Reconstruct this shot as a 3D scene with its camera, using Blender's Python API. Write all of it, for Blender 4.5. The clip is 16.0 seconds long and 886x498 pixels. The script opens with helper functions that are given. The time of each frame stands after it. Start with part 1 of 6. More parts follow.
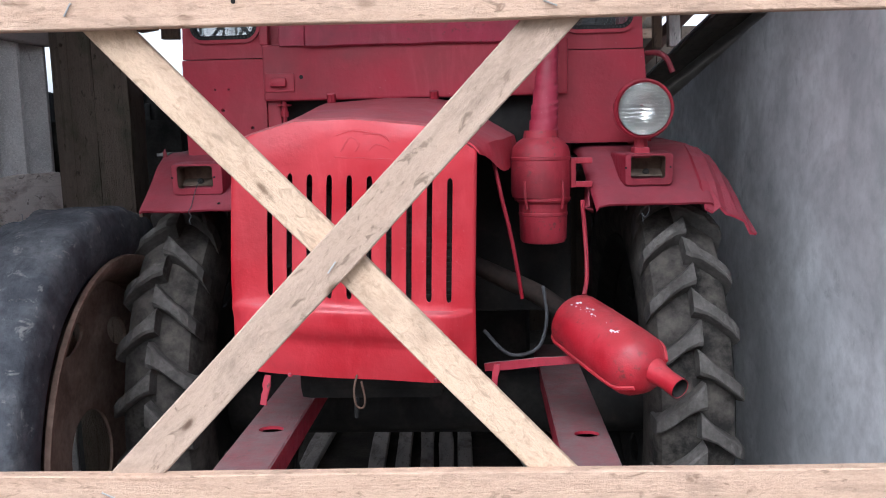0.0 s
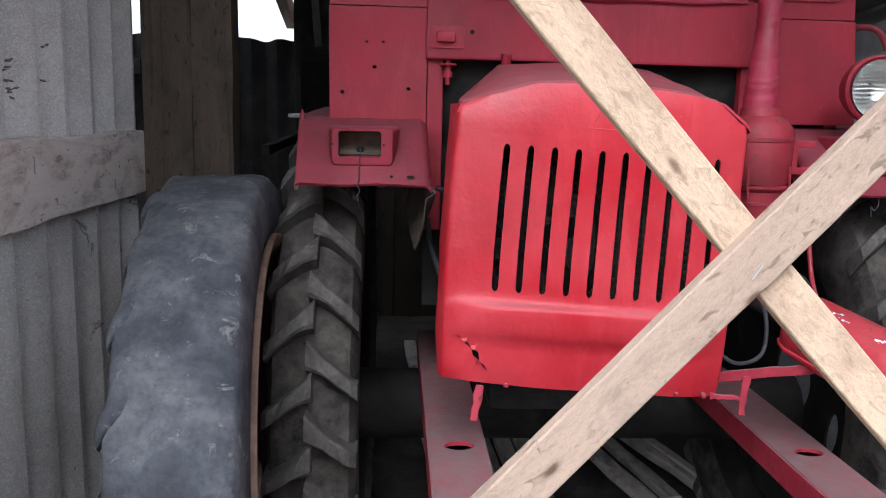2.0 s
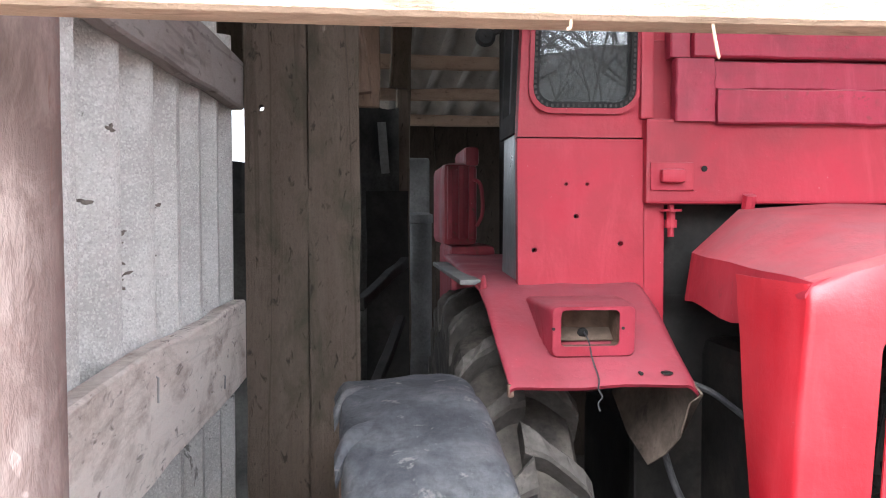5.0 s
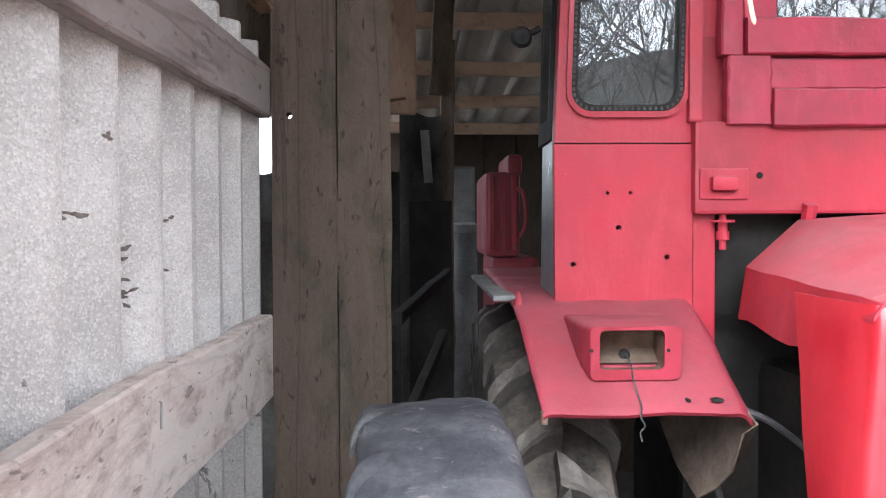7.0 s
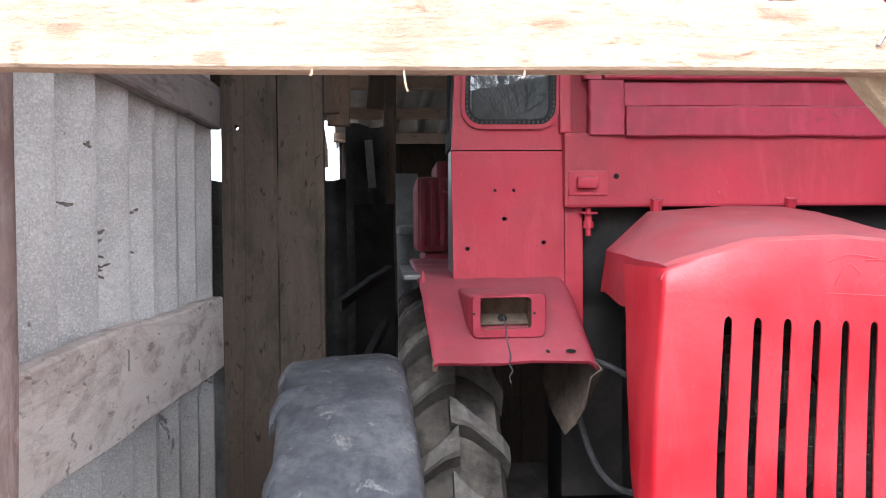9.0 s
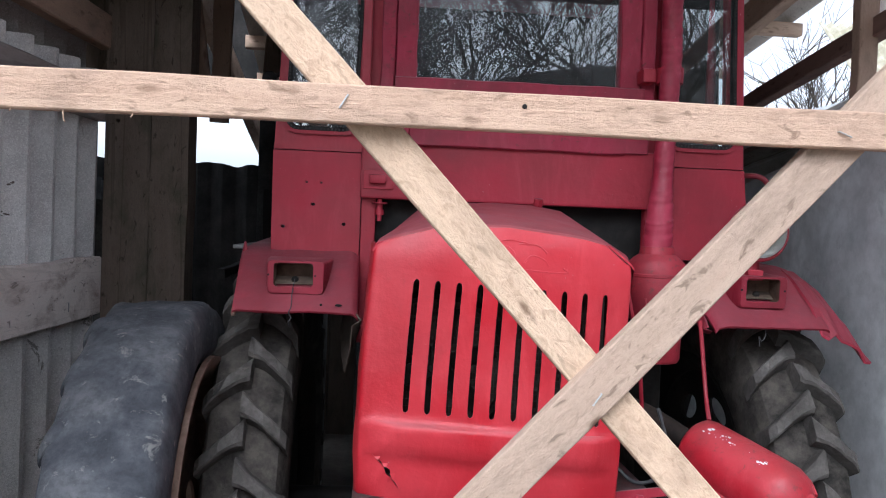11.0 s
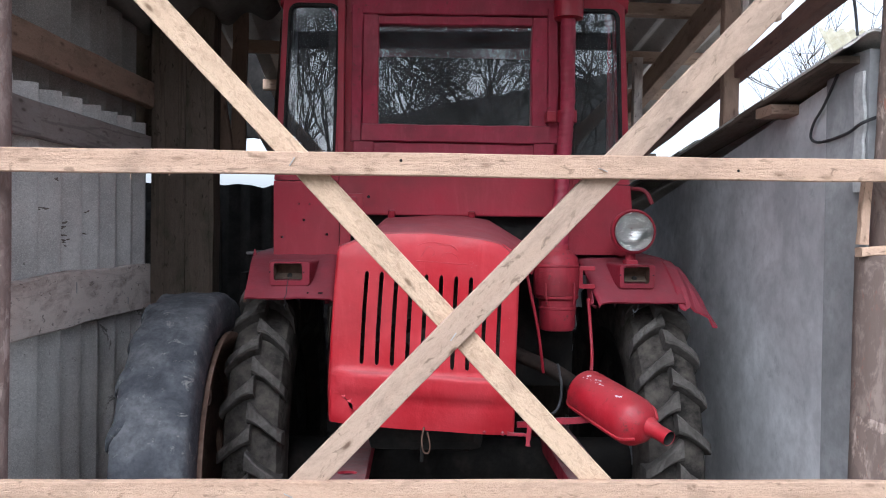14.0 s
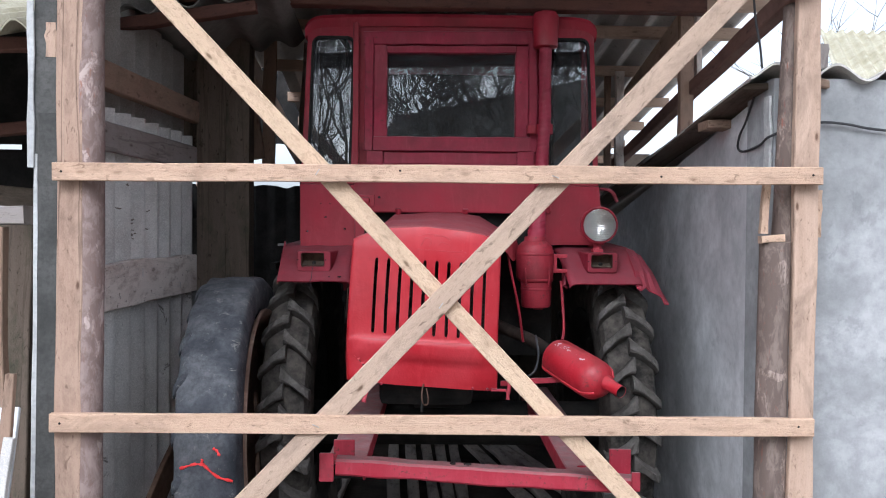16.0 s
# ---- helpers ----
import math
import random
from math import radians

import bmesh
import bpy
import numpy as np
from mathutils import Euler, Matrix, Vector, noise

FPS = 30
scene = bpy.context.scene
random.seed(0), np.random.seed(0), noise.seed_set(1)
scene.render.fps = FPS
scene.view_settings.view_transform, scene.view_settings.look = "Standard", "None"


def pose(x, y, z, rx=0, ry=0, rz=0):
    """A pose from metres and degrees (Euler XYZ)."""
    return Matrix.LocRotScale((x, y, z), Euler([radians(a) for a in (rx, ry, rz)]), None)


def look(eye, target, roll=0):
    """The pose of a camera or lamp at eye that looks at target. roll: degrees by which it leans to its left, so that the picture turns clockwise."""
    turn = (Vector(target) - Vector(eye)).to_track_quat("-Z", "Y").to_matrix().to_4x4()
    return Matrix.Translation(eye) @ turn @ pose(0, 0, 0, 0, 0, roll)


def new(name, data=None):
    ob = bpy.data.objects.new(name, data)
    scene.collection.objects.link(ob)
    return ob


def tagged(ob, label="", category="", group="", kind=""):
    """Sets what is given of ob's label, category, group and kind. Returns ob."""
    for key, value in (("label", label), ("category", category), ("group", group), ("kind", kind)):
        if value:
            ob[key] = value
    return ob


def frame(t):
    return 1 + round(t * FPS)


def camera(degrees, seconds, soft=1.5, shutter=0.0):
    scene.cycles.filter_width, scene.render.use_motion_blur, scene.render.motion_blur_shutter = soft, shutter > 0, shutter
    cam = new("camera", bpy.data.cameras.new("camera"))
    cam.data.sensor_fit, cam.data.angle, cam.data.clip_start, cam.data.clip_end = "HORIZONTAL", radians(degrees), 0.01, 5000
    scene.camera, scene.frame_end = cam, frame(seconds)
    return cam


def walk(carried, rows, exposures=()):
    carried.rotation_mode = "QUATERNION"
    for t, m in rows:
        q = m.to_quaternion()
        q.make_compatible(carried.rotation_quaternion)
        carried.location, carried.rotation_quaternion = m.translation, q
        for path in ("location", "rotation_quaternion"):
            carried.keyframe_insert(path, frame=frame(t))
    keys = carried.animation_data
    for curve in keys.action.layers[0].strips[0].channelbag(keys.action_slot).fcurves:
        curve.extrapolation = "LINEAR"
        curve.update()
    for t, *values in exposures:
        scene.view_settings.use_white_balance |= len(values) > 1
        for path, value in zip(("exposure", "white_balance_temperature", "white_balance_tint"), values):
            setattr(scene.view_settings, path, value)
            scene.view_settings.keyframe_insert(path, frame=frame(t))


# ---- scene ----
cam = camera(56.8, 16.0, soft=1.05)
METRES, EYE, TILT, LEAN, TURN = 4.0, 1.5, 4.0, 2.3, 0.0
ROWS = [
    (0.0, 0.0, 0.0, 0.0, 0.21, -11.82, -1.0),
    (0.5, -0.0384, 0.013, -0.0043, -0.42, -12.25, -2.57),
    (1.0, -0.0951, 0.0163, -0.0072, -4.34, -12.5, -3.26),
    (1.5, -0.1303, 0.04, -0.0129, -4.52, -12.73, -3.72),
    (2.0, -0.1608, 0.0798, -0.0164, -5.39, -13.22, -4.08),
    (2.5, -0.1942, 0.1011, -0.0203, -7.89, -13.2, -4.3),
    (3.0, -0.2363, 0.1236, -0.0167, -10.35, -11.85, -2.91),
    (3.5, -0.2473, 0.1386, -0.0132, -10.96, -9.85, -2.75),
    (4.0, -0.2499, 0.1716, -0.0105, -9.58, -7.57, -2.7),
    (4.5, -0.2534, 0.199, -0.0083, -6.48, -6.68, -2.74),
    (5.0, -0.2612, 0.2219, -0.0059, -7.52, -5.75, -2.7),
    (7.5, -0.2431, 0.2429, -0.0054, -2.76, -5.32, -2.31),
    (8.0, -0.2375, 0.2292, -0.0062, -2.36, -5.27, -2.36),
    (8.5, -0.235, 0.2028, -0.0062, -4.36, -4.87, -2.21),
    (9.0, -0.2302, 0.1643, -0.0087, -6.16, -4.53, -2.15),
    (9.5, -0.2159, 0.1383, -0.0067, -7.92, -4.48, -2.92),
    (10.0, -0.1796, 0.1012, -0.0062, -7.57, -4.59, -4.44),
    (12.5, -0.101, -0.0374, 0.0064, -4.47, -5.54, -4.17),
    (13.0, -0.0888, -0.0647, 0.011, -2.87, -5.21, -3.85),
    (13.5, -0.0908, -0.1072, 0.0112, -3.15, -5.08, -2.78),
    (14.0, -0.0855, -0.1505, 0.0146, -4.08, -4.63, -3.28),
    (14.5, -0.0715, -0.1841, 0.0146, -3.4, -4.76, -3.52),
    (15.0, -0.0658, -0.2207, 0.0189, -2.5, -4.9, -3.88),
    (15.5, -0.0726, -0.2551, 0.0194, -2.55, -4.92, -3.3),
    (16.0, -0.0748, -0.2921, 0.021, -2.8, -4.88, -2.94),
]
EXPOSURES = [(t, stops, kelvin, 10) for t, stops, kelvin in ((0.0, 0.68, 5600), (1.5, 0.60, 5650), (2.5, 0.92, 5750), (3.5, 1.30, 5850), (4.0, 1.6, 5900), (4.5, 1.82, 5950), (5.0, 2.12, 5950), (7.5, 2.32, 5950), (8.0, 2.24, 5950),
                                                              (9.0, 1.75, 5850), (9.5, 1.4, 5700), (10.0, 0.98, 5600), (12.5, 0.48, 5650), (14.5, 0.48, 5650), (16.0, 0.43, 5700))]
walk(cam, [(t, pose(0, 0, EYE, TILT, LEAN, TURN) @ pose(METRES * x, METRES * y, METRES * z, 90 + pitch, roll, yaw)) for t, x, y, z, yaw, pitch, roll in ROWS], exposures=EXPOSURES)

# ---- world, sun and exposure ----
world = bpy.data.worlds.new("overcast_sky")
scene.world = world
world.use_nodes = True
wn = world.node_tree
sky = wn.nodes.new("ShaderNodeTexSky")
sky.sky_type, sky.sun_disc = "NISHITA", False
sky.sun_elevation, sky.sun_rotation = radians(48), radians(195)
sky.dust_density, sky.ozone_density = 4.0, 1.0
pale = wn.nodes.new("ShaderNodeHueSaturation")
pale.inputs["Saturation"].default_value = 0.22
wn.links.new(sky.outputs[0], pale.inputs["Color"])
wn.links.new(pale.outputs[0], wn.nodes["Background"].inputs["Color"])
wn.nodes["Background"].inputs["Strength"].default_value = 0.25

sun_data = bpy.data.lights.new("sun", "SUN")
sun_data.energy, sun_data.angle, sun_data.color = 1.1, radians(60), (1.0, 0.97, 0.93)
sun = new("sun", sun_data)
sun.matrix_world = look((-5.5, -7, 8.5), (0, 2, 0))

# ---- materials ----
def lnk(nt, a, b):
    nt.links.new(a, b)


def node(nt, kind, **values):
    n = nt.nodes.new(kind)
    for k, v in values.items():
        n.inputs[k].default_value = v
    return n


def coords(nt, kind="Object", scale=(1, 1, 1), vary=True):
    tc = nt.nodes.new("ShaderNodeTexCoord")
    mp = nt.nodes.new("ShaderNodeMapping")
    mp.inputs["Scale"].default_value = scale
    lnk(nt, tc.outputs[kind], mp.inputs["Vector"])
    if vary:
        oi = nt.nodes.new("ShaderNodeObjectInfo")
        ml = nt.nodes.new("ShaderNodeMath")
        ml.operation = "MULTIPLY"
        ml.inputs[1].default_value = 37.0
        lnk(nt, oi.outputs["Random"], ml.inputs[0])
        lnk(nt, ml.outputs[0], mp.inputs["Location"])
    return mp.outputs[0]


def tex(nt, vec, scale, detail=4.0, rough=0.55, distort=0.0):
    n = node(nt, "ShaderNodeTexNoise", Scale=scale, Detail=detail, Roughness=rough, Distortion=distort)
    lnk(nt, vec, n.inputs["Vector"])
    return n.outputs["Fac"]


def ramp(nt, fac, *stops):
    r = nt.nodes.new("ShaderNodeValToRGB")
    el = r.color_ramp.elements
    while len(el) < len(stops):
        el.new(0.5)
    for e, (p, c) in zip(el, stops):
        e.position = p
        e.color = (*c, 1) if len(c) == 3 else c
    lnk(nt, fac, r.inputs[0])
    return r.outputs["Color"]


def grey(v):
    return (v, v, v)


def mix(nt, fac, a, b):
    m = nt.nodes.new("ShaderNodeMix")
    m.data_type = "RGBA"
    for sock, v in ((m.inputs[0], fac), (m.inputs[6], a), (m.inputs[7], b)):
        if isinstance(v, (int, float)):
            sock.default_value = v
        elif isinstance(v, tuple):
            sock.default_value = (*v, 1)
        else:
            lnk(nt, v, sock)
    return m.outputs[2]


def times(nt, a, b):
    m = nt.nodes.new("ShaderNodeMath")
    m.operation = "MULTIPLY"
    for s, v in zip(m.inputs, (a, b)):
        if isinstance(v, (int, float)):
            s.default_value = v
        else:
            lnk(nt, v, s)
    return m.outputs[0]


def shader(name, rough=0.7, metal=0.0):
    m = bpy.data.materials.new(name)
    m.use_nodes = True
    p = m.node_tree.nodes["Principled BSDF"]
    p.inputs["Roughness"].default_value = rough
    p.inputs["Metallic"].default_value = metal
    return m, m.node_tree, p


def bump(nt, p, height, strength, dist):
    b = node(nt, "ShaderNodeBump", Strength=strength, Distance=dist)
    lnk(nt, height, b.inputs["Height"])
    lnk(nt, b.outputs[0], p.inputs["Normal"])


def upward(nt, low, high):
    """0 to 1 as a face turns up, for dust that lies on it."""
    g = nt.nodes.new("ShaderNodeNewGeometry")
    s = nt.nodes.new("ShaderNodeSeparateXYZ")
    lnk(nt, g.outputs["Normal"], s.inputs[0])
    return ramp(nt, s.outputs["Z"], (low, grey(0)), (high, grey(1)))


def gate(nt, value, a, b):
    """0 below a, 1 above b."""
    return ramp(nt, value, (a, grey(0)), (b, grey(1)))


def flat_voronoi(nt, vec, feature="F1"):
    vo = node(nt, "ShaderNodeTexVoronoi", Scale=1.0)
    vo.voronoi_dimensions = "2D"
    vo.feature = feature
    lnk(nt, vec, vo.inputs["Vector"])
    return vo


def wood(name, light, dark, stain, rough=0.8, knots=0.5, bumpy=0.6, dirt=0.5, crack=0.0, streak=0.5, fuzz=0.5, coarse=0.0):
    """Sawn wood; the grain runs along u of the planks' own map, which is in metres."""
    m, nt, p = shader(name, rough)
    p.inputs["Specular IOR Level"].default_value = 0.2
    wave = tex(nt, coords(nt, "UV", (2.2, 26.0, 1)), 1.0, 5, 0.62, 0.15)
    line = tex(nt, coords(nt, "UV", (7.0, 190.0, 1)), 1.0, 4, 0.6, 0.4)
    nap = tex(nt, coords(nt, "UV", (70.0, 150.0, 1)), 1.0, 6, 0.8, 0.4)
    saw = tex(nt, coords(nt, "UV", (150.0, 12.0, 1)), 1.0, 3, 0.6, 0.8)
    patch = tex(nt, coords(nt, "UV", (5.0, 11.0, 1)), 1.0, 6, 0.7, 0.5)
    c = mix(nt, times(nt, gate(nt, wave, 0.36, 0.66), streak), light, dark)
    c = mix(nt, times(nt, gate(nt, line, 0.52, 0.74), streak * 0.5), c, dark)
    c = mix(nt, times(nt, gate(nt, nap, 0.47, 0.70), fuzz), c, tuple(v * 0.62 for v in dark))
    c = mix(nt, times(nt, gate(nt, nap, 0.47, 0.32), fuzz * 0.5), c, tuple(min(0.9, v * 1.35) for v in light))
    c = mix(nt, times(nt, gate(nt, patch, 0.48, 0.68), dirt), c, stain)
    fleck = tex(nt, coords(nt, "UV", (24.0, 60.0, 1)), 1.0, 3, 0.6, 0.8)
    c = mix(nt, times(nt, gate(nt, fleck, 0.61, 0.70), dirt), c, tuple(v * 0.42 for v in dark))
    vo = flat_voronoi(nt, coords(nt, "UV", (4.2, 11.0, 1)))
    near = ramp(nt, vo.outputs["Distance"], (0.024, grey(1)), (0.040, grey(0.8)), (0.062, grey(0.25)), (0.10, grey(0)))
    pick = nt.nodes.new("ShaderNodeSeparateColor")
    lnk(nt, vo.outputs["Color"], pick.inputs[0])
    some = gate(nt, pick.outputs[0], 0.35, 0.40)
    c = mix(nt, times(nt, times(nt, near, some), knots), c, tuple(v * k for v, k in zip(dark, (0.36, 0.30, 0.26))))
    height = mix(nt, 0.7, line, mix(nt, 0.12, nap, saw))
    if coarse:
        torn = tex(nt, coords(nt, "UV", (55.0, 85.0, 1)), 1.0, 4, 0.6, 0.8)
        c = mix(nt, times(nt, gate(nt, torn, 0.50, 0.66), 0.5 * coarse), c, dark)
        height = mix(nt, 0.55 * coarse, height, torn)
    if crack:
        ck = tex(nt, coords(nt, "UV", (0.35, 9.0, 1)), 1.0, 3, 0.5, 0.05)
        ck = ramp(nt, ck, (0.488, grey(0)), (0.497, grey(1)), (0.505, grey(1)), (0.514, grey(0)))
        c = mix(nt, times(nt, ck, crack), c, tuple(v * 0.15 for v in dark))
    lnk(nt, c, p.inputs["Base Color"])
    bump(nt, p, height, bumpy, 0.007)
    return m


def bark(name, brown, pale, fleck, bare=0.5, char=None, fibrous=1.0):
    """A log whose bark has flaked off in patches, with knots and standing fibres."""
    m, nt, p = shader(name, 0.88)
    patch = tex(nt, coords(nt, "Object", (1, 1, 0.38 if fibrous > 0.5 else 0.6)), 26.0, 6, 0.72, 0.5)
    fibre = tex(nt, coords(nt, "Object", (1, 1, 0.08)), 130.0, 4, 0.65, 0.6)
    flake = tex(nt, coords(nt, "Object", (1, 1, 0.30)), 60.0, 5, 0.7, 0.4)
    big = tex(nt, coords(nt, "Object", (1, 1, 0.45)), 12.0, 4, 0.6, 0.6)
    c = mix(nt, gate(nt, patch, 0.58 - 0.2 * bare, 0.70 - 0.2 * bare), brown, pale)
    c = mix(nt, times(nt, gate(nt, fibre, 0.54, 0.72), 0.18 * fibrous), c, tuple(v * 0.6 for v in brown))
    c = mix(nt, times(nt, gate(nt, flake, 0.60, 0.66), 0.8), c, fleck)
    c = mix(nt, times(nt, gate(nt, big, 0.62, 0.72), 0.85), c, tuple(min(0.8, v * 1.15) for v in pale))
    c = mix(nt, times(nt, gate(nt, big, 0.42, 0.32), 0.6), c, tuple(v * 0.7 for v in brown))
    vo = node(nt, "ShaderNodeTexVoronoi", Scale=9.0)
    lnk(nt, coords(nt, "Object", (1, 1, 0.6)), vo.inputs["Vector"])
    c = mix(nt, ramp(nt, vo.outputs["Distance"], (0.08, grey(0.85)), (0.14, grey(0.5)), (0.20, grey(0))), c, tuple(v * 0.3 for v in brown))
    if char:
        # a scorched stretch with ragged ends
        sep = nt.nodes.new("ShaderNodeSeparateXYZ")
        lnk(nt, coords(nt, vary=False), sep.inputs[0])
        h_ = nt.nodes.new("ShaderNodeMath")
        h_.operation = "MULTIPLY_ADD"
        h_.inputs[1].default_value = 0.35
        lnk(nt, big, h_.inputs[0])
        lnk(nt, sep.outputs["Z"], h_.inputs[2])
        band = times(nt, gate(nt, times(nt, h_.outputs[0], 0.2), char[0] * 0.2, char[0] * 0.2 + 0.012), gate(nt, times(nt, h_.outputs[0], 0.2), char[1] * 0.2, char[1] * 0.2 - 0.012))
        c = mix(nt, times(nt, times(nt, band, gate(nt, patch, 0.36, 0.50)), 0.92), c, (0.014, 0.012, 0.011))
    lnk(nt, c, p.inputs["Base Color"])
    bump(nt, p, mix(nt, 0.25 * fibrous, mix(nt, 0.5, patch, flake), fibre), 0.35 + 0.25 * fibrous, 0.010)
    return m


def slate(name, dark, mid, light, moss=0.7):
    """Fibre-cement sheet: coarse pale grit, weather streaks and small tufts of dark moss."""
    m, nt, p = shader(name, 0.93)
    v = coords(nt)
    vo = node(nt, "ShaderNodeTexVoronoi", Scale=380.0)
    lnk(nt, v, vo.inputs["Vector"])
    grain = nt.nodes.new("ShaderNodeSeparateColor")
    lnk(nt, vo.outputs["Color"], grain.inputs[0])
    grit = tex(nt, v, 130.0, 5, 0.8)
    streak = tex(nt, coords(nt, "Object", (1, 1, 0.12)), 9.0, 5, 0.65)
    cloud = tex(nt, v, 6.0, 6, 0.65)
    c = ramp(nt, cloud, (0.36, tuple(x * 0.72 for x in mid)), (0.62, mid))
    c = mix(nt, times(nt, gate(nt, streak, 0.46, 0.72), 0.35), c, dark)
    c = mix(nt, times(nt, gate(nt, grit, 0.46, 0.64), 0.5), c, dark)
    c = mix(nt, times(nt, gate(nt, grain.outputs[0], 0.55, 0.95), 0.36), c, light)
    c = mix(nt, times(nt, gate(nt, grain.outputs[1], 0.78, 0.97), 0.28), c, tuple(x * 0.6 for x in dark))
    tuft = tex(nt, coords(nt, "Object", (1, 1, 0.6)), 13.0, 6, 0.75, 0.8)
    c = mix(nt, times(nt, gate(nt, tuft, 0.645, 0.67), moss), c, (0.075, 0.062, 0.052))
    lnk(nt, c, p.inputs["Base Color"])
    bump(nt, p, mix(nt, 0.5, grit, vo.outputs["Distance"]), 0.5, 0.004)
    return m


def painted(name, base, worn, dust, dusty=0.6, rough=0.5, rust=0.3, dirt=0.45, scale=6.0):
    """Brushed-on oil paint with faded patches, dust on what faces up and a little rust."""
    m, nt, p = shader(name, rough)
    v = coords(nt)
    n1 = tex(nt, v, scale, 5, 0.6)
    n2 = tex(nt, v, scale * 7, 5, 0.65)
    n3 = tex(nt, v, scale * 0.45, 4, 0.6)
    n4 = tex(nt, v, scale * 16, 4, 0.7)
    n5 = tex(nt, coords(nt, "Object", (1, 1, 0.25)), scale * 3.2, 6, 0.7, 0.6)
    c = ramp(nt, n1, (0.36, base), (0.64, worn))
    c = mix(nt, times(nt, gate(nt, n5, 0.50, 0.66), 0.45), c, tuple(min(0.7, x * 1.12 + 0.014) for x in worn))
    c = mix(nt, times(nt, gate(nt, n3, 0.5, 0.70), dirt), c, tuple(x * 0.42 for x in base))
    c = mix(nt, times(nt, times(nt, gate(nt, n2, 0.56, 0.64), gate(nt, n1, 0.45, 0.60)), min(1, rust * 1.6)), c, (0.075, 0.030, 0.022))
    c = mix(nt, times(nt, gate(nt, n4, 0.70, 0.74), 0.7), c, (0.40, 0.27, 0.26))
    if dusty:
        d = times(nt, upward(nt, 0.45, 0.93), ramp(nt, tex(nt, v, scale * 1.8, 6, 0.7), (0.3, grey(0.55)), (0.6, grey(1))))
        c = mix(nt, times(nt, d, dusty), c, dust)
    lnk(nt, c, p.inputs["Base Color"])
    lnk(nt, ramp(nt, n1, (0.3, grey(rough - 0.12)), (0.7, grey(rough + 0.2))), p.inputs["Roughness"])
    bump(nt, p, mix(nt, 0.35, n2, tex(nt, v, scale * 1.4, 2)), 0.35, 0.006)
    return m


def rough_surface(name, a, b, c, scale, fine, rough=0.9, relief=0.5, dist=0.01, spots=0.0, spot=(0.1, 0.1, 0.1), metal=0.0, dusty=0.0, dust=(0.3, 0.27, 0.24), stretch=(1, 1, 1), fine_amount=0.45, lo=0.32, hi=0.7):
    m, nt, p = shader(name, rough, metal)
    p.inputs["Specular IOR Level"].default_value = 0.15
    v = coords(nt, "Object", stretch)
    n1 = tex(nt, v, scale, 6, 0.62, 0.3)
    n2 = tex(nt, v, fine, 6, 0.7)
    col = ramp(nt, n1, (lo, a), (0.5, b), (hi, c))
    col = mix(nt, times(nt, ramp(nt, n2, (0.42, grey(0)), (0.7, grey(1))), fine_amount), col, tuple(x * 0.6 for x in a))
    if spots:
        n3 = tex(nt, v, fine * 0.35, 5, 0.7, 0.5)
        col = mix(nt, times(nt, ramp(nt, n3, (0.6, grey(0)), (0.68, grey(1))), spots), col, spot)
    if dusty:
        col = mix(nt, times(nt, ramp(nt, tex(nt, v, scale * 2.3, 6, 0.7), (0.4, grey(0)), (0.65, grey(1))), dusty), col, dust)
    lnk(nt, col, p.inputs["Base Color"])
    bump(nt, p, mix(nt, 0.6, n1, n2), relief, dist)
    return m


M_SLAT = wood("new_sawn_pine", (0.55, 0.385, 0.28), (0.36, 0.225, 0.150), (0.25, 0.17, 0.125), knots=0.45, dirt=0.6, streak=0.5, fuzz=0.7, bumpy=1.0, coarse=0.35)
M_BRACE = wood("weathered_pine", (0.48, 0.355, 0.27), (0.30, 0.21, 0.152), (0.18, 0.135, 0.108), knots=0.9, dirt=0.6, streak=0.4, fuzz=0.7, bumpy=1.0)
M_BRACE_ROUGH = wood("rough_golden_pine", (0.58, 0.425, 0.30), (0.36, 0.245, 0.16), (0.25, 0.17, 0.12), knots=0.8, dirt=0.4, streak=0.25, fuzz=0.6, bumpy=1.0, coarse=1.0)
M_POSTBOARD = wood("sun_dried_pine", (0.50, 0.36, 0.275), (0.30, 0.195, 0.14), (0.19, 0.13, 0.10), knots=0.95, dirt=0.6, streak=0.6, crack=0.4)
M_POSTBOARD_BROWN = wood("brown_dried_pine", (0.41, 0.285, 0.215), (0.25, 0.158, 0.115), (0.16, 0.108, 0.083), knots=0.9, dirt=0.6, streak=0.6, crack=0.5)
M_OLD = wood("grey_old_board", (0.72, 0.635, 0.58), (0.50, 0.41, 0.36), (0.28, 0.20, 0.165), knots=0.3, dirt=0.85, crack=0.12, streak=0.35, fuzz=0.5)
M_BATTEN = wood("grey_brown_board", (0.30, 0.265, 0.25), (0.20, 0.165, 0.15), (0.13, 0.10, 0.09), knots=0.7, dirt=0.5, crack=0.3, streak=0.3, fuzz=0.4)
M_PILLAR = wood("dark_brown_timber", (0.145, 0.112, 0.088), (0.078, 0.058, 0.045), (0.058, 0.056, 0.038), knots=0.15, dirt=0.8, crack=0.3, streak=0.55, fuzz=0.6, bumpy=0.9)
M_PURLIN = wood("brown_rafter", (0.30, 0.205, 0.15), (0.17, 0.11, 0.08), (0.09, 0.065, 0.05), knots=0.6, streak=0.4)
M_RAFTER = wood("brown_weathered_beam", (0.20, 0.115, 0.092), (0.11, 0.064, 0.052), (0.07, 0.045, 0.04), knots=0.5, streak=0.5)
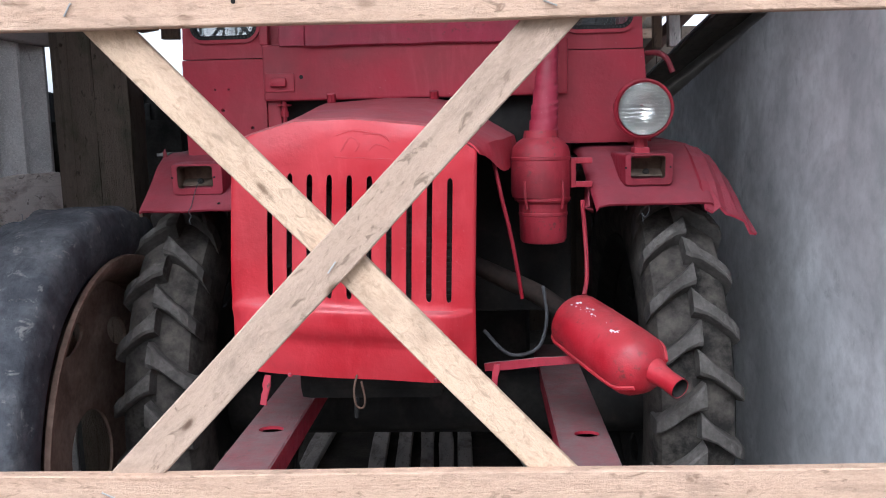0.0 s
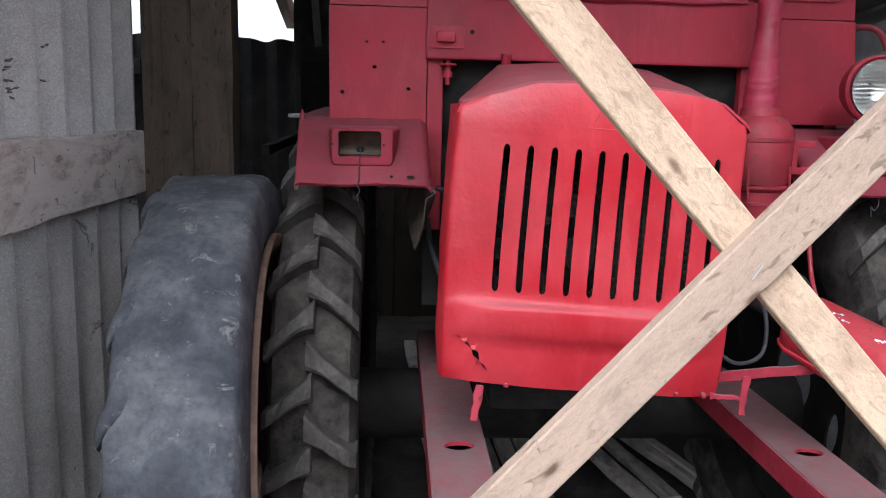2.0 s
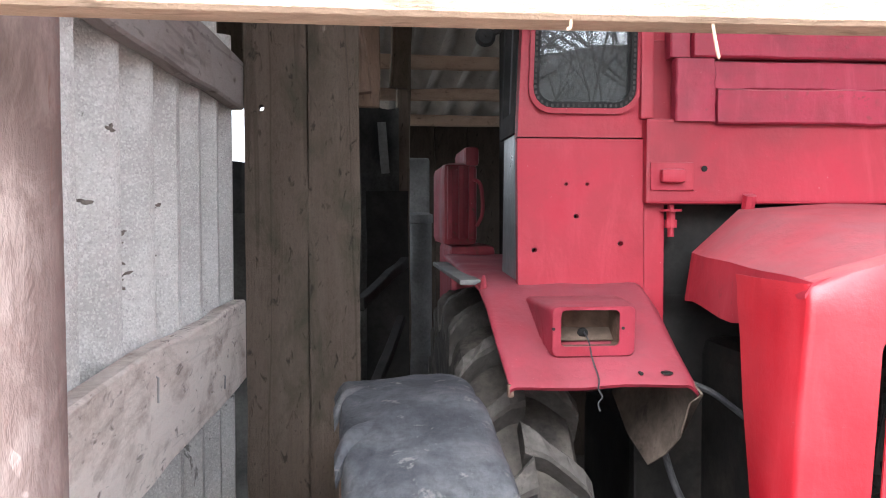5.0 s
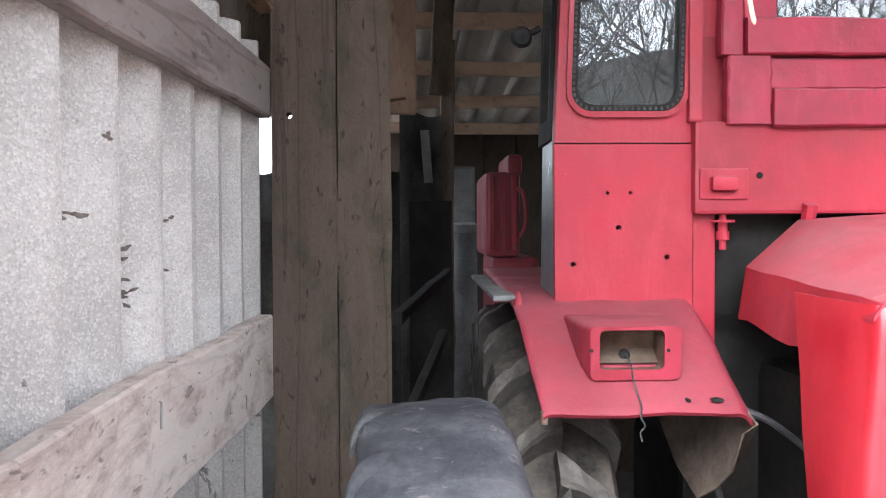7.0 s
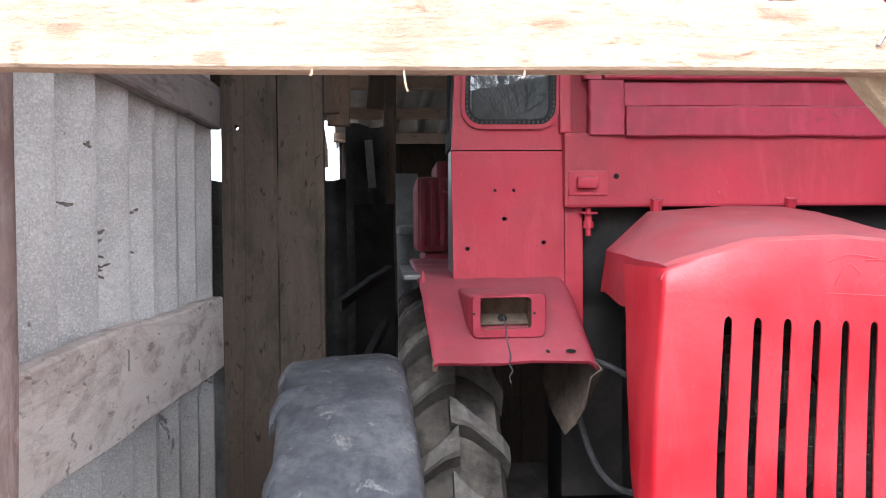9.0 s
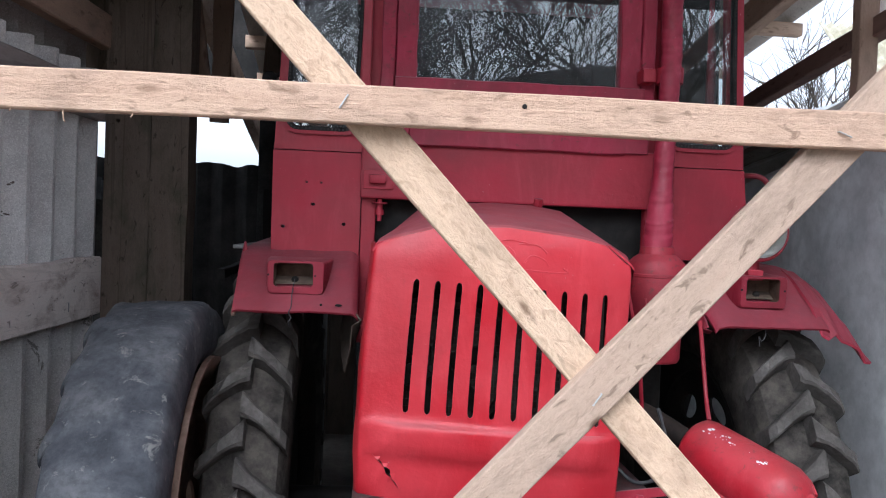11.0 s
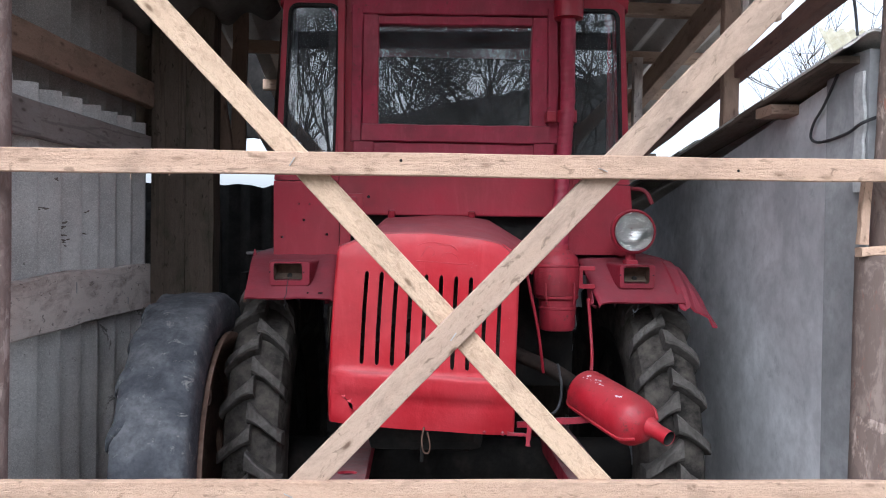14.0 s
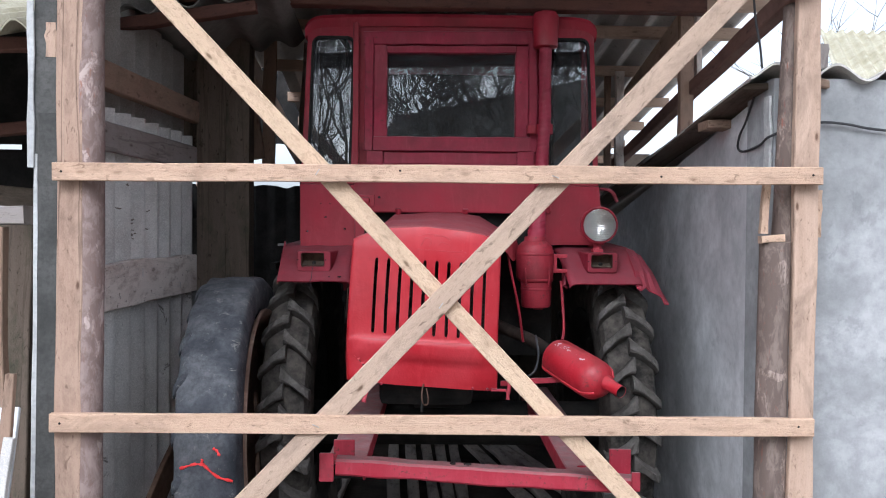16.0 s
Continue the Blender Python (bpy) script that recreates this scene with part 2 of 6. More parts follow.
M_BEAM = wood("red_brown_beam", (0.13, 0.06, 0.045), (0.06, 0.03, 0.025), (0.05, 0.03, 0.03))
M_FLOORPLANK = wood("dirty_floor_plank", (0.50, 0.45, 0.405), (0.32, 0.282, 0.25), (0.15, 0.13, 0.112), dirt=0.85, streak=0.6)
M_LOG = bark("flaked_bark_log", (0.235, 0.162, 0.143), (0.45, 0.352, 0.318), (0.27, 0.12, 0.082), 0.58, fibrous=0.2)
M_LOG_GREY = bark("grey_brown_log", (0.15, 0.108, 0.09), (0.36, 0.28, 0.24), (0.27, 0.10, 0.07), 0.48, (2.16, 2.42))
M_SLATE = slate("asbestos_slate", (0.38, 0.362, 0.342), (0.64, 0.615, 0.585), (0.86, 0.835, 0.80))
# browner slate for the upper sheet, darkened for the shade near the roof
M_SLATE_UPPER = slate("brown_shaded_slate", (0.20, 0.185, 0.17), (0.33, 0.305, 0.28), (0.48, 0.45, 0.42))
M_SLATE_OLD = rough_surface("dark_roof_slate", (0.12, 0.114, 0.105), (0.18, 0.172, 0.158), (0.27, 0.255, 0.235), 3.0, 120, 0.95, 0.5, 0.006, 0.5, (0.06, 0.055, 0.05))
M_ROOFWOOD = wood("pale_brown_batten", (0.50, 0.37, 0.28), (0.32, 0.22, 0.16), (0.18, 0.13, 0.10), knots=0.6, streak=0.4)
M_SLATE_ROOF = rough_surface("grey_roof_slate", (0.46, 0.435, 0.405), (0.58, 0.555, 0.52), (0.70, 0.675, 0.63), 3.0, 120, 0.95, 0.5, 0.006, 0.5, (0.10, 0.092, 0.084))
M_STRIP = rough_surface("dark_cement_strip", (0.050, 0.050, 0.047), (0.078, 0.077, 0.073), (0.115, 0.113, 0.107), 5, 80, 0.9, 0.4, 0.006, 0.4, (0.05, 0.05, 0.045))
M_SLATE_YELLOW = rough_surface("yellowed_roof_slate", (0.30, 0.275, 0.19), (0.40, 0.37, 0.28), (0.50, 0.47, 0.37), 3.0, 90, 0.95, 0.4, 0.005, 0.3, (0.2, 0.18, 0.1))
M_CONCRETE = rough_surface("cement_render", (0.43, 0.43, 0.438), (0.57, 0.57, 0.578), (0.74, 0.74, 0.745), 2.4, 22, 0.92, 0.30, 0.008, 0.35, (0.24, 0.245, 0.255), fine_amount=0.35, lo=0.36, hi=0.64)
# the same render, mottled, and darkened to offset the frontal light
M_CONCRETE_DIMMED = rough_surface("dimmed_mottled_render", (0.255, 0.257, 0.26), (0.325, 0.327, 0.33), (0.44, 0.441, 0.442), 3.2, 26, 0.92, 0.35, 0.008, 0.35, (0.18, 0.183, 0.186), fine_amount=0.4, lo=0.36, hi=0.64)
M_SLATE_PALE = rough_surface("pale_cement", (0.36, 0.36, 0.355), (0.45, 0.45, 0.445), (0.56, 0.56, 0.55), 9, 60, 0.9, 0.3, 0.004)
M_PIPE_CEMENT = rough_surface("cement_post", (0.10, 0.10, 0.098), (0.15, 0.15, 0.146), (0.21, 0.21, 0.205), 5, 80, 0.9, 0.4, 0.006, 0.4, (0.1, 0.1, 0.09))
M_GROUND = rough_surface("bare_earth", (0.17, 0.15, 0.125), (0.24, 0.215, 0.185), (0.31, 0.285, 0.25), 1.2, 30, 0.95, 0.8, 0.03, 0.4, (0.10, 0.11, 0.06))
M_FLOOR = rough_surface("oily_earth", (0.032, 0.028, 0.024), (0.062, 0.054, 0.046), (0.11, 0.097, 0.083), 3, 40, 0.9, 0.8, 0.02)
M_TYRE = rough_surface("dusty_tyre_rubber", (0.014, 0.013, 0.012), (0.028, 0.025, 0.023), (0.060, 0.053, 0.047), 6, 70, 0.85, 0.6, 0.006, 0.0, dusty=0.6, dust=(0.13, 0.115, 0.098), lo=0.36, hi=0.66)
M_LUG = rough_surface("muddy_tread_rubber", (0.055, 0.050, 0.045), (0.088, 0.081, 0.074), (0.135, 0.125, 0.114), 14, 90, 0.85, 0.6, 0.005, 0.4, (0.16, 0.145, 0.125))
M_SPARE = rough_surface("worn_blue_grey_rubber", (0.033, 0.035, 0.041), (0.058, 0.061, 0.069), (0.10, 0.102, 0.107), 9, 75, 0.8, 0.6, 0.008, 0.75, (0.17, 0.165, 0.155), lo=0.36, hi=0.66)
M_RUST = rough_surface("rusty_steel", (0.06, 0.037, 0.028), (0.12, 0.074, 0.054), (0.20, 0.14, 0.105), 7, 60, 0.85, 0.5, 0.005, 0.3, (0.05, 0.03, 0.025), metal=0.3)
M_PIPE_RUST = rough_surface("burnt_pipe", (0.012, 0.010, 0.009), (0.024, 0.017, 0.014), (0.05, 0.035, 0.028), 9, 70, 0.85, 0.5, 0.004)
M_RADIATOR = rough_surface("dusty_radiator", (0.035, 0.030, 0.027), (0.055, 0.048, 0.042), (0.085, 0.075, 0.066), 6, 60, 0.9, 0.5, 0.004)
M_MOSS = rough_surface("dry_moss", (0.11, 0.09, 0.078), (0.17, 0.14, 0.12), (0.25, 0.21, 0.19), 60, 300, 0.95, 0.8, 0.003)
M_IRON = rough_surface("oily_black_iron", (0.010, 0.0095, 0.009), (0.018, 0.017, 0.016), (0.036, 0.031, 0.027), 8, 60, 0.75, 0.4, 0.004, metal=0.1)
M_RED = painted("bright_red_paint", (0.41, 0.011, 0.021), (0.475, 0.028, 0.040), (0.30, 0.16, 0.165), dusty=0.6, rough=0.42, rust=0.06, dirt=0.40)
M_BONNET = painted("dusty_red_paint", (0.33, 0.013, 0.027), (0.39, 0.032, 0.050), (0.20, 0.088, 0.098), dusty=0.7, rough=0.55, rust=0.2, dirt=0.4)
M_RED_MUFFLER = painted("heat_dulled_red_paint", (0.37, 0.010, 0.020), (0.43, 0.018, 0.032), (0.30, 0.12, 0.12), dusty=0.3, rough=0.42, rust=0.45, dirt=0.85, scale=11)
# the hood's red made darker for the cab's place deeper in the shade
M_RED_CAB = painted("shaded_red_paint", (0.245, 0.007, 0.019), (0.315, 0.013, 0.031), (0.31, 0.17, 0.18), dusty=0.28, rough=0.55, rust=0.05, dirt=0.45)
M_FENDER = painted("dust_dulled_red_paint", (0.19, 0.008, 0.020), (0.25, 0.015, 0.034), (0.155, 0.052, 0.062), dusty=0.65, rough=0.55, rust=0.10, dirt=0.55, scale=8)
M_RED_WOOD = painted("red_painted_wood", (0.220, 0.008, 0.026), (0.30, 0.018, 0.047), (0.3, 0.2, 0.2), dusty=0.5, rough=0.6, rust=0.35, dirt=0.5, scale=9)
M_RED_RAIL = painted("chipped_red_paint", (0.29, 0.013, 0.030), (0.34, 0.024, 0.044), (0.185, 0.135, 0.132), dusty=0.9, rough=0.5, rust=1.0, dirt=0.75, scale=12)
M_RED_DARK = painted("grimy_red_paint", (0.15, 0.008, 0.016), (0.20, 0.018, 0.03), (0.2, 0.12, 0.12), dusty=0.3, rough=0.65, rust=0.5, dirt=0.6)
M_RED_AIR = painted("sooty_red_paint", (0.20, 0.007, 0.016), (0.28, 0.013, 0.027), (0.22, 0.11, 0.11), dusty=0.15, rough=0.55, rust=0.5, dirt=0.7, scale=10)
M_SILL = painted("glossy_dark_grey_paint", (0.060, 0.060, 0.066), (0.085, 0.084, 0.09), (0.16, 0.155, 0.155), dusty=0.3, rough=0.32, rust=0.15)
M_SEAL = rough_surface("black_rubber_seal", (0.012, 0.012, 0.012), (0.02, 0.02, 0.02), (0.05, 0.045, 0.045), 12, 120, 0.75, 0.3, 0.003)
M_APRON = rough_surface("rusty_dirty_sheet", (0.045, 0.034, 0.027), (0.085, 0.066, 0.053), (0.15, 0.115, 0.092), 9, 70, 0.9, 0.5, 0.005, 0.5, (0.03, 0.024, 0.02))
M_RIM = rough_surface("brown_rusty_rim", (0.10, 0.062, 0.047), (0.18, 0.118, 0.09), (0.27, 0.19, 0.15), 7, 60, 0.85, 0.5, 0.005, 0.3, (0.08, 0.045, 0.035))
# pillar wood darkened for the shade at the rear and on the lintel
M_REAR = wood("shaded_dark_board", (0.050, 0.038, 0.029), (0.030, 0.022, 0.017), (0.018, 0.016, 0.012), knots=0.2, dirt=0.8)
M_CORD = rough_surface("grey_rubber_cord", (0.028, 0.027, 0.026), (0.045, 0.043, 0.041), (0.08, 0.076, 0.073), 30, 160, 0.75, 0.2, 0.002)
M_PLATE = rough_surface("dusty_tan_plate", (0.075, 0.052, 0.038), (0.115, 0.084, 0.064), (0.17, 0.133, 0.108), 14, 90, 0.85, 0.4, 0.003, 0.4, (0.12, 0.07, 0.05))
# black that mostly stands in for deep shade; soot only in the outlet
M_SHADE_BLACK = rough_surface("soot_and_shade_black", (0.01, 0.01, 0.01), (0.02, 0.019, 0.018), (0.035, 0.032, 0.03), 5, 60, 0.9, 0.3, 0.004)
# slate darkened for the shade at the back, with some soot
M_SLATE_DIM = rough_surface("sooty_shaded_slate", (0.02, 0.02, 0.02), (0.05, 0.05, 0.048), (0.10, 0.10, 0.095), 4, 90, 0.9, 0.5, 0.005)
M_STEEL = rough_surface("bare_steel", (0.35, 0.35, 0.35), (0.45, 0.45, 0.45), (0.6, 0.6, 0.6), 12, 90, 0.4, 0.2, 0.002, metal=0.9)
M_WHITE = rough_surface("white_sheet", (0.62, 0.64, 0.66), (0.72, 0.74, 0.76), (0.8, 0.81, 0.82), 2, 40, 0.5, 0.15, 0.003)
M_BARKTREE = rough_surface("tree_bark", (0.05, 0.04, 0.035), (0.09, 0.075, 0.06), (0.14, 0.12, 0.10), 4, 40, 0.95, 0.6, 0.01)
M_MARK = rough_surface("red_chalk", (0.60, 0.03, 0.03), (0.68, 0.05, 0.05), (0.74, 0.08, 0.08), 20, 90, 0.7, 0.2, 0.002)
M_CABLE = rough_surface("grey_cable", (0.035, 0.035, 0.038), (0.05, 0.05, 0.053), (0.075, 0.075, 0.075), 20, 90, 0.6, 0.1, 0.002)

M_GLASS, nt_, p_ = shader("window_glass", 0.005)
p_.inputs["Base Color"].default_value = (0.86, 0.9, 0.89, 1)
p_.inputs["Transmission Weight"].default_value = 1.0
p_.inputs["IOR"].default_value = 1.85
bump(nt_, p_, tex(nt_, coords(nt_), 9.0, 1), 0.006, 0.004)
film_ = node(nt_, "ShaderNodeBsdfDiffuse", Color=(0.35, 0.36, 0.37, 1))
both_ = nt_.nodes.new("ShaderNodeMixShader")
lnk(nt_, ramp(nt_, tex(nt_, coords(nt_), 7.0, 5, 0.65), (0.35, grey(0.02)), (0.75, grey(0.075))), both_.inputs[0])
lnk(nt_, p_.outputs[0], both_.inputs[1])
lnk(nt_, film_.outputs[0], both_.inputs[2])
lnk(nt_, both_.outputs[0], nt_.nodes["Material Output"].inputs["Surface"])

M_SCREEN = M_GLASS.copy()
M_SCREEN.name = "wavy_windscreen_glass"
for n_ in M_SCREEN.node_tree.nodes:
    if n_.type == "BUMP":
        n_.inputs["Strength"].default_value = 0.016
    elif n_.type == "TEX_NOISE" and n_.inputs["Scale"].default_value > 8:
        n_.inputs["Scale"].default_value = 16.0

M_LENS, nt_, p_ = shader("lamp_glass", 0.16)
p_.inputs["Base Color"].default_value = (0.9, 0.9, 0.88, 1)
p_.inputs["Transmission Weight"].default_value = 1.0
w_ = node(nt_, "ShaderNodeTexWave", Scale=34.0, Distortion=2.5)
w_.bands_direction = "Z"
lnk(nt_, coords(nt_), w_.inputs["Vector"])
bump(nt_, p_, w_.outputs["Fac"], 0.5, 0.003)

M_MIRROR, nt_, p_ = shader("lamp_reflector", 0.36, 1.0)
p_.inputs["Base Color"].default_value = (0.62, 0.62, 0.60, 1)


# ---- building helpers ----
def fresh():
    bm = bmesh.new()
    bm.loops.layers.uv.new("UVMap")
    return bm


def finish(bm, name, material, smooth=False):
    bmesh.ops.recalc_face_normals(bm, faces=bm.faces)
    me = bpy.data.meshes.new(name)
    bm.to_mesh(me)
    bm.free()
    me.materials.append(material)
    if smooth:
        me.shade_smooth()
        me.set_sharp_from_angle(angle=radians(38))
    return me


def part(name, bm, material, parent, label="", smooth=False):
    ob = new(name, finish(bm, name, material, smooth))
    ob.parent = parent
    return tagged(ob, label)


def thing(name, bm, material, label, category, group="", kind="", smooth=False):
    ob = new(name, finish(bm, name, material, smooth))
    return tagged(ob, label, category, group, kind)


def holder(name, label, category, group="", m=None, kind=""):
    ob = new(name)
    ob.empty_display_size = 0.1
    if m is not None:
        ob.matrix_world = m
    return tagged(ob, label, category, group, kind)


def loft(bm, rings, cap=True, closed=True):
    """Skin over rings of points, with a map in metres: u along, v round."""
    uv = bm.loops.layers.uv[0]
    vs = [[bm.verts.new(p) for p in r] for r in rings]
    n = len(rings[0])
    u = 0.0
    off = random.random() * 9
    for i in range(len(rings) - 1):
        c0 = sum((Vector(p) for p in rings[i]), Vector()) / n
        c1 = sum((Vector(p) for p in rings[i + 1]), Vector()) / n
        du = max((c1 - c0).length, 1e-4)
        v = off
        for j in range(n if closed else n - 1):
            k = (j + 1) % n
            dv = (Vector(rings[i][j]) - Vector(rings[i][k])).length
            try:
                f = bm.faces.new((vs[i][j], vs[i][k], vs[i + 1][k], vs[i + 1][j]))
            except ValueError:
                v += dv
                continue
            for lp, w in zip(f.loops, ((u, v), (u, v + dv), (u + du, v + dv), (u + du, v))):
                lp[uv].uv = (w[0] + off, w[1])
            v += dv
        u += du
    if cap and closed:
        for r, uu in ((vs[0], 0), (vs[-1], u)):
            f = bm.faces.new(r)
            for lp in f.loops:
                lp[uv].uv = (lp.vert.co.x + lp.vert.co.z, lp.vert.co.y + lp.vert.co.z)
    return bm


def plank(bm, a, b, width, thick, side=(0, 0, 1), segs=10, wob=0.003, cham=0.003, seed=0.0, taper=1.0):
    """A sawn board from a to b (middles of its ends), its width along side, with uneven edges."""
    a, b = Vector(a), Vector(b)
    d = (b - a).normalized()
    s = Vector(side)
    s = (s - d * s.dot(d)).normalized()
    t = d.cross(s)
    rings = []
    for i in range(segs + 1):
        f = i / segs
        c = a.lerp(b, f)
        w = width * (1 + (taper - 1) * f) / 2
        h = thick / 2
        w1 = w + wob * 1.6 * noise.noise((f * 9 + seed * 7.3, seed, 1.5))
        w2 = w + wob * 1.6 * noise.noise((f * 9 + seed * 5.1, seed, 7.5))
        b0 = wob * noise.noise((f * 3 + seed * 3.7, seed, 3.5))
        pts = ((-w1 + cham, -h), (w2 - cham, -h), (w2, -h + cham), (w2, h - cham), (w2 - cham, h), (-w1 + cham, h), (-w1, h - cham), (-w1, -h + cham))
        rings.append([c + s * x + t * (y + b0) for x, y in pts])
    return loft(bm, rings)


def tube(bm, pts, radius, n=10, cap=True, flat=1.0):
    pts = [Vector(p) for p in pts]
    rad = radius if isinstance(radius, (list, tuple)) else [radius] * len(pts)
    rings = []
    ref = None
    for i, p in enumerate(pts):
        d = (pts[min(i + 1, len(pts) - 1)] - pts[max(i - 1, 0)]).normalized()
        if ref is None:
            ref = Vector((0, 0, 1)) if abs(d.z) < 0.9 else Vector((1, 0, 0))
        s = (ref - d * ref.dot(d)).normalized()
        ref = s
        t = d.cross(s)
        rings.append([p + (s * math.cos(q) + t * math.sin(q) * flat) * rad[i] for q in (2 * math.pi * j / n for j in range(n))])
    return loft(bm, rings, cap)


def curve_points(pts, n=8):
    """A smooth line through pts."""
    pts = [Vector(p) for p in pts]
    out = []
    for i in range(len(pts) - 1):
        p0, p1, p2, p3 = pts[max(i - 1, 0)], pts[i], pts[i + 1], pts[min(i + 2, len(pts) - 1)]
        for k in range(n):
            t = k / n
            out.append(0.5 * (2 * p1 + (p2 - p0) * t + (2 * p0 - 5 * p1 + 4 * p2 - p3) * t * t + (3 * p1 - p0 - 3 * p2 + p3) * t ** 3))
    return out + [pts[-1]]


def lathe(bm, profile, origin=(0, 0, 0), axis="X", n=32, cap=False):
    """profile: (along, radius) pairs turned round an axis."""
    o = Vector(origin)
    rings = []
    for al, r in profile:
        ring = []
        for j in range(n):
            q = 2 * math.pi * j / n
            c, s = r * math.cos(q), r * math.sin(q)
            ring.append(o + Vector({"X": (al, c, s), "Y": (c, al, s), "Z": (c, s, al)}[axis]))
        rings.append(ring)
    return loft(bm, rings, cap)


def box(bm, x0, x1, y0, y1, z0, z1, bev=0.0):
    uv = bm.loops.layers.uv[0]
    v = [bm.verts.new((x, y, z)) for x in (x0, x1) for y in (y0, y1) for z in (z0, z1)]
    fs = [bm.faces.new([v[i] for i in q]) for q in ((0, 1, 3, 2), (4, 6, 7, 5), (0, 4, 5, 1), (2, 3, 7, 6), (0, 2, 6, 4), (1, 5, 7, 3))]
    for f in fs:
        for lp in f.loops:
            lp[uv].uv = (lp.vert.co.x + lp.vert.co.y * 0.3, lp.vert.co.z + lp.vert.co.y)
    if bev:
        es = {e for f in fs for e in f.edges}
        bmesh.ops.bevel(bm, geom=list(es), offset=bev, segments=2, affect="EDGES", profile=0.6)
    return bm


def plate(bm, outer, holes, where, thick, back):
    """A sheet with holes. outer, holes: flat outlines; where(u, v) gives the place; it is thickened along back."""
    uv = bm.loops.layers.uv[0]
    edges = []
    for loop in [outer, *holes]:
        vs = [bm.verts.new(where(*p)) for p in loop]
        edges += [bm.edges.new((vs[i], vs[(i + 1) % len(vs)])) for i in range(len(vs))]
    got = bmesh.ops.triangle_fill(bm, edges=edges, use_beauty=True, use_dissolve=False)
    faces = [g for g in got["geom"] if isinstance(g, bmesh.types.BMFace)]
    ext = bmesh.ops.extrude_face_region(bm, geom=faces)
    vs = [g for g in ext["geom"] if isinstance(g, bmesh.types.BMVert)]
    bmesh.ops.translate(bm, verts=vs, vec=Vector(back).normalized() * thick)
    for f in bm.faces:
        for lp in f.loops:
            lp[uv].uv = (lp.vert.co.x, lp.vert.co.z)
    return bm


def rounded(x0, x1, z0, z1, r, n=5):
    out = []
    for cx, cz, a0 in ((x1 - r, z1 - r, 0), (x0 + r, z1 - r, 90), (x0 + r, z0 + r, 180), (x1 - r, z0 + r, 270)):
        for i in range(n + 1):
            q = radians(a0 + 90 * i / n)
            out.append((cx + r * math.cos(q), cz + r * math.sin(q)))
    return out


def corrugated(bm, origin, across, along, out, width, length, pitch=0.15, amp=0.022, thick=0.006, phase=0.0, rows=3, per=8, ragged=0.0):
    """A wavy roofing sheet; its waves follow each other across, its ridges run along."""
    uv = bm.loops.layers.uv[0]
    o, a, l, w = Vector(origin), Vector(across).normalized(), Vector(along).normalized(), Vector(out).normalized()
    nx = max(2, int(width / pitch * per))
    grid = []
    for side in (0, 1):
        g = []
        for j in range(rows + 1):
            row = []
            for i in range(nx + 1):
                s = width * i / nx
                h = amp * math.sin(2 * math.pi * s / pitch + phase) - side * thick
                le = length * j / rows
                if ragged and j in (0, rows):
                    le += ragged * noise.noise((s * 9, j * 3.3, origin[0]))
                row.append(bm.verts.new(o + a * s + l * le + w * h))
            g.append(row)
        grid.append(g)

    def quad(p, q, r, s):
        f = bm.faces.new((p, q, r, s))
        for lp in f.loops:
            d = lp.vert.co - o
            lp[uv].uv = (d.dot(l), d.dot(a))
    for side in (0, 1):
        g = grid[side]
        for j in range(rows):
            for i in range(nx):
                quad(g[j][i], g[j][i + 1], g[j + 1][i + 1], g[j + 1][i])
    f0, f1 = grid
    for j in (0, rows):
        for i in range(nx):
            quad(f0[j][i], f0[j][i + 1], f1[j][i + 1], f1[j][i])
    for i in (0, nx):
        for j in range(rows):
            quad(f0[j][i], f0[j + 1][i], f1[j + 1][i], f1[j][i])
    return bm


# ---- the place: ground, walls, roof ----
def ground():
    bm = fresh()
    n = 40
    xs = [-2000, -300, -60, -20] + [-8 + 16 * i / n for i in range(n + 1)] + [20, 60, 300, 2000]
    ys = [-2000, -300, -60, -20] + [-8 + 16 * i / n for i in range(n + 1)] + [20, 60, 300, 2000]
    uv = bm.loops.layers.uv[0]
    vs = [[bm.verts.new((x, y, 0.025 * noise.noise((x * 1.7, y * 1.7, 0)) - 0.02 if max(abs(x), abs(y)) < 9 else -0.02)) for y in ys] for x in xs]
    for i in range(len(xs) - 1):
        for j in range(len(ys) - 1):
            bm.faces.new((vs[i][j], vs[i + 1][j], vs[i + 1][j + 1], vs[i][j + 1]))
    thing("ground", bm, M_GROUND, "bare trodden brown earth of a farmyard", "ground", kind="structure", smooth=True)


ground()


def floor():
    bm = fresh()
    n = 24
    vs = [[bm.verts.new((-1.32 + 2.25 * i / n, 1.1 + 4.9 * j / n, 0.050 + 0.012 * noise.noise((i * 0.5, j * 0.5, 4)))) for j in range(n + 1)] for i in range(n + 1)]
    for i in range(n):
        for j in range(n):
            bm.faces.new((vs[i][j], vs[i + 1][j], vs[i + 1][j + 1], vs[i][j + 1]))
    thing("floor", bm, M_FLOOR, "dark oily earth floor of the shed", "floor", kind="structure", smooth=True)


floor()

# concrete wall of the neighbouring building, along the shed's open side
WALL_K = 0.07


def wall_x(y):
    return 0.885 + WALL_K * (y - 1.25)


CORNER_Y = 1.405


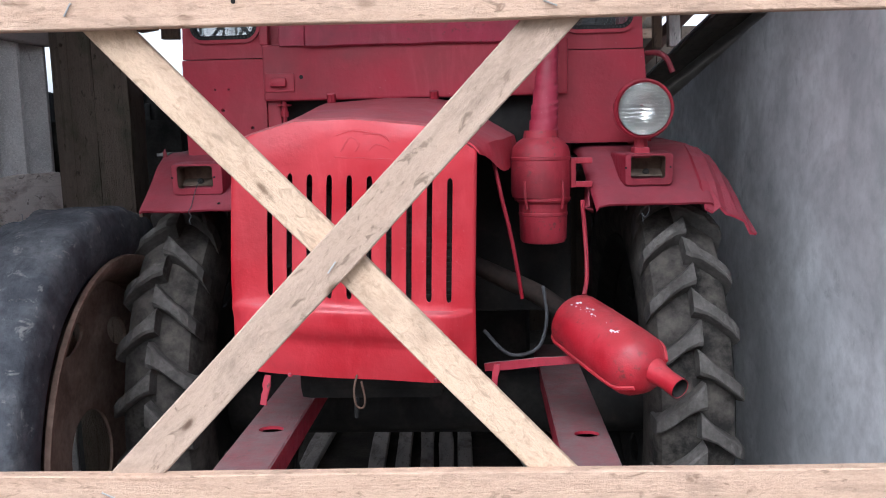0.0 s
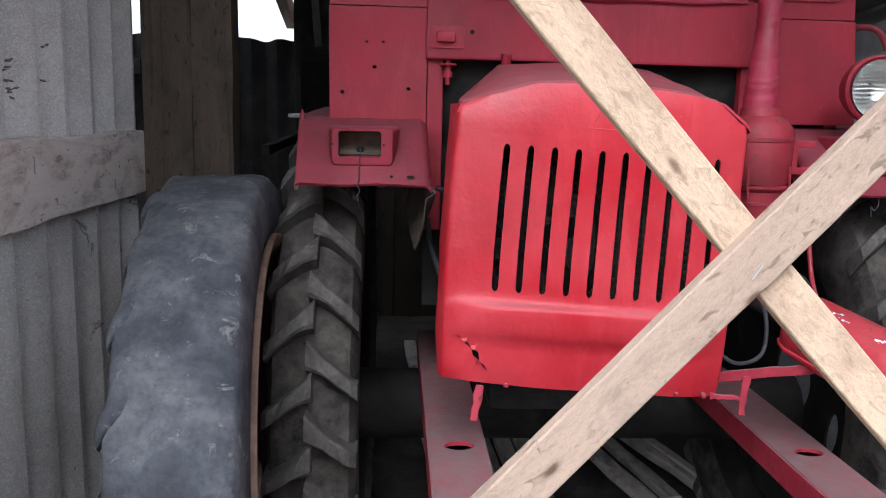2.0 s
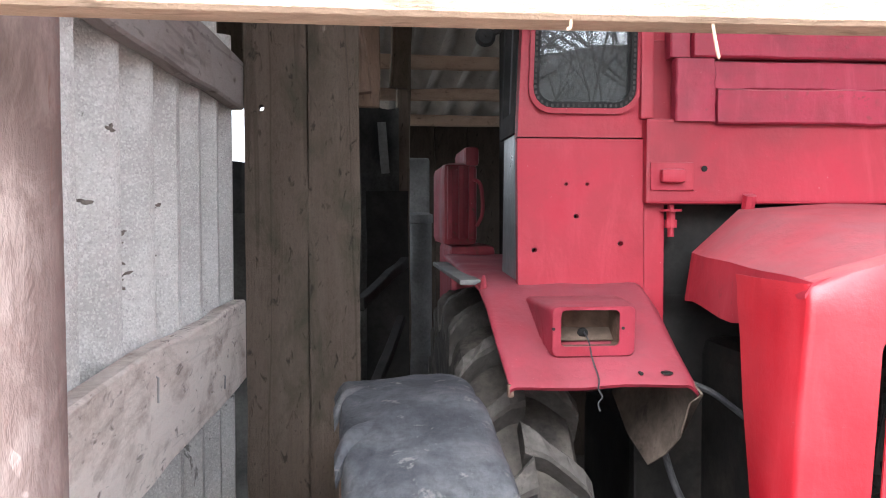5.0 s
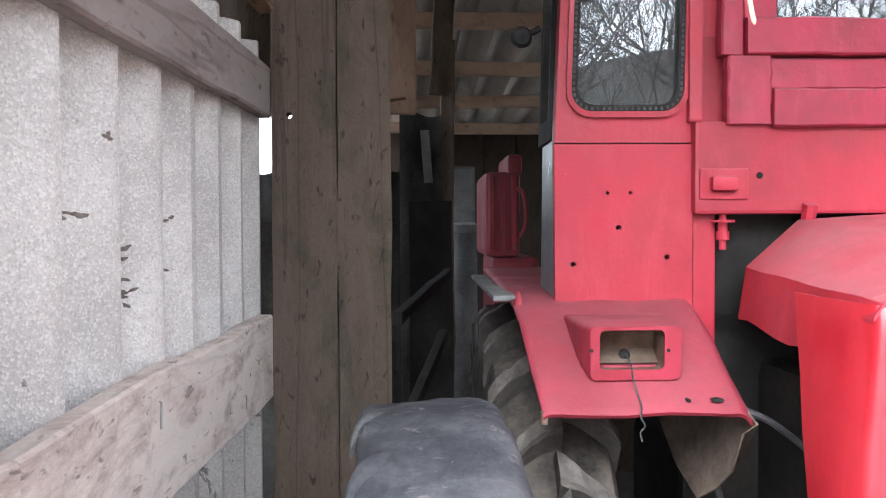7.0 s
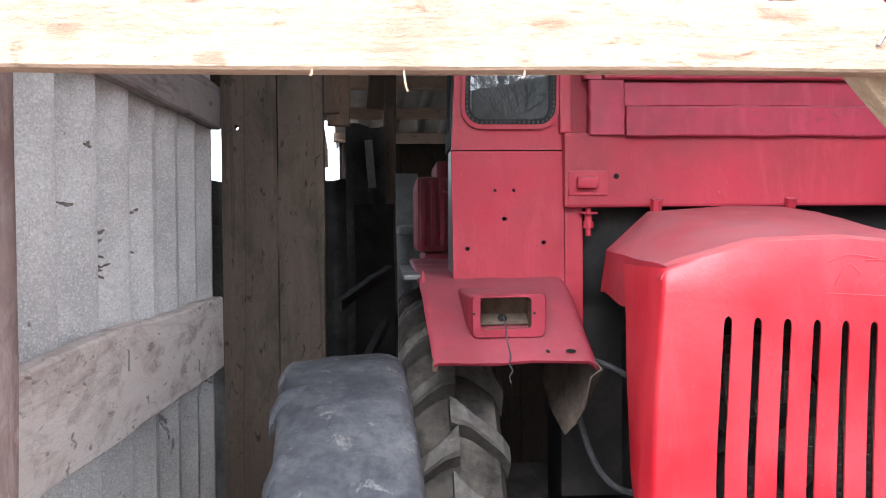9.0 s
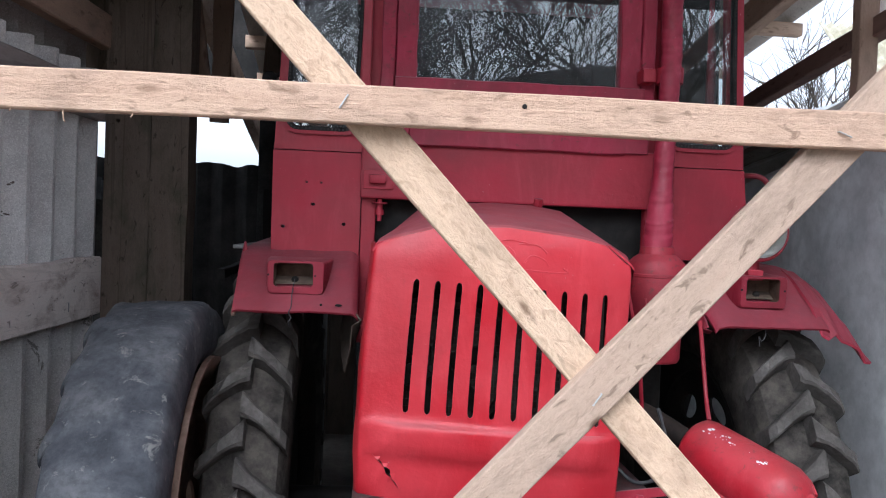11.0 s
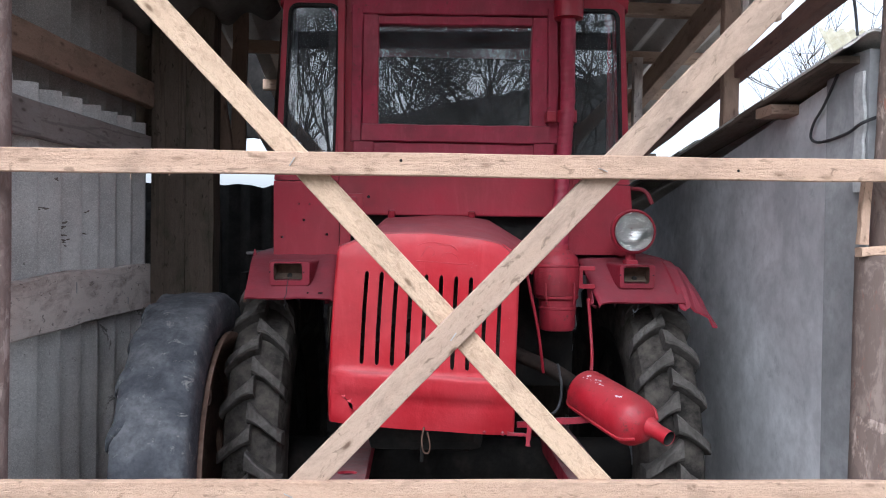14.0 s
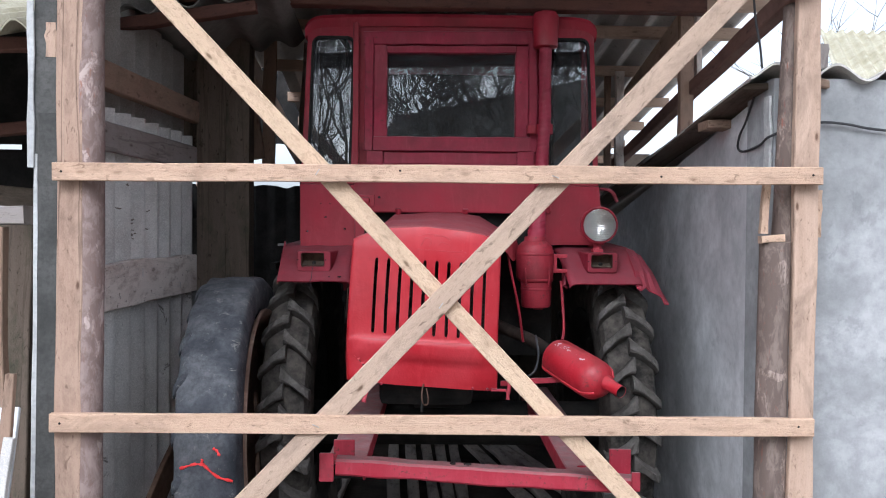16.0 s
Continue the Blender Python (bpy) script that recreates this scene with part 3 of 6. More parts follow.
def concrete_wall():
    def slab(u0, u1, nu, nz, at, deep):
        bm = fresh()
        g = []
        for side in (0, 1):
            rows = []
            for i in range(nu + 1):
                u = u0 + (u1 - u0) * i / nu
                rows.append([bm.verts.new(at(u, k / nz) + (deep if side else Vector())) for k in range(nz + 1)])
            g.append(rows)
        for side in (0, 1):
            for i in range(nu):
                for k in range(nz):
                    bm.faces.new((g[side][i][k], g[side][i + 1][k], g[side][i + 1][k + 1], g[side][i][k + 1]))
        for i in range(nu):
            for k in (0, nz):
                bm.faces.new((g[0][i][k], g[0][i + 1][k], g[1][i + 1][k], g[1][i][k]))
        for k in range(nz):
            for i in (0, nu):
                bm.faces.new((g[0][i][k], g[0][i][k + 1], g[1][i][k + 1], g[1][i][k]))
        return bm

    def along_shed(y, f):
        z = -0.05 + (2.052 - 0.136 * (y - 1.4)) * f
        d = 0.010 * noise.noise((y * 1.3, z * 1.3, 2)) + 0.004 * noise.noise((y * 6, z * 6, 5))
        return Vector((wall_x(y) + d * min(1, (y - CORNER_Y) * 4 + 0.2), y, z))

    def along_yard(x, f):
        z = -0.05 + 2.075 * f
        d = 0.008 * noise.noise((x * 1.3, z * 1.3, 8)) + 0.004 * noise.noise((x * 6, z * 6, 5))
        return Vector((x, CORNER_Y + d * min(1, (x - 0.896) * 4), z))
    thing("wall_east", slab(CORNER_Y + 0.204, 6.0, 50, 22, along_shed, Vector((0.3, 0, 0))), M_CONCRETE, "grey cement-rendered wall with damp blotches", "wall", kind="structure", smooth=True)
    thing("wall_east_front", slab(wall_x(CORNER_Y), 5.0, 40, 22, along_yard, Vector((0, 0.2, 0))), M_CONCRETE_DIMMED, "grey cement-rendered front of the neighbouring building", "wall", kind="structure", smooth=True)
    bm = fresh()
    plank(bm, (0.891, CORNER_Y + 0.030, 1.66), (0.891, CORNER_Y + 0.030, 1.97), 0.045, 0.010, (0, 1, 0), 12, 0.004, 0.003, 2.0)
    thing("corner_trim", bm, M_SLATE_PALE, "pale smooth strip of fresh cement on the wall's corner", "trim", kind="structure")


concrete_wall()


# roof sheets of the neighbour over that wall
def neighbour_roof():
    ob = holder("neighbour_roof", "grey corrugated slate eave over the rendered wall", "roof", kind="structure")
    along = Vector((0.07, 1, -0.092)).normalized()
    for y0, ln, up in ((1.372, 1.50, 0.0), (2.75, 3.3, 0.012)):
        bm = fresh()
        corrugated(bm, (0.795 + 0.07 * (y0 - 1.25), y0, 2.045 - 0.092 * (y0 - 1.37) + up), (1, 0, 0), along, (0, 0.092, 1), 4.0, ln, 0.195, 0.025, 0.008, -1.281, rows=2, per=14)
        part("slate_sheet", bm, M_SLATE_ROOF, ob, smooth=True)
    bm = fresh()
    plank(bm, (0.835, 1.86, 1.930), (1.05, 1.86, 1.936), 0.11, 0.032, (0, 1, 0), 8, 0.004, 0.004, 2.0)
    part("batten", bm, M_PURLIN, ob)
    bm = fresh()
    plank(bm, (0.93, 1.392, 1.997), (1.065, 1.392, 2.005), 0.03, 0.025, (0, 0, 1), 6, 0.004, 0.004, 7.0)
    part("batten", bm, M_PURLIN, ob)
    # dark plank added in place of the eave slate's underside in shadow
    bm = fresh()
    plank(bm, (0.868, 1.45, 2.006), (1.075, 4.4, 1.735), 0.115, 0.02, (1, 0, 0), 12, 0.006, 0.004, 3.0)
    part("soffit_board", bm, M_PILLAR, ob)
    # end of a board standing by the eave
    bm = fresh()
    plank(bm, (1.043, 1.40, 2.055), (1.047, 1.40, 2.135), 0.046, 0.012, (1, 0, 0), 5, 0.002, 0.002, 7.0)
    part("board_end", bm, M_BATTEN, ob)


neighbour_roof()


def far_house():
    ob = holder("far_house", "distant house with a yellowed corrugated roof", "house")
    bm = fresh()
    corrugated(bm, (5.08, 8.6, 3.30), (1, 0, 0), (0.42, 1, 0.5), (0, -0.5, 1), 7.0, 3.62, 0.17, 0.03, 0.008, 0.4, rows=2)
    part("roof", bm, M_SLATE_YELLOW, ob)
    bm = fresh()
    box(bm, 5.5, 11.5, 8.9, 12.0, 0, 3.3)
    part("wall", bm, M_WHITE, ob)


far_house()


# corrugated wall on the other side
def west_x(y):
    return -1.372 + 0.075 * (y - 1.25)


def slate_wall():
    ob = holder("wall_west", "wall of grey corrugated asbestos slate sheets on boards", "wall", kind="structure")
    run = Vector((0.075, 1, 0)).normalized()
    out = Vector((1, -0.075, 0))
    for i, (y0, w, z0, z1, d, ph) in enumerate(((1.40, 1.26, -0.02, 1.950, 0.0, 3.24), (1.46, 1.225, 1.70, 2.80, -0.050, 4.6))):
        bm = fresh()
        corrugated(bm, (west_x(y0) + d, y0, z0), run, (0, 0, 1), out, w, z1 - z0, 0.139, 0.027, 0.007, ph, rows=4, ragged=0.012 if i < 1 else 0)
        part("slate_sheet", bm, M_SLATE if i < 1 else M_SLATE_UPPER, ob, smooth=True)
    for y0, y1, z0, z1, t, mat, k in ((1.27, 2.60, 1.322, 1.335, 0.030, M_OLD, 0.165), (1.27, 2.61, 1.838, 1.851, 0.028, M_BATTEN, 0.101), (1.27, 2.62, 2.035, 2.06, 0.04, M_PURLIN, 0.095)):
        bm = fresh()
        plank(bm, (west_x(y0) + 0.022 + t / 2, y0, z0), (west_x(y1) + 0.022 + t / 2, y1, z1), k, t, (0, 0, 1), 14, 0.007 if z0 < 1.5 else 0.003, 0.004, y0 + z0 * 3)
        part("board", bm, mat, ob)


slate_wall()


def wall_edge():
    for i, (x, w, z0, z1, y, m, label) in enumerate(((-1.366, 0.020, 1.70, 2.75, 1.262, M_SLATE_PALE, "thin pale sawn edge of the slate wall"), (-1.326, 0.066, 1.66, 2.75, 1.272, M_STRIP, "dark grey cement strip closing the wall's end"),
                                           (-1.312, 0.058, -0.02, 1.857, 1.258, M_STRIP, "dark grey cement strip closing the wall's end"), (-1.352, 0.014, -0.02, 1.74, 1.270, M_SLATE_PALE, "thin pale sawn edge of the slate wall"))):
        bm = fresh()
        plank(bm, (x - (0.022 if z0 < 1 else 0), y, z0), (x, y, z1), w, 0.008, (1, 0, 0), 16, 0.003, 0.002, i * 3.7)
        thing("edge_strip", bm, m, label, "strip", "strips on the wall's end")


wall_edge()


def timber_pillar():
    ob = holder("timber_pillar", "thick dark brown timber pillar with a long crack and a knot hole", "pillar")
    for x0, x1, holes in ((-1.218, -1.092, [[(-1.184 + 0.006 * math.cos(a), 1.807 + 0.0065 * math.sin(a)) for a in (2 * math.pi * k / 10 for k in range(10))]]), (-1.0898, -0.986, [])):
        deep = 0.04 if holes else 0.13
        bm = fresh()
        n = 22
        edge = []
        for k in range(n + 1):
            edge.append((x1 + 0.004 * noise.noise((k * 0.8, x1, 2)), 2.9 * k / n))
        for k in range(n, -1, -1):
            edge.append((x0 + 0.004 * noise.noise((k * 0.8, x0, 5)), 2.9 * k / n))
        plate(bm, edge, holes, lambda u, v: Vector((u, 2.595 + 0.003 * noise.noise((u * 9, v * 2, 3)), v)), deep, (0, 1, 0))
        uv = bm.loops.layers.uv[0]
        for f in bm.faces:
            for lp in f.loops:
                lp[uv].uv = (lp.vert.co.z, lp.vert.co.x + lp.vert.co.y)
        part("beam", bm, M_PILLAR, ob)
    bm = fresh()
    plank(bm, (-1.10, 2.655, 0.0), (-1.10, 2.655, 2.9), 0.09, 0.03, (1, 0, 0), 10, 0.002, 0.003, 9.0)
    part("backing_board", bm, M_PILLAR, ob)


timber_pillar()


def corner_board():
    bm = fresh()
    plank(bm, (-1.46, 2.76, 1.85), (-1.46, 2.76, 2.85), 0.60, 0.03, (1, 0, 0), 8, 0.004, 0.003, 6.1)
    thing("corner_board", bm, M_PILLAR, "dark board closing the corner under the roof", "board")


corner_board()


# roof of the shed
def roof_z(y):
    return 3.08 - 0.15 * y


def shed_roof():
    ob = holder("ceiling", "underside of a corrugated slate shed roof on rafters", "roof", kind="structure")
    along = Vector((0, 1, -0.15)).normalized()
    for x0, w in ((-1.75, 1.1), (-1.02, 0.38), (-0.68, 1.1), (0.39, 1.10)):
        # front row lengthened, out of view, to shade the cab's top
        for y0, ln in ((0.80, 1.81), (2.50, 1.30), (3.70, 1.10), (4.70, 1.50)):
            if (x0 == -1.75 and y0 > 2.6) or (x0 == -1.02 and y0 < 3):
                continue
            bm = fresh()
            corrugated(bm, (x0, y0, roof_z(y0) + 0.02), (1, 0, 0), along, (0, 0.15, 1), w, ln, 0.155, 0.025, 0.007, x0, rows=2)
            part("slate_sheet", bm, M_SLATE_ROOF, ob, smooth=True)
    for i, y in enumerate((1.22, 1.85, 2.70, 3.05, 3.63, 4.2, 4.75, 5.25, 5.75)):
        bm = fresh()
        z = roof_z(y) - 0.05
        plank(bm, (-1.75 if y < 3.5 else -1.03, y, z), (1.47, y, z), 0.06, 0.05, (0, 0, 1), 12, 0.005, 0.004, i * 1.7)
        part("purlin", bm, M_ROOFWOOD, ob)
    for i, x in enumerate((-1.16, 1.0)):
        bm = fresh()
        plank(bm, (x, 1.18, roof_z(1.18) - 0.14), (x + (0.06 if x < 0 else 0.19), 5.9, roof_z(5.9) - 0.14), 0.12, 0.06, (0, 0, 1), 12, 0.005, 0.004, i + 4.7)
        part("rafter", bm, M_ROOFWOOD, ob)


shed_roof()


def side_frame():
    ob = holder("side_beam", "red-brown side beam on short uprights beside the roof", "beam")
    bm = fresh()
    plank(bm, (0.90, 1.22, 2.273), (1.155, 4.9, 1.905), 0.062, 0.05, (0, 0, 1), 14, 0.005, 0.004, 8.2)
    part("beam", bm, M_RAFTER, ob)
    for x, y, z0, w, mat in ((0.943, 2.36, 1.93, 0.062, M_PURLIN), (1.018, 2.42, 2.16, 0.028, M_OLD), (0.985, 3.6, 1.86, 0.05, M_OLD), (0.925, 3.64, 1.86, 0.036, M_PURLIN)):
        bm = fresh()
        plank(bm, (x, y, z0), (x - 0.004, y, roof_z(y) - 0.06), w, 0.04, (1, 0, 0), 8, 0.004, 0.003, y + x)
        part("upright", bm, mat, ob)


side_frame()


def rear_wall():
    ob = holder("wall_north", "dark rear wall of old boards and low slate sheets", "wall", kind="structure")
    x = -0.98
    while x < 1.7:
        w = 0.17 + 0.05 * random.random()
        bm = fresh()
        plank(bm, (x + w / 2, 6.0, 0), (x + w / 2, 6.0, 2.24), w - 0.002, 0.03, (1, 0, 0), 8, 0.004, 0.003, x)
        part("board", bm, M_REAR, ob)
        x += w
    # black backing and low slate carry the rear's shade in their colour
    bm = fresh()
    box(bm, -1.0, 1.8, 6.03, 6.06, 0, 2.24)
    part("backing", bm, M_SHADE_BLACK, ob)
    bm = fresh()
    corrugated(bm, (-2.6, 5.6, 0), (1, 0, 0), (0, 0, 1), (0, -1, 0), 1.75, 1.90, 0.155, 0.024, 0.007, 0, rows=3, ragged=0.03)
    part("slate_sheet", bm, M_SHADE_BLACK, ob, smooth=True)


rear_wall()


def header_board():
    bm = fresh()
    # blackened for the shade under the eave
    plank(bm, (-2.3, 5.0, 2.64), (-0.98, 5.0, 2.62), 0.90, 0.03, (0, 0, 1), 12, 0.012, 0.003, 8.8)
    thing("header_board", bm, M_SHADE_BLACK, "dark board under the rear eave above a gap of daylight", "board")


header_board()


def far_west_wall():
    # sheet and board coloured dark for the shade behind the pillar
    ob = holder("wall_far_west", "low dark slate wall behind the timber pillar", "wall", kind="structure")
    bm = fresh()
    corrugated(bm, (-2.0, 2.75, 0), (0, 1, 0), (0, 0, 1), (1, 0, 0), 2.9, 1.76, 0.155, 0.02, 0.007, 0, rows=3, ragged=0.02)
    part("slate_sheet", bm, M_SLATE_DIM, ob, smooth=True)
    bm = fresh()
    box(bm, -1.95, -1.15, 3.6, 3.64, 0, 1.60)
    part("board", bm, M_SLATE_DIM, ob)


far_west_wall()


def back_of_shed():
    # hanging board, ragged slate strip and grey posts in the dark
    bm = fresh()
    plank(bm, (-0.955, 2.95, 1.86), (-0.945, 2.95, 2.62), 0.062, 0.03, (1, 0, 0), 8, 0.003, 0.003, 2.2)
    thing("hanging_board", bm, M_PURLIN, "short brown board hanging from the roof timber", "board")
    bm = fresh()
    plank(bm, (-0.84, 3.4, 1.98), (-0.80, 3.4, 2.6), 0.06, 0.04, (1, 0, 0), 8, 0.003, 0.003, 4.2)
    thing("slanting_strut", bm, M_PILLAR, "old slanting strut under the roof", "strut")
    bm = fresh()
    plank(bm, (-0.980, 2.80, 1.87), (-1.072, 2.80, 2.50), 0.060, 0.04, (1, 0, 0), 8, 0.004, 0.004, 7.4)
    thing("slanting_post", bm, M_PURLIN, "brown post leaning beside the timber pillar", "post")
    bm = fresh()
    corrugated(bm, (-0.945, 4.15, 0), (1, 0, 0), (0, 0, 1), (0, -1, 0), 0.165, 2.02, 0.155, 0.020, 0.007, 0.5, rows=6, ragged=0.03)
    thing("slate_strip", bm, M_SLATE_DIM, "ragged grey strip of slate standing on end", "slate", smooth=True)
    # black sheet that covers the slate strip's lower part
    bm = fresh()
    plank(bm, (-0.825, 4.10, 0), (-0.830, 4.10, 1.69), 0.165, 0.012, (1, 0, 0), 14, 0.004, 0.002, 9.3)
    thing("tar_paper", bm, M_SHADE_BLACK, "black sheet standing against the slate strip", "sheet")
    bm = fresh()
    plank(bm, (-0.835, 4.115, 1.76), (-0.850, 4.115, 1.96), 0.032, 0.008, (1, 0, 0), 4, 0.002, 0.001, 1.3)
    thing("slate_splinter", bm, M_PIPE_CEMENT, "smooth pale splinter of slate stuck on the strip", "slate")
    bm = fresh()
    plank(bm, (-0.765, 4.2, 0), (-0.755, 4.2, 2.32), 0.055, 0.05, (1, 0, 0), 10, 0.004, 0.003, 6.2)
    thing("back_post", bm, M_PILLAR, "thin brown post holding up the rear roof", "post")
    bm = fresh()
    lathe(bm, [(0, 0.055), (1.56, 0.055), (1.565, 0.06), (1.60, 0.06), (1.61, 0.04)], (-0.655, 4.55, 0), "Z", 18, True)
    thing("cement_pipe", bm, M_PIPE_CEMENT, "pale cement pipe standing in the dark", "pipe", smooth=True)
    bm = fresh()
    box(bm, -0.72, -0.60, 4.62, 4.72, 0.0, 1.86, 0.012)
    thing("stone_block", bm, M_PIPE_CEMENT, "rough grey block behind the pipe", "block")
    # sticks blackened so they sink into the rear's shade
    for i, (a, b) in enumerate((((-0.97, 3.2, 1.34), (-0.78, 3.9, 1.42)), ((-0.98, 3.1, 1.0), (-0.80, 3.8, 1.22)))):
        bm = fresh()
        plank(bm, a, b, 0.035, 0.03, (0, 0, 1), 8, 0.005, 0.003, i + 3.3)
        thing("loose_stick", bm, M_SHADE_BLACK, "loose stick lying across the rear of the shed", "stick", "loose sticks")
    bm = fresh()
    plank(bm, (-1.2, 2.25, 2.50), (0.98, 2.25, 2.505), 0.10, 0.07, (0, 0, 1), 12, 0.004, 0.005, 1.2)
    thing("crossbeam", bm, M_BEAM, "dark timber crossbeam over the cab", "beam")
    bm = fresh()
    corrugated(bm, (-1.52, 2.02, 2.335), (1, 0, 0.16), (0, 1, -0.05), (-0.16, 0.05, 1), 0.78, 0.7, 0.155, 0.022, 0.007, 0.5, rows=2)
    thing("awning_sheet", bm, M_SLATE_OLD, "short corrugated slate sheet over the side wall", "slate", smooth=True)
    bm = fresh()
    plank(bm, (-1.40, 2.05, 2.305), (-0.86, 2.05, 2.39), 0.045, 0.05, (0, 0, 1), 8, 0.004, 0.003, 7.7)
    thing("awning_batten", bm, M_BEAM, "brown batten under the slate edge", "batten")


back_of_shed()


def lintel():
    bm = fresh()
    plank(bm, (-1.34, 1.345, 2.445), (1.0, 1.345, 2.455), 0.075, 0.05, (0, 0, 1), 14, 0.004, 0.005, 4.2)
    thing("lintel", bm, M_REAR, "dark timber lintel over the shed's opening", "beam")


lintel()


# ---- the fence across the opening ----
def fence():
    for (a, b, w, t, mat, label, sd) in (
        ((-1.288, 1.224, 1.6855), (0.961, 1.224, 1.6975), 0.051, 0.022, M_SLAT, "fresh sawn pine slat nailed level across the posts", 1.0),
        ((-1.300, 1.232, 0.966), (0.949, 1.232, 0.942), 0.055, 0.022, M_SLAT, "fresh sawn pine slat nailed level across the posts", 2.0),
        ((0.91, 1.2445, 2.451), (-1.18, 1.2445, 0.271), 0.064, 0.022, M_BRACE, "weathered pine batten nailed slantwise over another", 3.0),
        ((-1.20, 1.254, 2.411), (0.86, 1.254, 0.233), 0.055, 0.022, M_BRACE_ROUGH, "rough pine batten nailed slantwise behind another", 4.0),
    ):
        bm = fresh()
        plank(bm, a, b, w, t, (0, 0, 1) if sd < 3 else (1, 0, 0.3), 60, 0.0014, 0.002, sd)
        for v in bm.verts:
            if sd == 4.0:
                v.co.y += 0.012 * max(0.0, 1 - abs(v.co.z - 1.315) / 0.30) ** 1.5
        thing("fence_slat", bm, mat, label, "slat", "slats of the cross fence")
    for x0, x1, lean in ((-1.296, -1.222, 0.012), (0.889, 0.963, 0.010)):
        bm = fresh()
        plank(bm, ((x0 + x1) / 2 - lean / 2, 1.264, -0.02), ((x0 + x1) / 2 + lean, 1.264, 2.62), x1 - x0, 0.024, (1, 0, 0), 26, 0.004, 0.003, x0)
        thing("post_board", bm, M_POSTBOARD_BROWN if x0 < 0 else M_POSTBOARD, "upright sun-dried board on the front of a log post", "board", "post boards")
    # staples and nail heads that hold the battens
    for x, y, z, a in ((-0.177, 1.232, 1.306, 55), (0.155, 1.211, 1.686, -20), (-0.538, 1.211, 1.692, 60), (-0.540, 1.219, 0.955, -25)):
        bm = fresh()
        d = Vector((math.cos(radians(a)), 0, math.sin(radians(a)))) * 0.010
        c = Vector((x, y, z))
        tube(bm, [c - d + Vector((0, 0.006, 0)), c - d + Vector((0, -0.0015, 0)), c + d + Vector((0, -0.0015, 0)), c + d + Vector((0, 0.006, 0))], 0.0013, 6)
        thing("staple", bm, M_STEEL, "bright wire staple driven into a batten", "staple", "staples in the fence")
    for x, z in ((-1.262, 1.686), (0.93, 1.70), (-1.27, 0.965), (0.90, 0.945), (-0.30, 1.699), (0.47, 1.690)):
        bm = fresh()
        lathe(bm, [(0.004, 0.0035), (-0.001, 0.0035), (-0.0018, 0.002)], (x, 1.213 if z > 1.3 else 1.221, z), "Y", 8, True)
        thing("nail", bm, M_IRON, "dark nail head in a fence slat", "nail", "nails in the fence")
    for x, ln, sl in ((-0.884, 0.015, 0.003), (-0.945, 0.004, -0.002), (-0.80, 0.004, -0.003)):
        bm = fresh()
        tube(bm, curve_points([(x, 1.216, 1.664), (x + sl * 0.4, 1.214, 1.660 - ln * 0.5), (x + sl, 1.215, 1.662 - ln)], 4), [0.0008] * 8 + [0.0003], 5)
        thing("splinter", bm, M_SLAT, "pale splinter hanging from the sawn slat", "splinter", "splinters on the slat")


fence()


def log_post(x, y, r, seed, lean, mat, label, notch=None):
    bm = fresh()
    rings = []
    n = 18
    levels = [-0.05 + 2.8 * i / 30 for i in range(31)]
    if notch is not None:
        levels = sorted(levels + [notch - 0.002, notch + 0.004])
    for z in levels:
        above = notch is not None and z > notch
        dx, dy, thin = (0.040 + 0.03 * (z - 1.6), 0.020, 0.80) if above else (0.0, 0.0, 1.0)
        ring = []
        for j in range(n):
            q = 2 * math.pi * j / n
            rr = r * (1 + 0.06 * noise.noise((math.cos(q) * 1.2 + seed, math.sin(q) * 1.2, z * 1.6)) + 0.05 * noise.noise((math.cos(q) * 5, math.sin(q) * 5 + seed, z * 7)))
            ring.append((x + dx + lean * z + thin * rr * math.cos(q), y + dy + thin * rr * math.sin(q), z))
        rings.append(ring)
    loft(bm, rings)
    thing("log_post", bm, mat, label, "post", "log posts", smooth=True)


log_post(-1.221, 1.296, 0.0445, 1.0, 0.002, M_LOG, "round log post with pale flaking reddish bark")
log_post(0.842, 1.300, 0.047, 5.0, 0.010, M_LOG_GREY, "round grey-brown log post with worn bark, notched half-way up", notch=1.50)


# ---- the tractor ----
TRACTOR = holder("tractor", "old red farm tractor with cab, parked in the shed", "tractor", m=pose(-0.09, 2.30, 0, 0, 0, -2.5))


def tyre_mesh(R, h, rim_r, lug_h):
    base = R - lug_h * 0.9
    prof = [(-h * 0.72, rim_r), (-h * 0.98, rim_r + 0.05), (-h * 1.0, (R + rim_r) / 2), (-h * 0.95, R - 0.080), (-h * 0.84, R - 0.056), (-h * 0.5, base - 0.004), (0, base),
            (h * 0.5, base - 0.004), (h * 0.84, R - 0.056), (h * 0.95, R - 0.080), (h * 1.0, (R + rim_r) / 2), (h * 0.98, rim_r + 0.05), (h * 0.72, rim_r)]
    bm = fresh()
    lathe(bm, prof, n=96)
    return bm


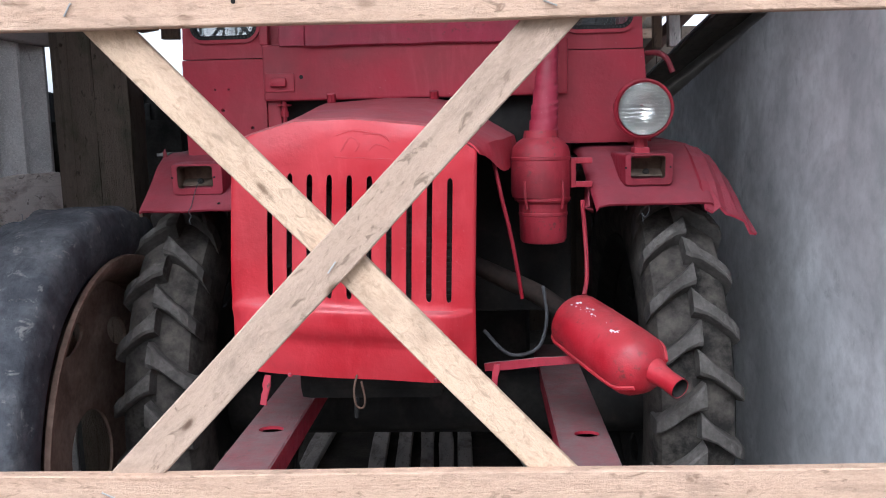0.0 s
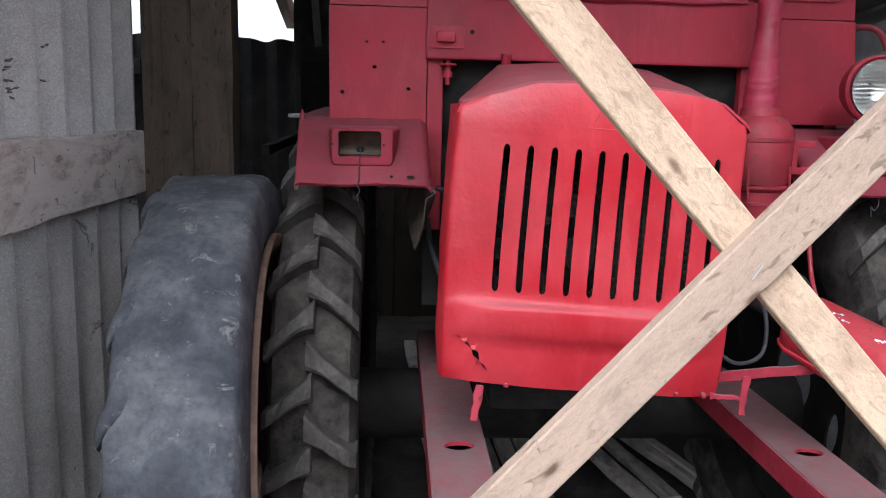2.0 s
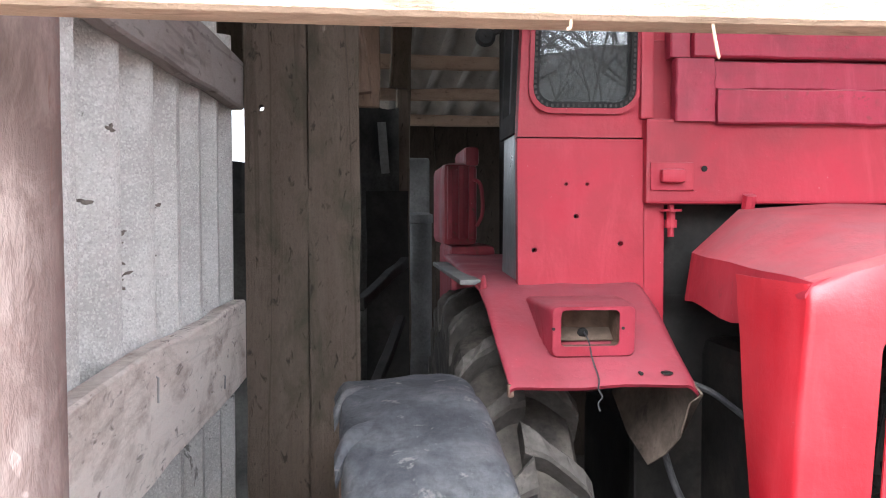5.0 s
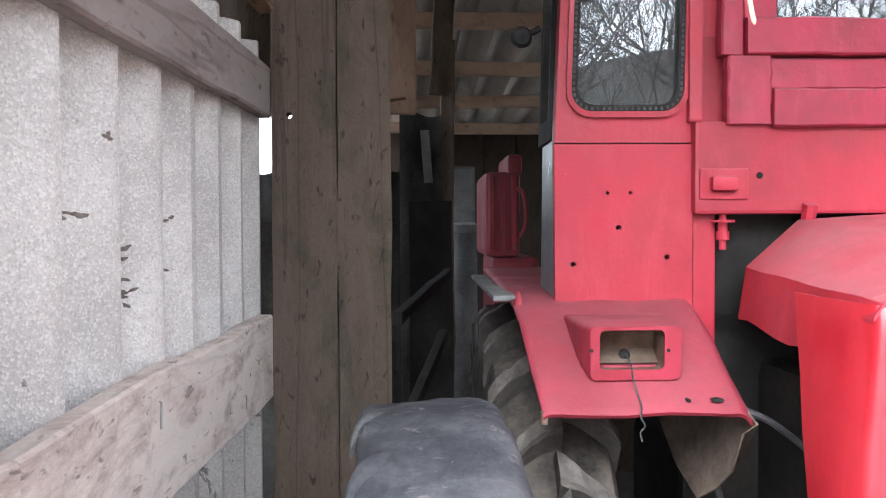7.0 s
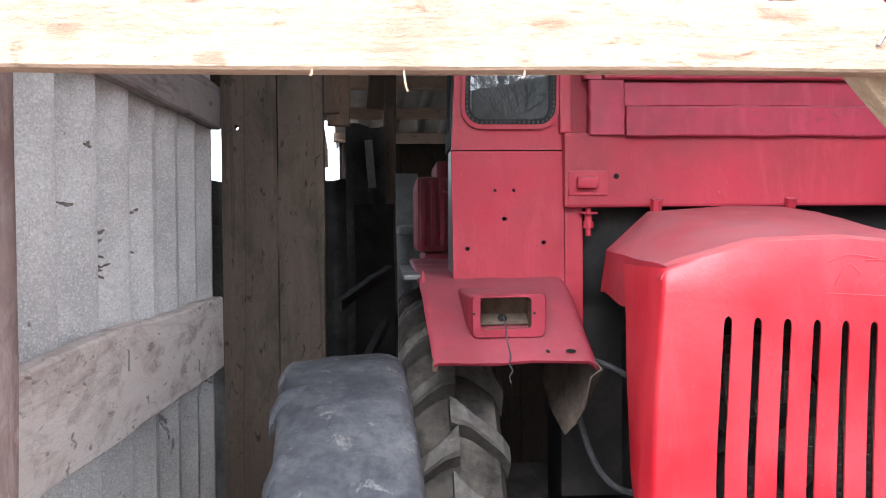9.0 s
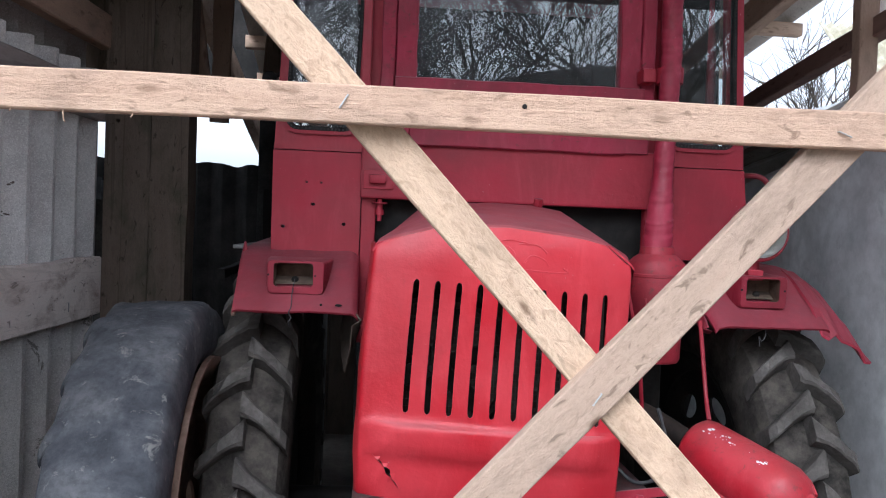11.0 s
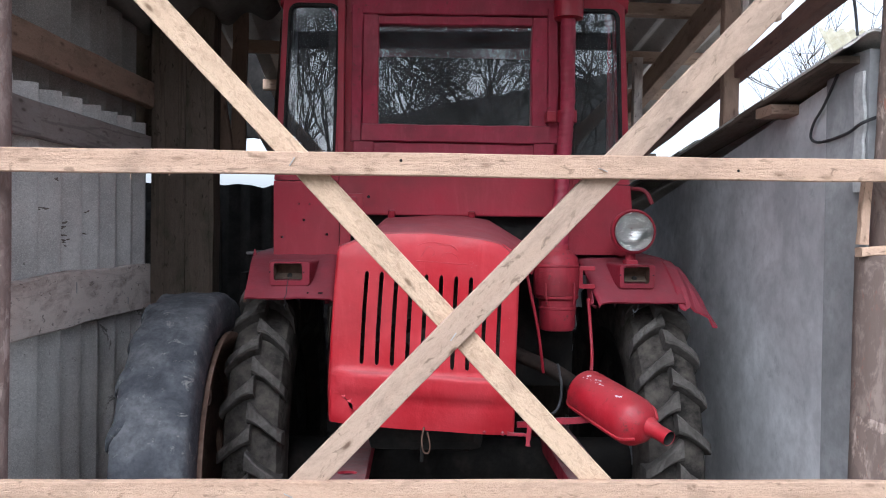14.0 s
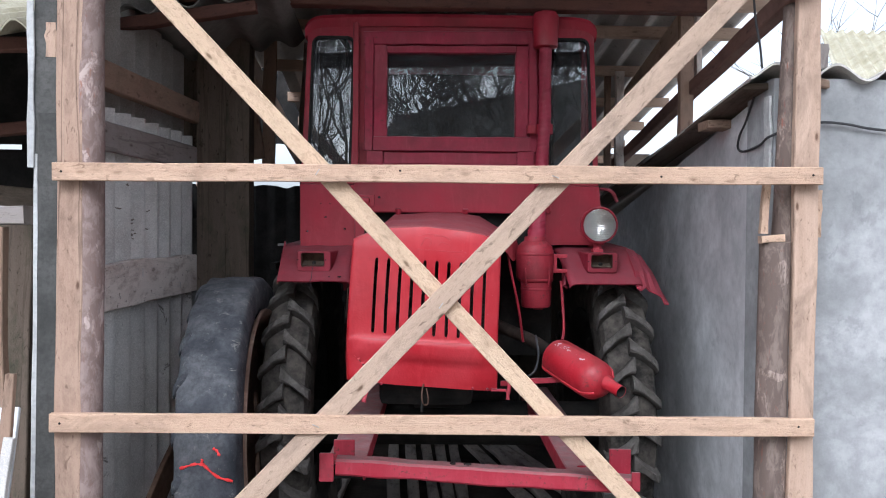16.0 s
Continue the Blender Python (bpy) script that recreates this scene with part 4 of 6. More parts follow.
def tyre_lug(R, h, lug_h, s, seed, drop=0.026):
    """One bar of the tread: a blunt nose near the middle, swept back to the shoulder."""
    bm = fresh()
    base = R - lug_h * 0.9
    rings = []
    steps = 8
    for k in range(steps + 1):
        f = k / steps
        x = s * h * (-0.07 + 1.09 * f)
        sweep = (0.005 + 0.082 * f ** 1.1) / R
        crown = base - 0.004 - drop * f ** 3 - (0.010 if f > 0.9 else 0)
        wid = 0.0185 + 0.013 * max(0.0, 1 - f / 0.30) + 0.0015 * noise.noise((seed, k * 0.8, s))
        ring = []
        for dw, dh in ((-1.35, -0.022), (-1.0, lug_h * 0.86), (-0.72, lug_h), (0.72, lug_h), (1.0, lug_h * 0.86), (1.35, -0.022)):
            q = sweep + dw * wid / R
            rr = crown + dh + 0.006 * noise.noise((seed * 3.1, s * k * 0.9, dw * 1.3))
            ring.append((x, rr * math.cos(q), rr * math.sin(q)))
        rings.append(ring)
    loft(bm, rings)
    return bm


def worn_knob(R, h, high, s, seed):
    """What is left of a bar: a low rounded swelling that rises towards the shoulder."""
    bm = fresh()
    rings = []
    for k in range(11):
        f = k / 10
        x = s * h * (0.30 + 0.76 * f)
        sweep = (0.005 + 0.105 * (0.25 + 0.75 * f)) / R
        up = high * f ** 1.6
        crown = R - 0.004 - 0.030 * max(0.0, f - 0.72) ** 1.5 / 0.148
        wid = 0.020 + 0.004 * noise.noise((seed, k * 0.5, 2.0))
        ring = []
        for j in range(9):
            a = math.pi * j / 8
            rr = crown - 0.010 + (up + 0.010) * math.sin(a) ** 0.7 + 0.0015 * noise.noise((seed * 2, k * 0.9, j * 0.7))
            q = sweep - math.cos(a) * wid * 1.25 / R
            ring.append((x, rr * math.cos(q), rr * math.sin(q)))
        rings.append(ring)
    loft(bm, rings)
    return bm


def worn_tyre_mesh(R, h, rim_r, lugs):
    """A bald tyre: only ripples are left of the bars, with knobs at the shoulders."""
    bm = fresh()
    prof = [(-0.72, rim_r), (-0.98, rim_r + 0.04), (-1.0, (R + rim_r) / 2), (-1.0, R - 0.060), (-0.98, R - 0.036), (-0.94, R - 0.018), (-0.87, R - 0.010), (-0.74, R - 0.006), (-0.56, R - 0.003), (-0.36, R - 0.001), (-0.18, R), (0.0, R),
            (0.18, R), (0.36, R - 0.001), (0.56, R - 0.003), (0.74, R - 0.007), (0.87, R - 0.014), (0.94, R - 0.026), (0.98, R - 0.046), (1.0, R - 0.075), (1.0, (R + rim_r) / 2), (0.98, rim_r + 0.04), (0.72, rim_r)]
    n = 378
    grid = []
    for w, r0 in prof:
        line = []
        for i in range(n):
            q = 2 * math.pi * i / n
            a = abs(w)
            s = 1 if w > 0 else -1
            r = r0
            if r0 > R - 0.09:
                phase = lugs * (q - (0.01 + 0.10 * a) / R) / (2 * math.pi) + (0.5 if s > 0 else 0)
                t = abs((phase % 1.0) - 0.5) * 2
                bar = max(0.0, min(1.0, (0.56 - t) / 0.14))
                bar = bar * bar * (3 - 2 * bar)
                worn = 0.55 + 0.45 * noise.noise((math.floor(phase) * 1.7, s * 3.0, 0.3))
                r += bar * ((0.003 if s < 0 else 0.003) * (0.5 + worn) + (0.010 if s < 0 else 0.006) * max(0.0, (a - 0.45) / 0.55) ** 1.4 * worn) * (0.35 + 0.65 * min(1, a * 2))
                r += 0.0025 * noise.noise((math.cos(q) * 9, math.sin(q) * 9, w * 2.5)) + 0.0012 * noise.noise((math.cos(q) * 30, math.sin(q) * 30, w * 8))
            line.append(bm.verts.new((w * h, r * math.cos(q), r * math.sin(q))))
        grid.append(line)
    for a, b in zip(grid, grid[1:]):
        for i in range(n):
            bm.faces.new((a[i], a[(i + 1) % n], b[(i + 1) % n], b[i]))
    return bm


def wheel(name, m, parent, R, half, rim_r, lugs, lug_h, tyre_mat, disc_side, turns, label, category=""):
    if parent is None:
        w = holder(name, label, category, m=m)
    else:
        w = new(name)
        w.empty_display_size = 0.1
        w.parent = parent
        w.matrix_basis = m
        tagged(w, label)
    if parent is None:
        part("tyre", worn_tyre_mesh(R, half, rim_r, lugs), tyre_mat, w, smooth=True).matrix_basis = pose(0, 0, 0, turns[1])
        for s, high in ((-1, 0.013),):
            shapes = [finish(worn_knob(R, half, high * (0.7 + 0.25 * k), s, k * 2.7), "worn_lug", tyre_mat, True) for k in range(4)]
            for i in range(lugs):
                lug = new("worn_lug", shapes[(i * 5 + i // 4) % 4])
                lug.parent = w
                lug.matrix_basis = pose(0, 0, 0, turns[0] + 360 * i / lugs)
    else:
        part("tyre", tyre_mesh(R, half, rim_r, lug_h), tyre_mat, w, smooth=True)
        for s in (-1, 1):
            shapes = [finish(tyre_lug(R, half, lug_h, s, k * 2.7 + s), "lug", M_LUG) for k in range(3)]
            for i in range(lugs):
                lug = new("lug", shapes[(i * 7 + i // 3) % 3])
                lug.parent = w
                lug.matrix_basis = pose(0, 0, 0, turns[0 if s < 0 else 1] + 360 * i / lugs)
    bm = fresh()
    h = half * (0.72 if parent else 0.93)
    lathe(bm, [(-h - 0.012, rim_r + 0.016), (-h, rim_r + 0.018), (-h + 0.008, rim_r - 0.004), (-h * 0.5, rim_r - 0.035), (h * 0.5, rim_r - 0.035), (h - 0.008, rim_r - 0.004), (h, rim_r + 0.018), (h + 0.012, rim_r + 0.016),
               (h + 0.012, rim_r + 0.008), (h - 0.002, rim_r - 0.012), (h * 0.5, rim_r - 0.045), (-h * 0.5, rim_r - 0.045), (-h + 0.002, rim_r - 0.012), (-h - 0.012, rim_r + 0.008), (-h - 0.012, rim_r + 0.016)], n=56)
    part("rim", bm, M_RIM if parent is None else M_IRON, w, "rusty steel rim" if parent is None else "dark rim", smooth=True)
    bm = fresh()
    d = disc_side
    r0 = rim_r - 0.042
    hub = rim_r * 0.24
    ring = [(r0 * math.cos(q), r0 * math.sin(q)) for q in (2 * math.pi * k / 40 for k in range(40))]
    holes = [[(hub * math.cos(q), hub * math.sin(q)) for q in (2 * math.pi * k / 24 for k in range(24))]]
    for k in range(8):
        q0 = 2 * math.pi * k / 8 + 0.25
        cx, cy = r0 * 0.74 * math.cos(q0), r0 * 0.74 * math.sin(q0)
        holes.append([(cx + 0.036 * math.cos(q) * math.cos(q0) - 0.062 * math.sin(q) * math.sin(q0), cy + 0.036 * math.cos(q) * math.sin(q0) + 0.062 * math.sin(q) * math.cos(q0)) for q in (2 * math.pi * n_ / 14 for n_ in range(14))])
    plate(bm, ring, holes, lambda a_, b_: Vector((d * ((0.005 if parent is None else 0.03) - 0.06 * (1 - math.hypot(a_, b_) / r0)), a_, b_)), 0.008, (-d, 0, 0))
    part("disc", bm, M_RIM if parent is None else M_IRON, w, "rusty wheel disc with oval hand holes" if parent is None else "dark wheel disc", smooth=True)
    return w


wheel("wheel", pose(-0.6355, 0.300, 0.742, 0, 0, -0.7), TRACTOR, 0.692, 0.098, 0.430, 28, 0.046, M_TYRE, 1, (10.6, 5.1), "lugged tractor wheel, dusty black")
wheel("wheel", pose(0.6960, 0.268, 0.742, 0, 0, 0.8), TRACTOR, 0.686, 0.103, 0.430, 28, 0.046, M_TYRE, -1, (13.8, 6.9), "lugged tractor wheel, dusty black")


def hood():
    h = new("hood")
    h.empty_display_size = 0.1
    h.parent = TRACTOR
    tagged(h, "bright red dented hood with a slotted grille")
    yf = -0.53
    # pressed front shell with ten slots, wrapped round the corners
    slot_u = [0.158 + 0.0838 * k for k in range(10)]
    sw = 0.0118

    def z_top(u):
        pts = ((0.0, 1.500), (0.06, 1.512), (0.24, 1.538), (0.5, 1.541), (0.80, 1.524), (0.90, 1.512), (1.0, 1.474))
        for (a, za), (b, zb) in zip(pts, pts[1:]):
            if u <= b:
                return za + (zb - za) * (u - a) / (b - a)
        return pts[-1][1]

    def on_front(u, v):
        """u runs over the face's width, v up: 0 at the rim, 1 at the lip, 2 above the slots, 3 at the top."""
        uu = min(max(u, 0.0), 1.0)
        roll, v = max(0.0, v - 3), min(v, 3.0)
        rim, lip, crease, top = 0.980 - 0.036 * uu, 1.146 - 0.030 * uu, 1.452 - 0.026 * uu, z_top(uu)
        k = min(int(v), 2)
        z = (rim, lip, crease)[k] + ((lip, crease, top)[k] - (rim, lip, crease)[k]) * (v - k)
        lean = (z - 1.15) / 0.35
        x0 = -0.366 + 0.021 * max(lean, 0) ** 1.5
        x1 = 0.160 + 0.010 * max(lean, 0)
        x = x0 + (x1 - x0) * uu
        y = yf + 0.020 - 0.020 * (1 - (2 * uu - 1) ** 4)
        inside = max(0.0, min(1.0, (uu - 0.005) / 0.085)) * max(0.0, min(1.0, (0.995 - uu) / 0.085))
        if v < 1.06:
            # a ledge under the slots: out, down, and back in below a soft crease
            d = max(0.0, 1.03 - v)
            out = min(1.0, d / 0.10)
            back = max(0.0, min(1.0, (0.66 - v) / 0.16))
            y += inside * (-0.015 * out * out * (3 - 2 * out) + 0.011 * back * back * (3 - 2 * back)) + 0.026 * max(0.0, 1 - v) ** 2
        if v < 1:
            y += 0.006 * noise.noise((uu * 3.3, v * 2.2, 0.4)) + 0.010 * max(0, 0.25 - uu) * 4 * noise.noise((uu * 14, v * 5, 2))
        if v > 2:
            y += 0.010 * (v - 2) ** 3
        roll *= 1.0 if u == uu else 0.0
        y += 0.0025 * noise.noise((uu * 5, v * 3, 7.7)) + 0.20 * roll
        z += 0.006 * min(1.0, roll * 12)
        # corners turn back along the sides
        o = u - uu
        if o:
            s = 1 if o > 0 else -1
            r = 0.012
            arc = min(abs(o), 1.0)
            ang = arc * math.pi / 2
            x += s * r * math.sin(ang)
            y += r * (1 - math.cos(ang))
            if abs(o) > 1:
                depth = (0.030 + 0.150 * max(0, min(1, (z - 0.965) / 0.5))) * (abs(o) - 1)
                y += depth
                x += s * (0.006 * math.sin(math.pi * (abs(o) - 1)) + 0.006 * noise.noise((abs(o) * 2, z * 7, s)))
        return Vector((x, y, z))
    cols = [(-2.0, None), (-1.6, None), (-1.3, None), (-1.0, None), (-0.66, None), (-0.33, None), (0.0, None), (0.025, None), (0.055, None), (0.085, None), (0.115, None)]
    for k, c_ in enumerate(slot_u):
        cols += [(c_ - sw, (k, -1)), (c_ + sw, (k, 1))]
    cols += [(0.955, None), (0.985, None), (1.0, None), (1.33, None), (1.66, None), (2.0, None)]
    rows = [0, 0.14, 0.28, 0.42, 0.50, 0.58, 0.66, 0.76, 0.86, 0.92, 0.95, 0.98, 1.0, 1.025, 1.055, 1.066, 1.08, 1.11, 1.3, 1.6, 1.85, 1.905, 1.922, 1.935, 1.945, 1.99, 2.0, 2.02, 2.2, 2.5, 2.8, 2.93, 3.0, 3.03, 3.08, 3.15]
    lo_v, hi_v, rv = 1.055, 1.945, 0.04
    bm = fresh()
    uvl = bm.loops.layers.uv[0]
    grid = []
    for v in rows:
        line = []
        for u, sl in cols:
            if sl:
                d = 1.0
                if lo_v <= v <= lo_v + rv:
                    d = math.sqrt(max(0, 1 - ((lo_v + rv - v) / rv) ** 2))
                elif hi_v - rv <= v <= hi_v:
                    d = math.sqrt(max(0, 1 - ((v - hi_v + rv) / rv) ** 2))
                u = slot_u[sl[0]] + sl[1] * sw * max(d, 0.02)
            line.append(bm.verts.new(on_front(u, v)))
        grid.append(line)
    for j in range(len(rows) - 1):
        for i in range(len(cols) - 1):
            a, b = cols[i][1], cols[i + 1][1]
            if a and b and a[0] == b[0] and lo_v <= rows[j] and rows[j + 1] <= hi_v:
                continue
            if (i, j) in ((7, 4), (8, 3), (9, 2), (10, 1)):
                continue
            bm.faces.new((grid[j][i], grid[j][i + 1], grid[j + 1][i + 1], grid[j + 1][i]))
    # the torn corner: a jagged slit, its lower lip pushed back
    for (i, j), k in (((7, 4), 0.85), ((8, 3), 0.68), ((9, 2), 0.45), ((10, 1), 0.80)):
        m_ = (grid[j + 1][i].co + grid[j][i + 1].co) / 2
        grid[j][i].co = grid[j][i].co.lerp(m_, k) + Vector((0, 0.008, 0))
        grid[j + 1][i + 1].co = grid[j + 1][i + 1].co.lerp(m_, k) + Vector((0, -0.004, 0))
    bmesh.ops.recalc_face_normals(bm, faces=bm.faces)
    bmesh.ops.solidify(bm, geom=bm.faces[:], thickness=0.0035)
    part("grille", bm, M_RED, h, "bright red pressed front shell with ten upright slots and a torn corner", smooth=True)
    # bonnet sheet, folded over the engine
    bm = fresh()
    front = [(-0.360, 1.488), (-0.350, 1.502), (-0.225, 1.538), (-0.09, 1.544), (0.06, 1.530), (0.135, 1.510), (0.176, 1.478), (0.186, 1.466)]
    rear = [(-0.320, 1.440), (-0.308, 1.520), (-0.232, 1.598), (-0.06, 1.606), (0.05, 1.606), (0.125, 1.594), (0.270, 1.500), (0.288, 1.440)]
    rings = []
    for k in range(11):
        f = k / 10
        y = yf + 0.030 + 0.457 * f
        line = []
        for i, ((xa, za), (xb, zb)) in enumerate(zip(front, rear)):
            wob = 0.004 * noise.noise((xa * 6, f * 4, 1.1))
            droop = -0.035 * math.sin(math.pi * min(1, f * 1.1)) ** 1.5 * min(1, f * 3) if i in (0, 7) else 0
            out = (-1 if i < 4 else 1) * 0.010 * min(1, f * 3) if i in (0, 1, 6, 7) else 0
            yy = y
            line.append(Vector((xa + (xb - xa) * f + out, yy, za + (zb - za) * f + wob + droop)))
        inner = [p + Vector((0, 0, -0.006)) for p in reversed(line)]
        rings.append(line + inner)
    loft(bm, rings)
    part("bonnet", bm, M_BONNET, h, "dust-covered folded bonnet", smooth=True)
    # raised badge, plain shapes
    for line in (((0.43, 2.20), (0.73, 2.20), (0.73, 2.30)), ((0.455, 2.32), (0.49, 2.62), (0.53, 2.50), (0.515, 2.34)), ((0.545, 2.70), (0.62, 2.72), (0.66, 2.58)), ((0.57, 2.34), (0.60, 2.50), (0.65, 2.44), (0.67, 2.32)), ((0.43, 2.66), (0.50, 2.76), (0.58, 2.74))):
        bm = fresh()
        tube(bm, [on_front(q_[0], q_[1]) + Vector((0, 0.0016, 0)) for q_ in curve_points([(a_, b_, 0) for a_, b_ in line], 5)], 0.0026, 6)
        part("badge", bm, M_RED, h)
    # tabs, wire loop and bolts on the lower rim
    for x0, x1, z0, z1 in ((-0.318, -0.300, 0.905, 0.972), (0.204, 0.219, 0.918, 0.992)):
        bm = fresh()
        plank(bm, ((x0 + x1) / 2 + 0.006, yf + 0.022, z1), ((x0 + x1) / 2 - 0.004, yf + 0.012, z0), x1 - x0, 0.005, (1, 0, 0), 6, 0.003, 0.002, x0)
        part("hanging_tab", bm, M_RED_RAIL, h)
    bm = fresh()
    plank(bm, (0.148, yf + 0.026, 0.952), (0.206, yf + 0.024, 0.947), 0.011, 0.004, (0, 0, 1), 6, 0.003, 0.001, 4.0)
    part("bent_strip", bm, M_RED_RAIL, h, "bent strip of the torn lower corner")
    bm = fresh()
    tube(bm, curve_points([(-0.098, yf + 0.018, 0.972), (-0.104, yf + 0.004, 0.940), (-0.100, yf + 0.006, 0.905), (-0.086, yf + 0.008, 0.898), (-0.080, yf + 0.006, 0.918), (-0.088, yf + 0.012, 0.958)], 5), 0.0026, 7)
    part("wire_loop", bm, M_RUST, h)
    bm = fresh()
    tube(bm, [(-0.102, yf + 0.03, 0.915), (-0.104, yf + 0.03, 0.868)], 0.0055, 8)
    part("drain_pin", bm, M_IRON, h)
    for x, z in ((-0.252, 0.972), (0.08, 0.957), (0.135, 0.952)):
        bm = fresh()
        lathe(bm, [(0.004, 0.006), (-0.003, 0.006), (-0.006, 0.003)], (x, yf + 0.026, z), "Y", 8, True)
        part("bolt", bm, M_RED_RAIL, h)


hood()


def engine_bay():
    bm = fresh()
    box(bm, -0.335, 0.150, -0.42, -0.36, 1.0, 1.46, 0.006)
    part("radiator", bm, M_RADIATOR, TRACTOR, "dusty radiator core behind the grille")
    bm = fresh()
    for k in range(30):
        z = 1.01 + 0.015 * k
        box(bm, -0.33, 0.145, -0.424, -0.419, z, z + 0.006)
    for k in range(40):
        x = -0.33 + 0.012 * k
        box(bm, x, x + 0.002, -0.427, -0.423, 1.005, 1.455)
    tagged(part("radiator_fin_mesh", bm, M_RADIATOR, TRACTOR), "fine fins of the radiator", kind="stuff")
    bm = fresh()
    lathe(bm, [(-0.445, 0.155), (-0.43, 0.165), (-0.43, 0.145), (-0.445, 0.145), (-0.445, 0.155)], (-0.215, 0, 1.24), "Y", 40)
    part("fan_ring", bm, M_IRON, TRACTOR, "dark fan shroud behind the grille")
    for k in range(6):
        q = math.pi * k / 3 + 0.3
        bm = fresh()
        plank(bm, (-0.215, -0.435, 1.24), (-0.215 + 0.13 * math.cos(q), -0.432, 1.24 + 0.13 * math.sin(q)), 0.045, 0.004, (math.sin(q), 0.4, -math.cos(q)), 3, 0)
        part("fan_blade", bm, M_IRON, TRACTOR)
    bm = fresh()
    box(bm, -0.27, 0.09, -0.36, 0.30, 0.86, 1.36, 0.03)
    part("engine", bm, M_IRON, TRACTOR, "oily black engine block")
    # beam coloured black for the shade under the engine
    bm = fresh()
    lathe(bm, [(-0.15, 0.02), (-0.14, 0.055), (0.06, 0.06), (0.07, 0.02)], (0, -0.12, 0.86), "X", 18, True)
    part("axle_beam", bm, M_SHADE_BLACK, TRACTOR)
    bm = fresh()
    box(bm, -0.26, 0.34, 0.30, 0.95, 0.66, 1.08, 0.06)
    part("gearbox", bm, M_IRON, TRACTOR, "oily gearbox housing under the cab", smooth=True)
    bm = fresh()
    box(bm, -0.40, 0.44, 0.02, 0.05, 1.0, 1.61, 0.004)
    part("firewall", bm, M_IRON, TRACTOR, "dark firewall")
    bm = fresh()
    lathe(bm, [(-0.62, 0.10), (0.70, 0.10)], (0, 0.262, 0.655), "X", 16, True)
    part("rear_axle", bm, M_IRON, TRACTOR, smooth=True)


engine_bay()


def chassis():
    for s, x0, x1, z, hx, hy in ((-1, -0.392, -0.276, 0.806, -0.330, -0.405), (1, 0.366, 0.486, 0.775, 0.436, -0.365)):
        rail = new("chassis_rail")
        rail.empty_display_size = 0.1
        rail.parent = TRACTOR
        tagged(rail, "red channel-iron chassis rail with oval holes")
        bm = fresh()
        holes = [[(cx + a * math.cos(q), cy + b * math.sin(q)) for q in (2 * math.pi * k / 14 for k in range(14))] for cx, cy, a, b in ((hx, hy, 0.031, 0.021), (hx - 0.02, -0.868, 0.016, 0.012))]
        plate(bm, [(x0, -0.93), (x1, -0.93), (x1, 0.5), (x0, 0.5)], holes, lambda u, v: Vector((u, v, z)), 0.008, (0, 0, -1))
        part("web", bm, M_RED_RAIL, rail)
        for x in (x0, x1):
            bm = fresh()
            box(bm, x - 0.004, x + 0.004, -0.93, 0.5, z - 0.06, z - 0.002, 0.002)
            part("flange", bm, M_RED_RAIL, rail)
        # added black sheet, so the oval holes look as dark as a shaded channel
        bm = fresh()
        box(bm, x0 + 0.006, x1 - 0.006, -0.92, 0.49, z - 0.058, z - 0.050)
        part("underside", bm, M_SHADE_BLACK, rail)
    bar = new("front_crossbar")
    bar.empty_display_size = 0.1
    bar.parent = TRACTOR
    tagged(bar, "chipped red front crossbar")
    bm = fresh()
    plank(bm, (-0.358, -0.962, 0.803), (0.555, -0.962, 0.748), 0.052, 0.062, (0, 0, 1), 20, 0.003, 0.007, 2.2)
    part("bar", bm, M_RED_RAIL, bar)
    # black discs in place of the shade inside bolt holes
    for k, (x, w) in enumerate(((0.00, 0.009), (0.045, 0.012))):
        bm = fresh()
        z = 0.8305 - 0.057 * (x + 0.375)
        tube(bm, [(x, -0.958, z - 0.003), (x, -0.958, z + 0.001)], w, 10)
        part("bolt_hole", bm, M_SHADE_BLACK, bar)
    # end tab and upright gusset plates
    for x0, x1, y0, y1, z0, z1 in ((-0.406, -0.362, -1.003, -0.994, 0.762, 0.850), (-0.372, -0.306, -0.925, -0.916, 0.795, 0.872), (0.492, 0.560, -0.925, -0.914, 0.760, 0.846), (0.545, 0.572, -1.000, -0.991, 0.735, 0.795)):
        bm = fresh()
        box(bm, x0, x1, y0, y1, z0, z1, 0.004)
        part("gusset", bm, M_RED_RAIL, bar)


chassis()


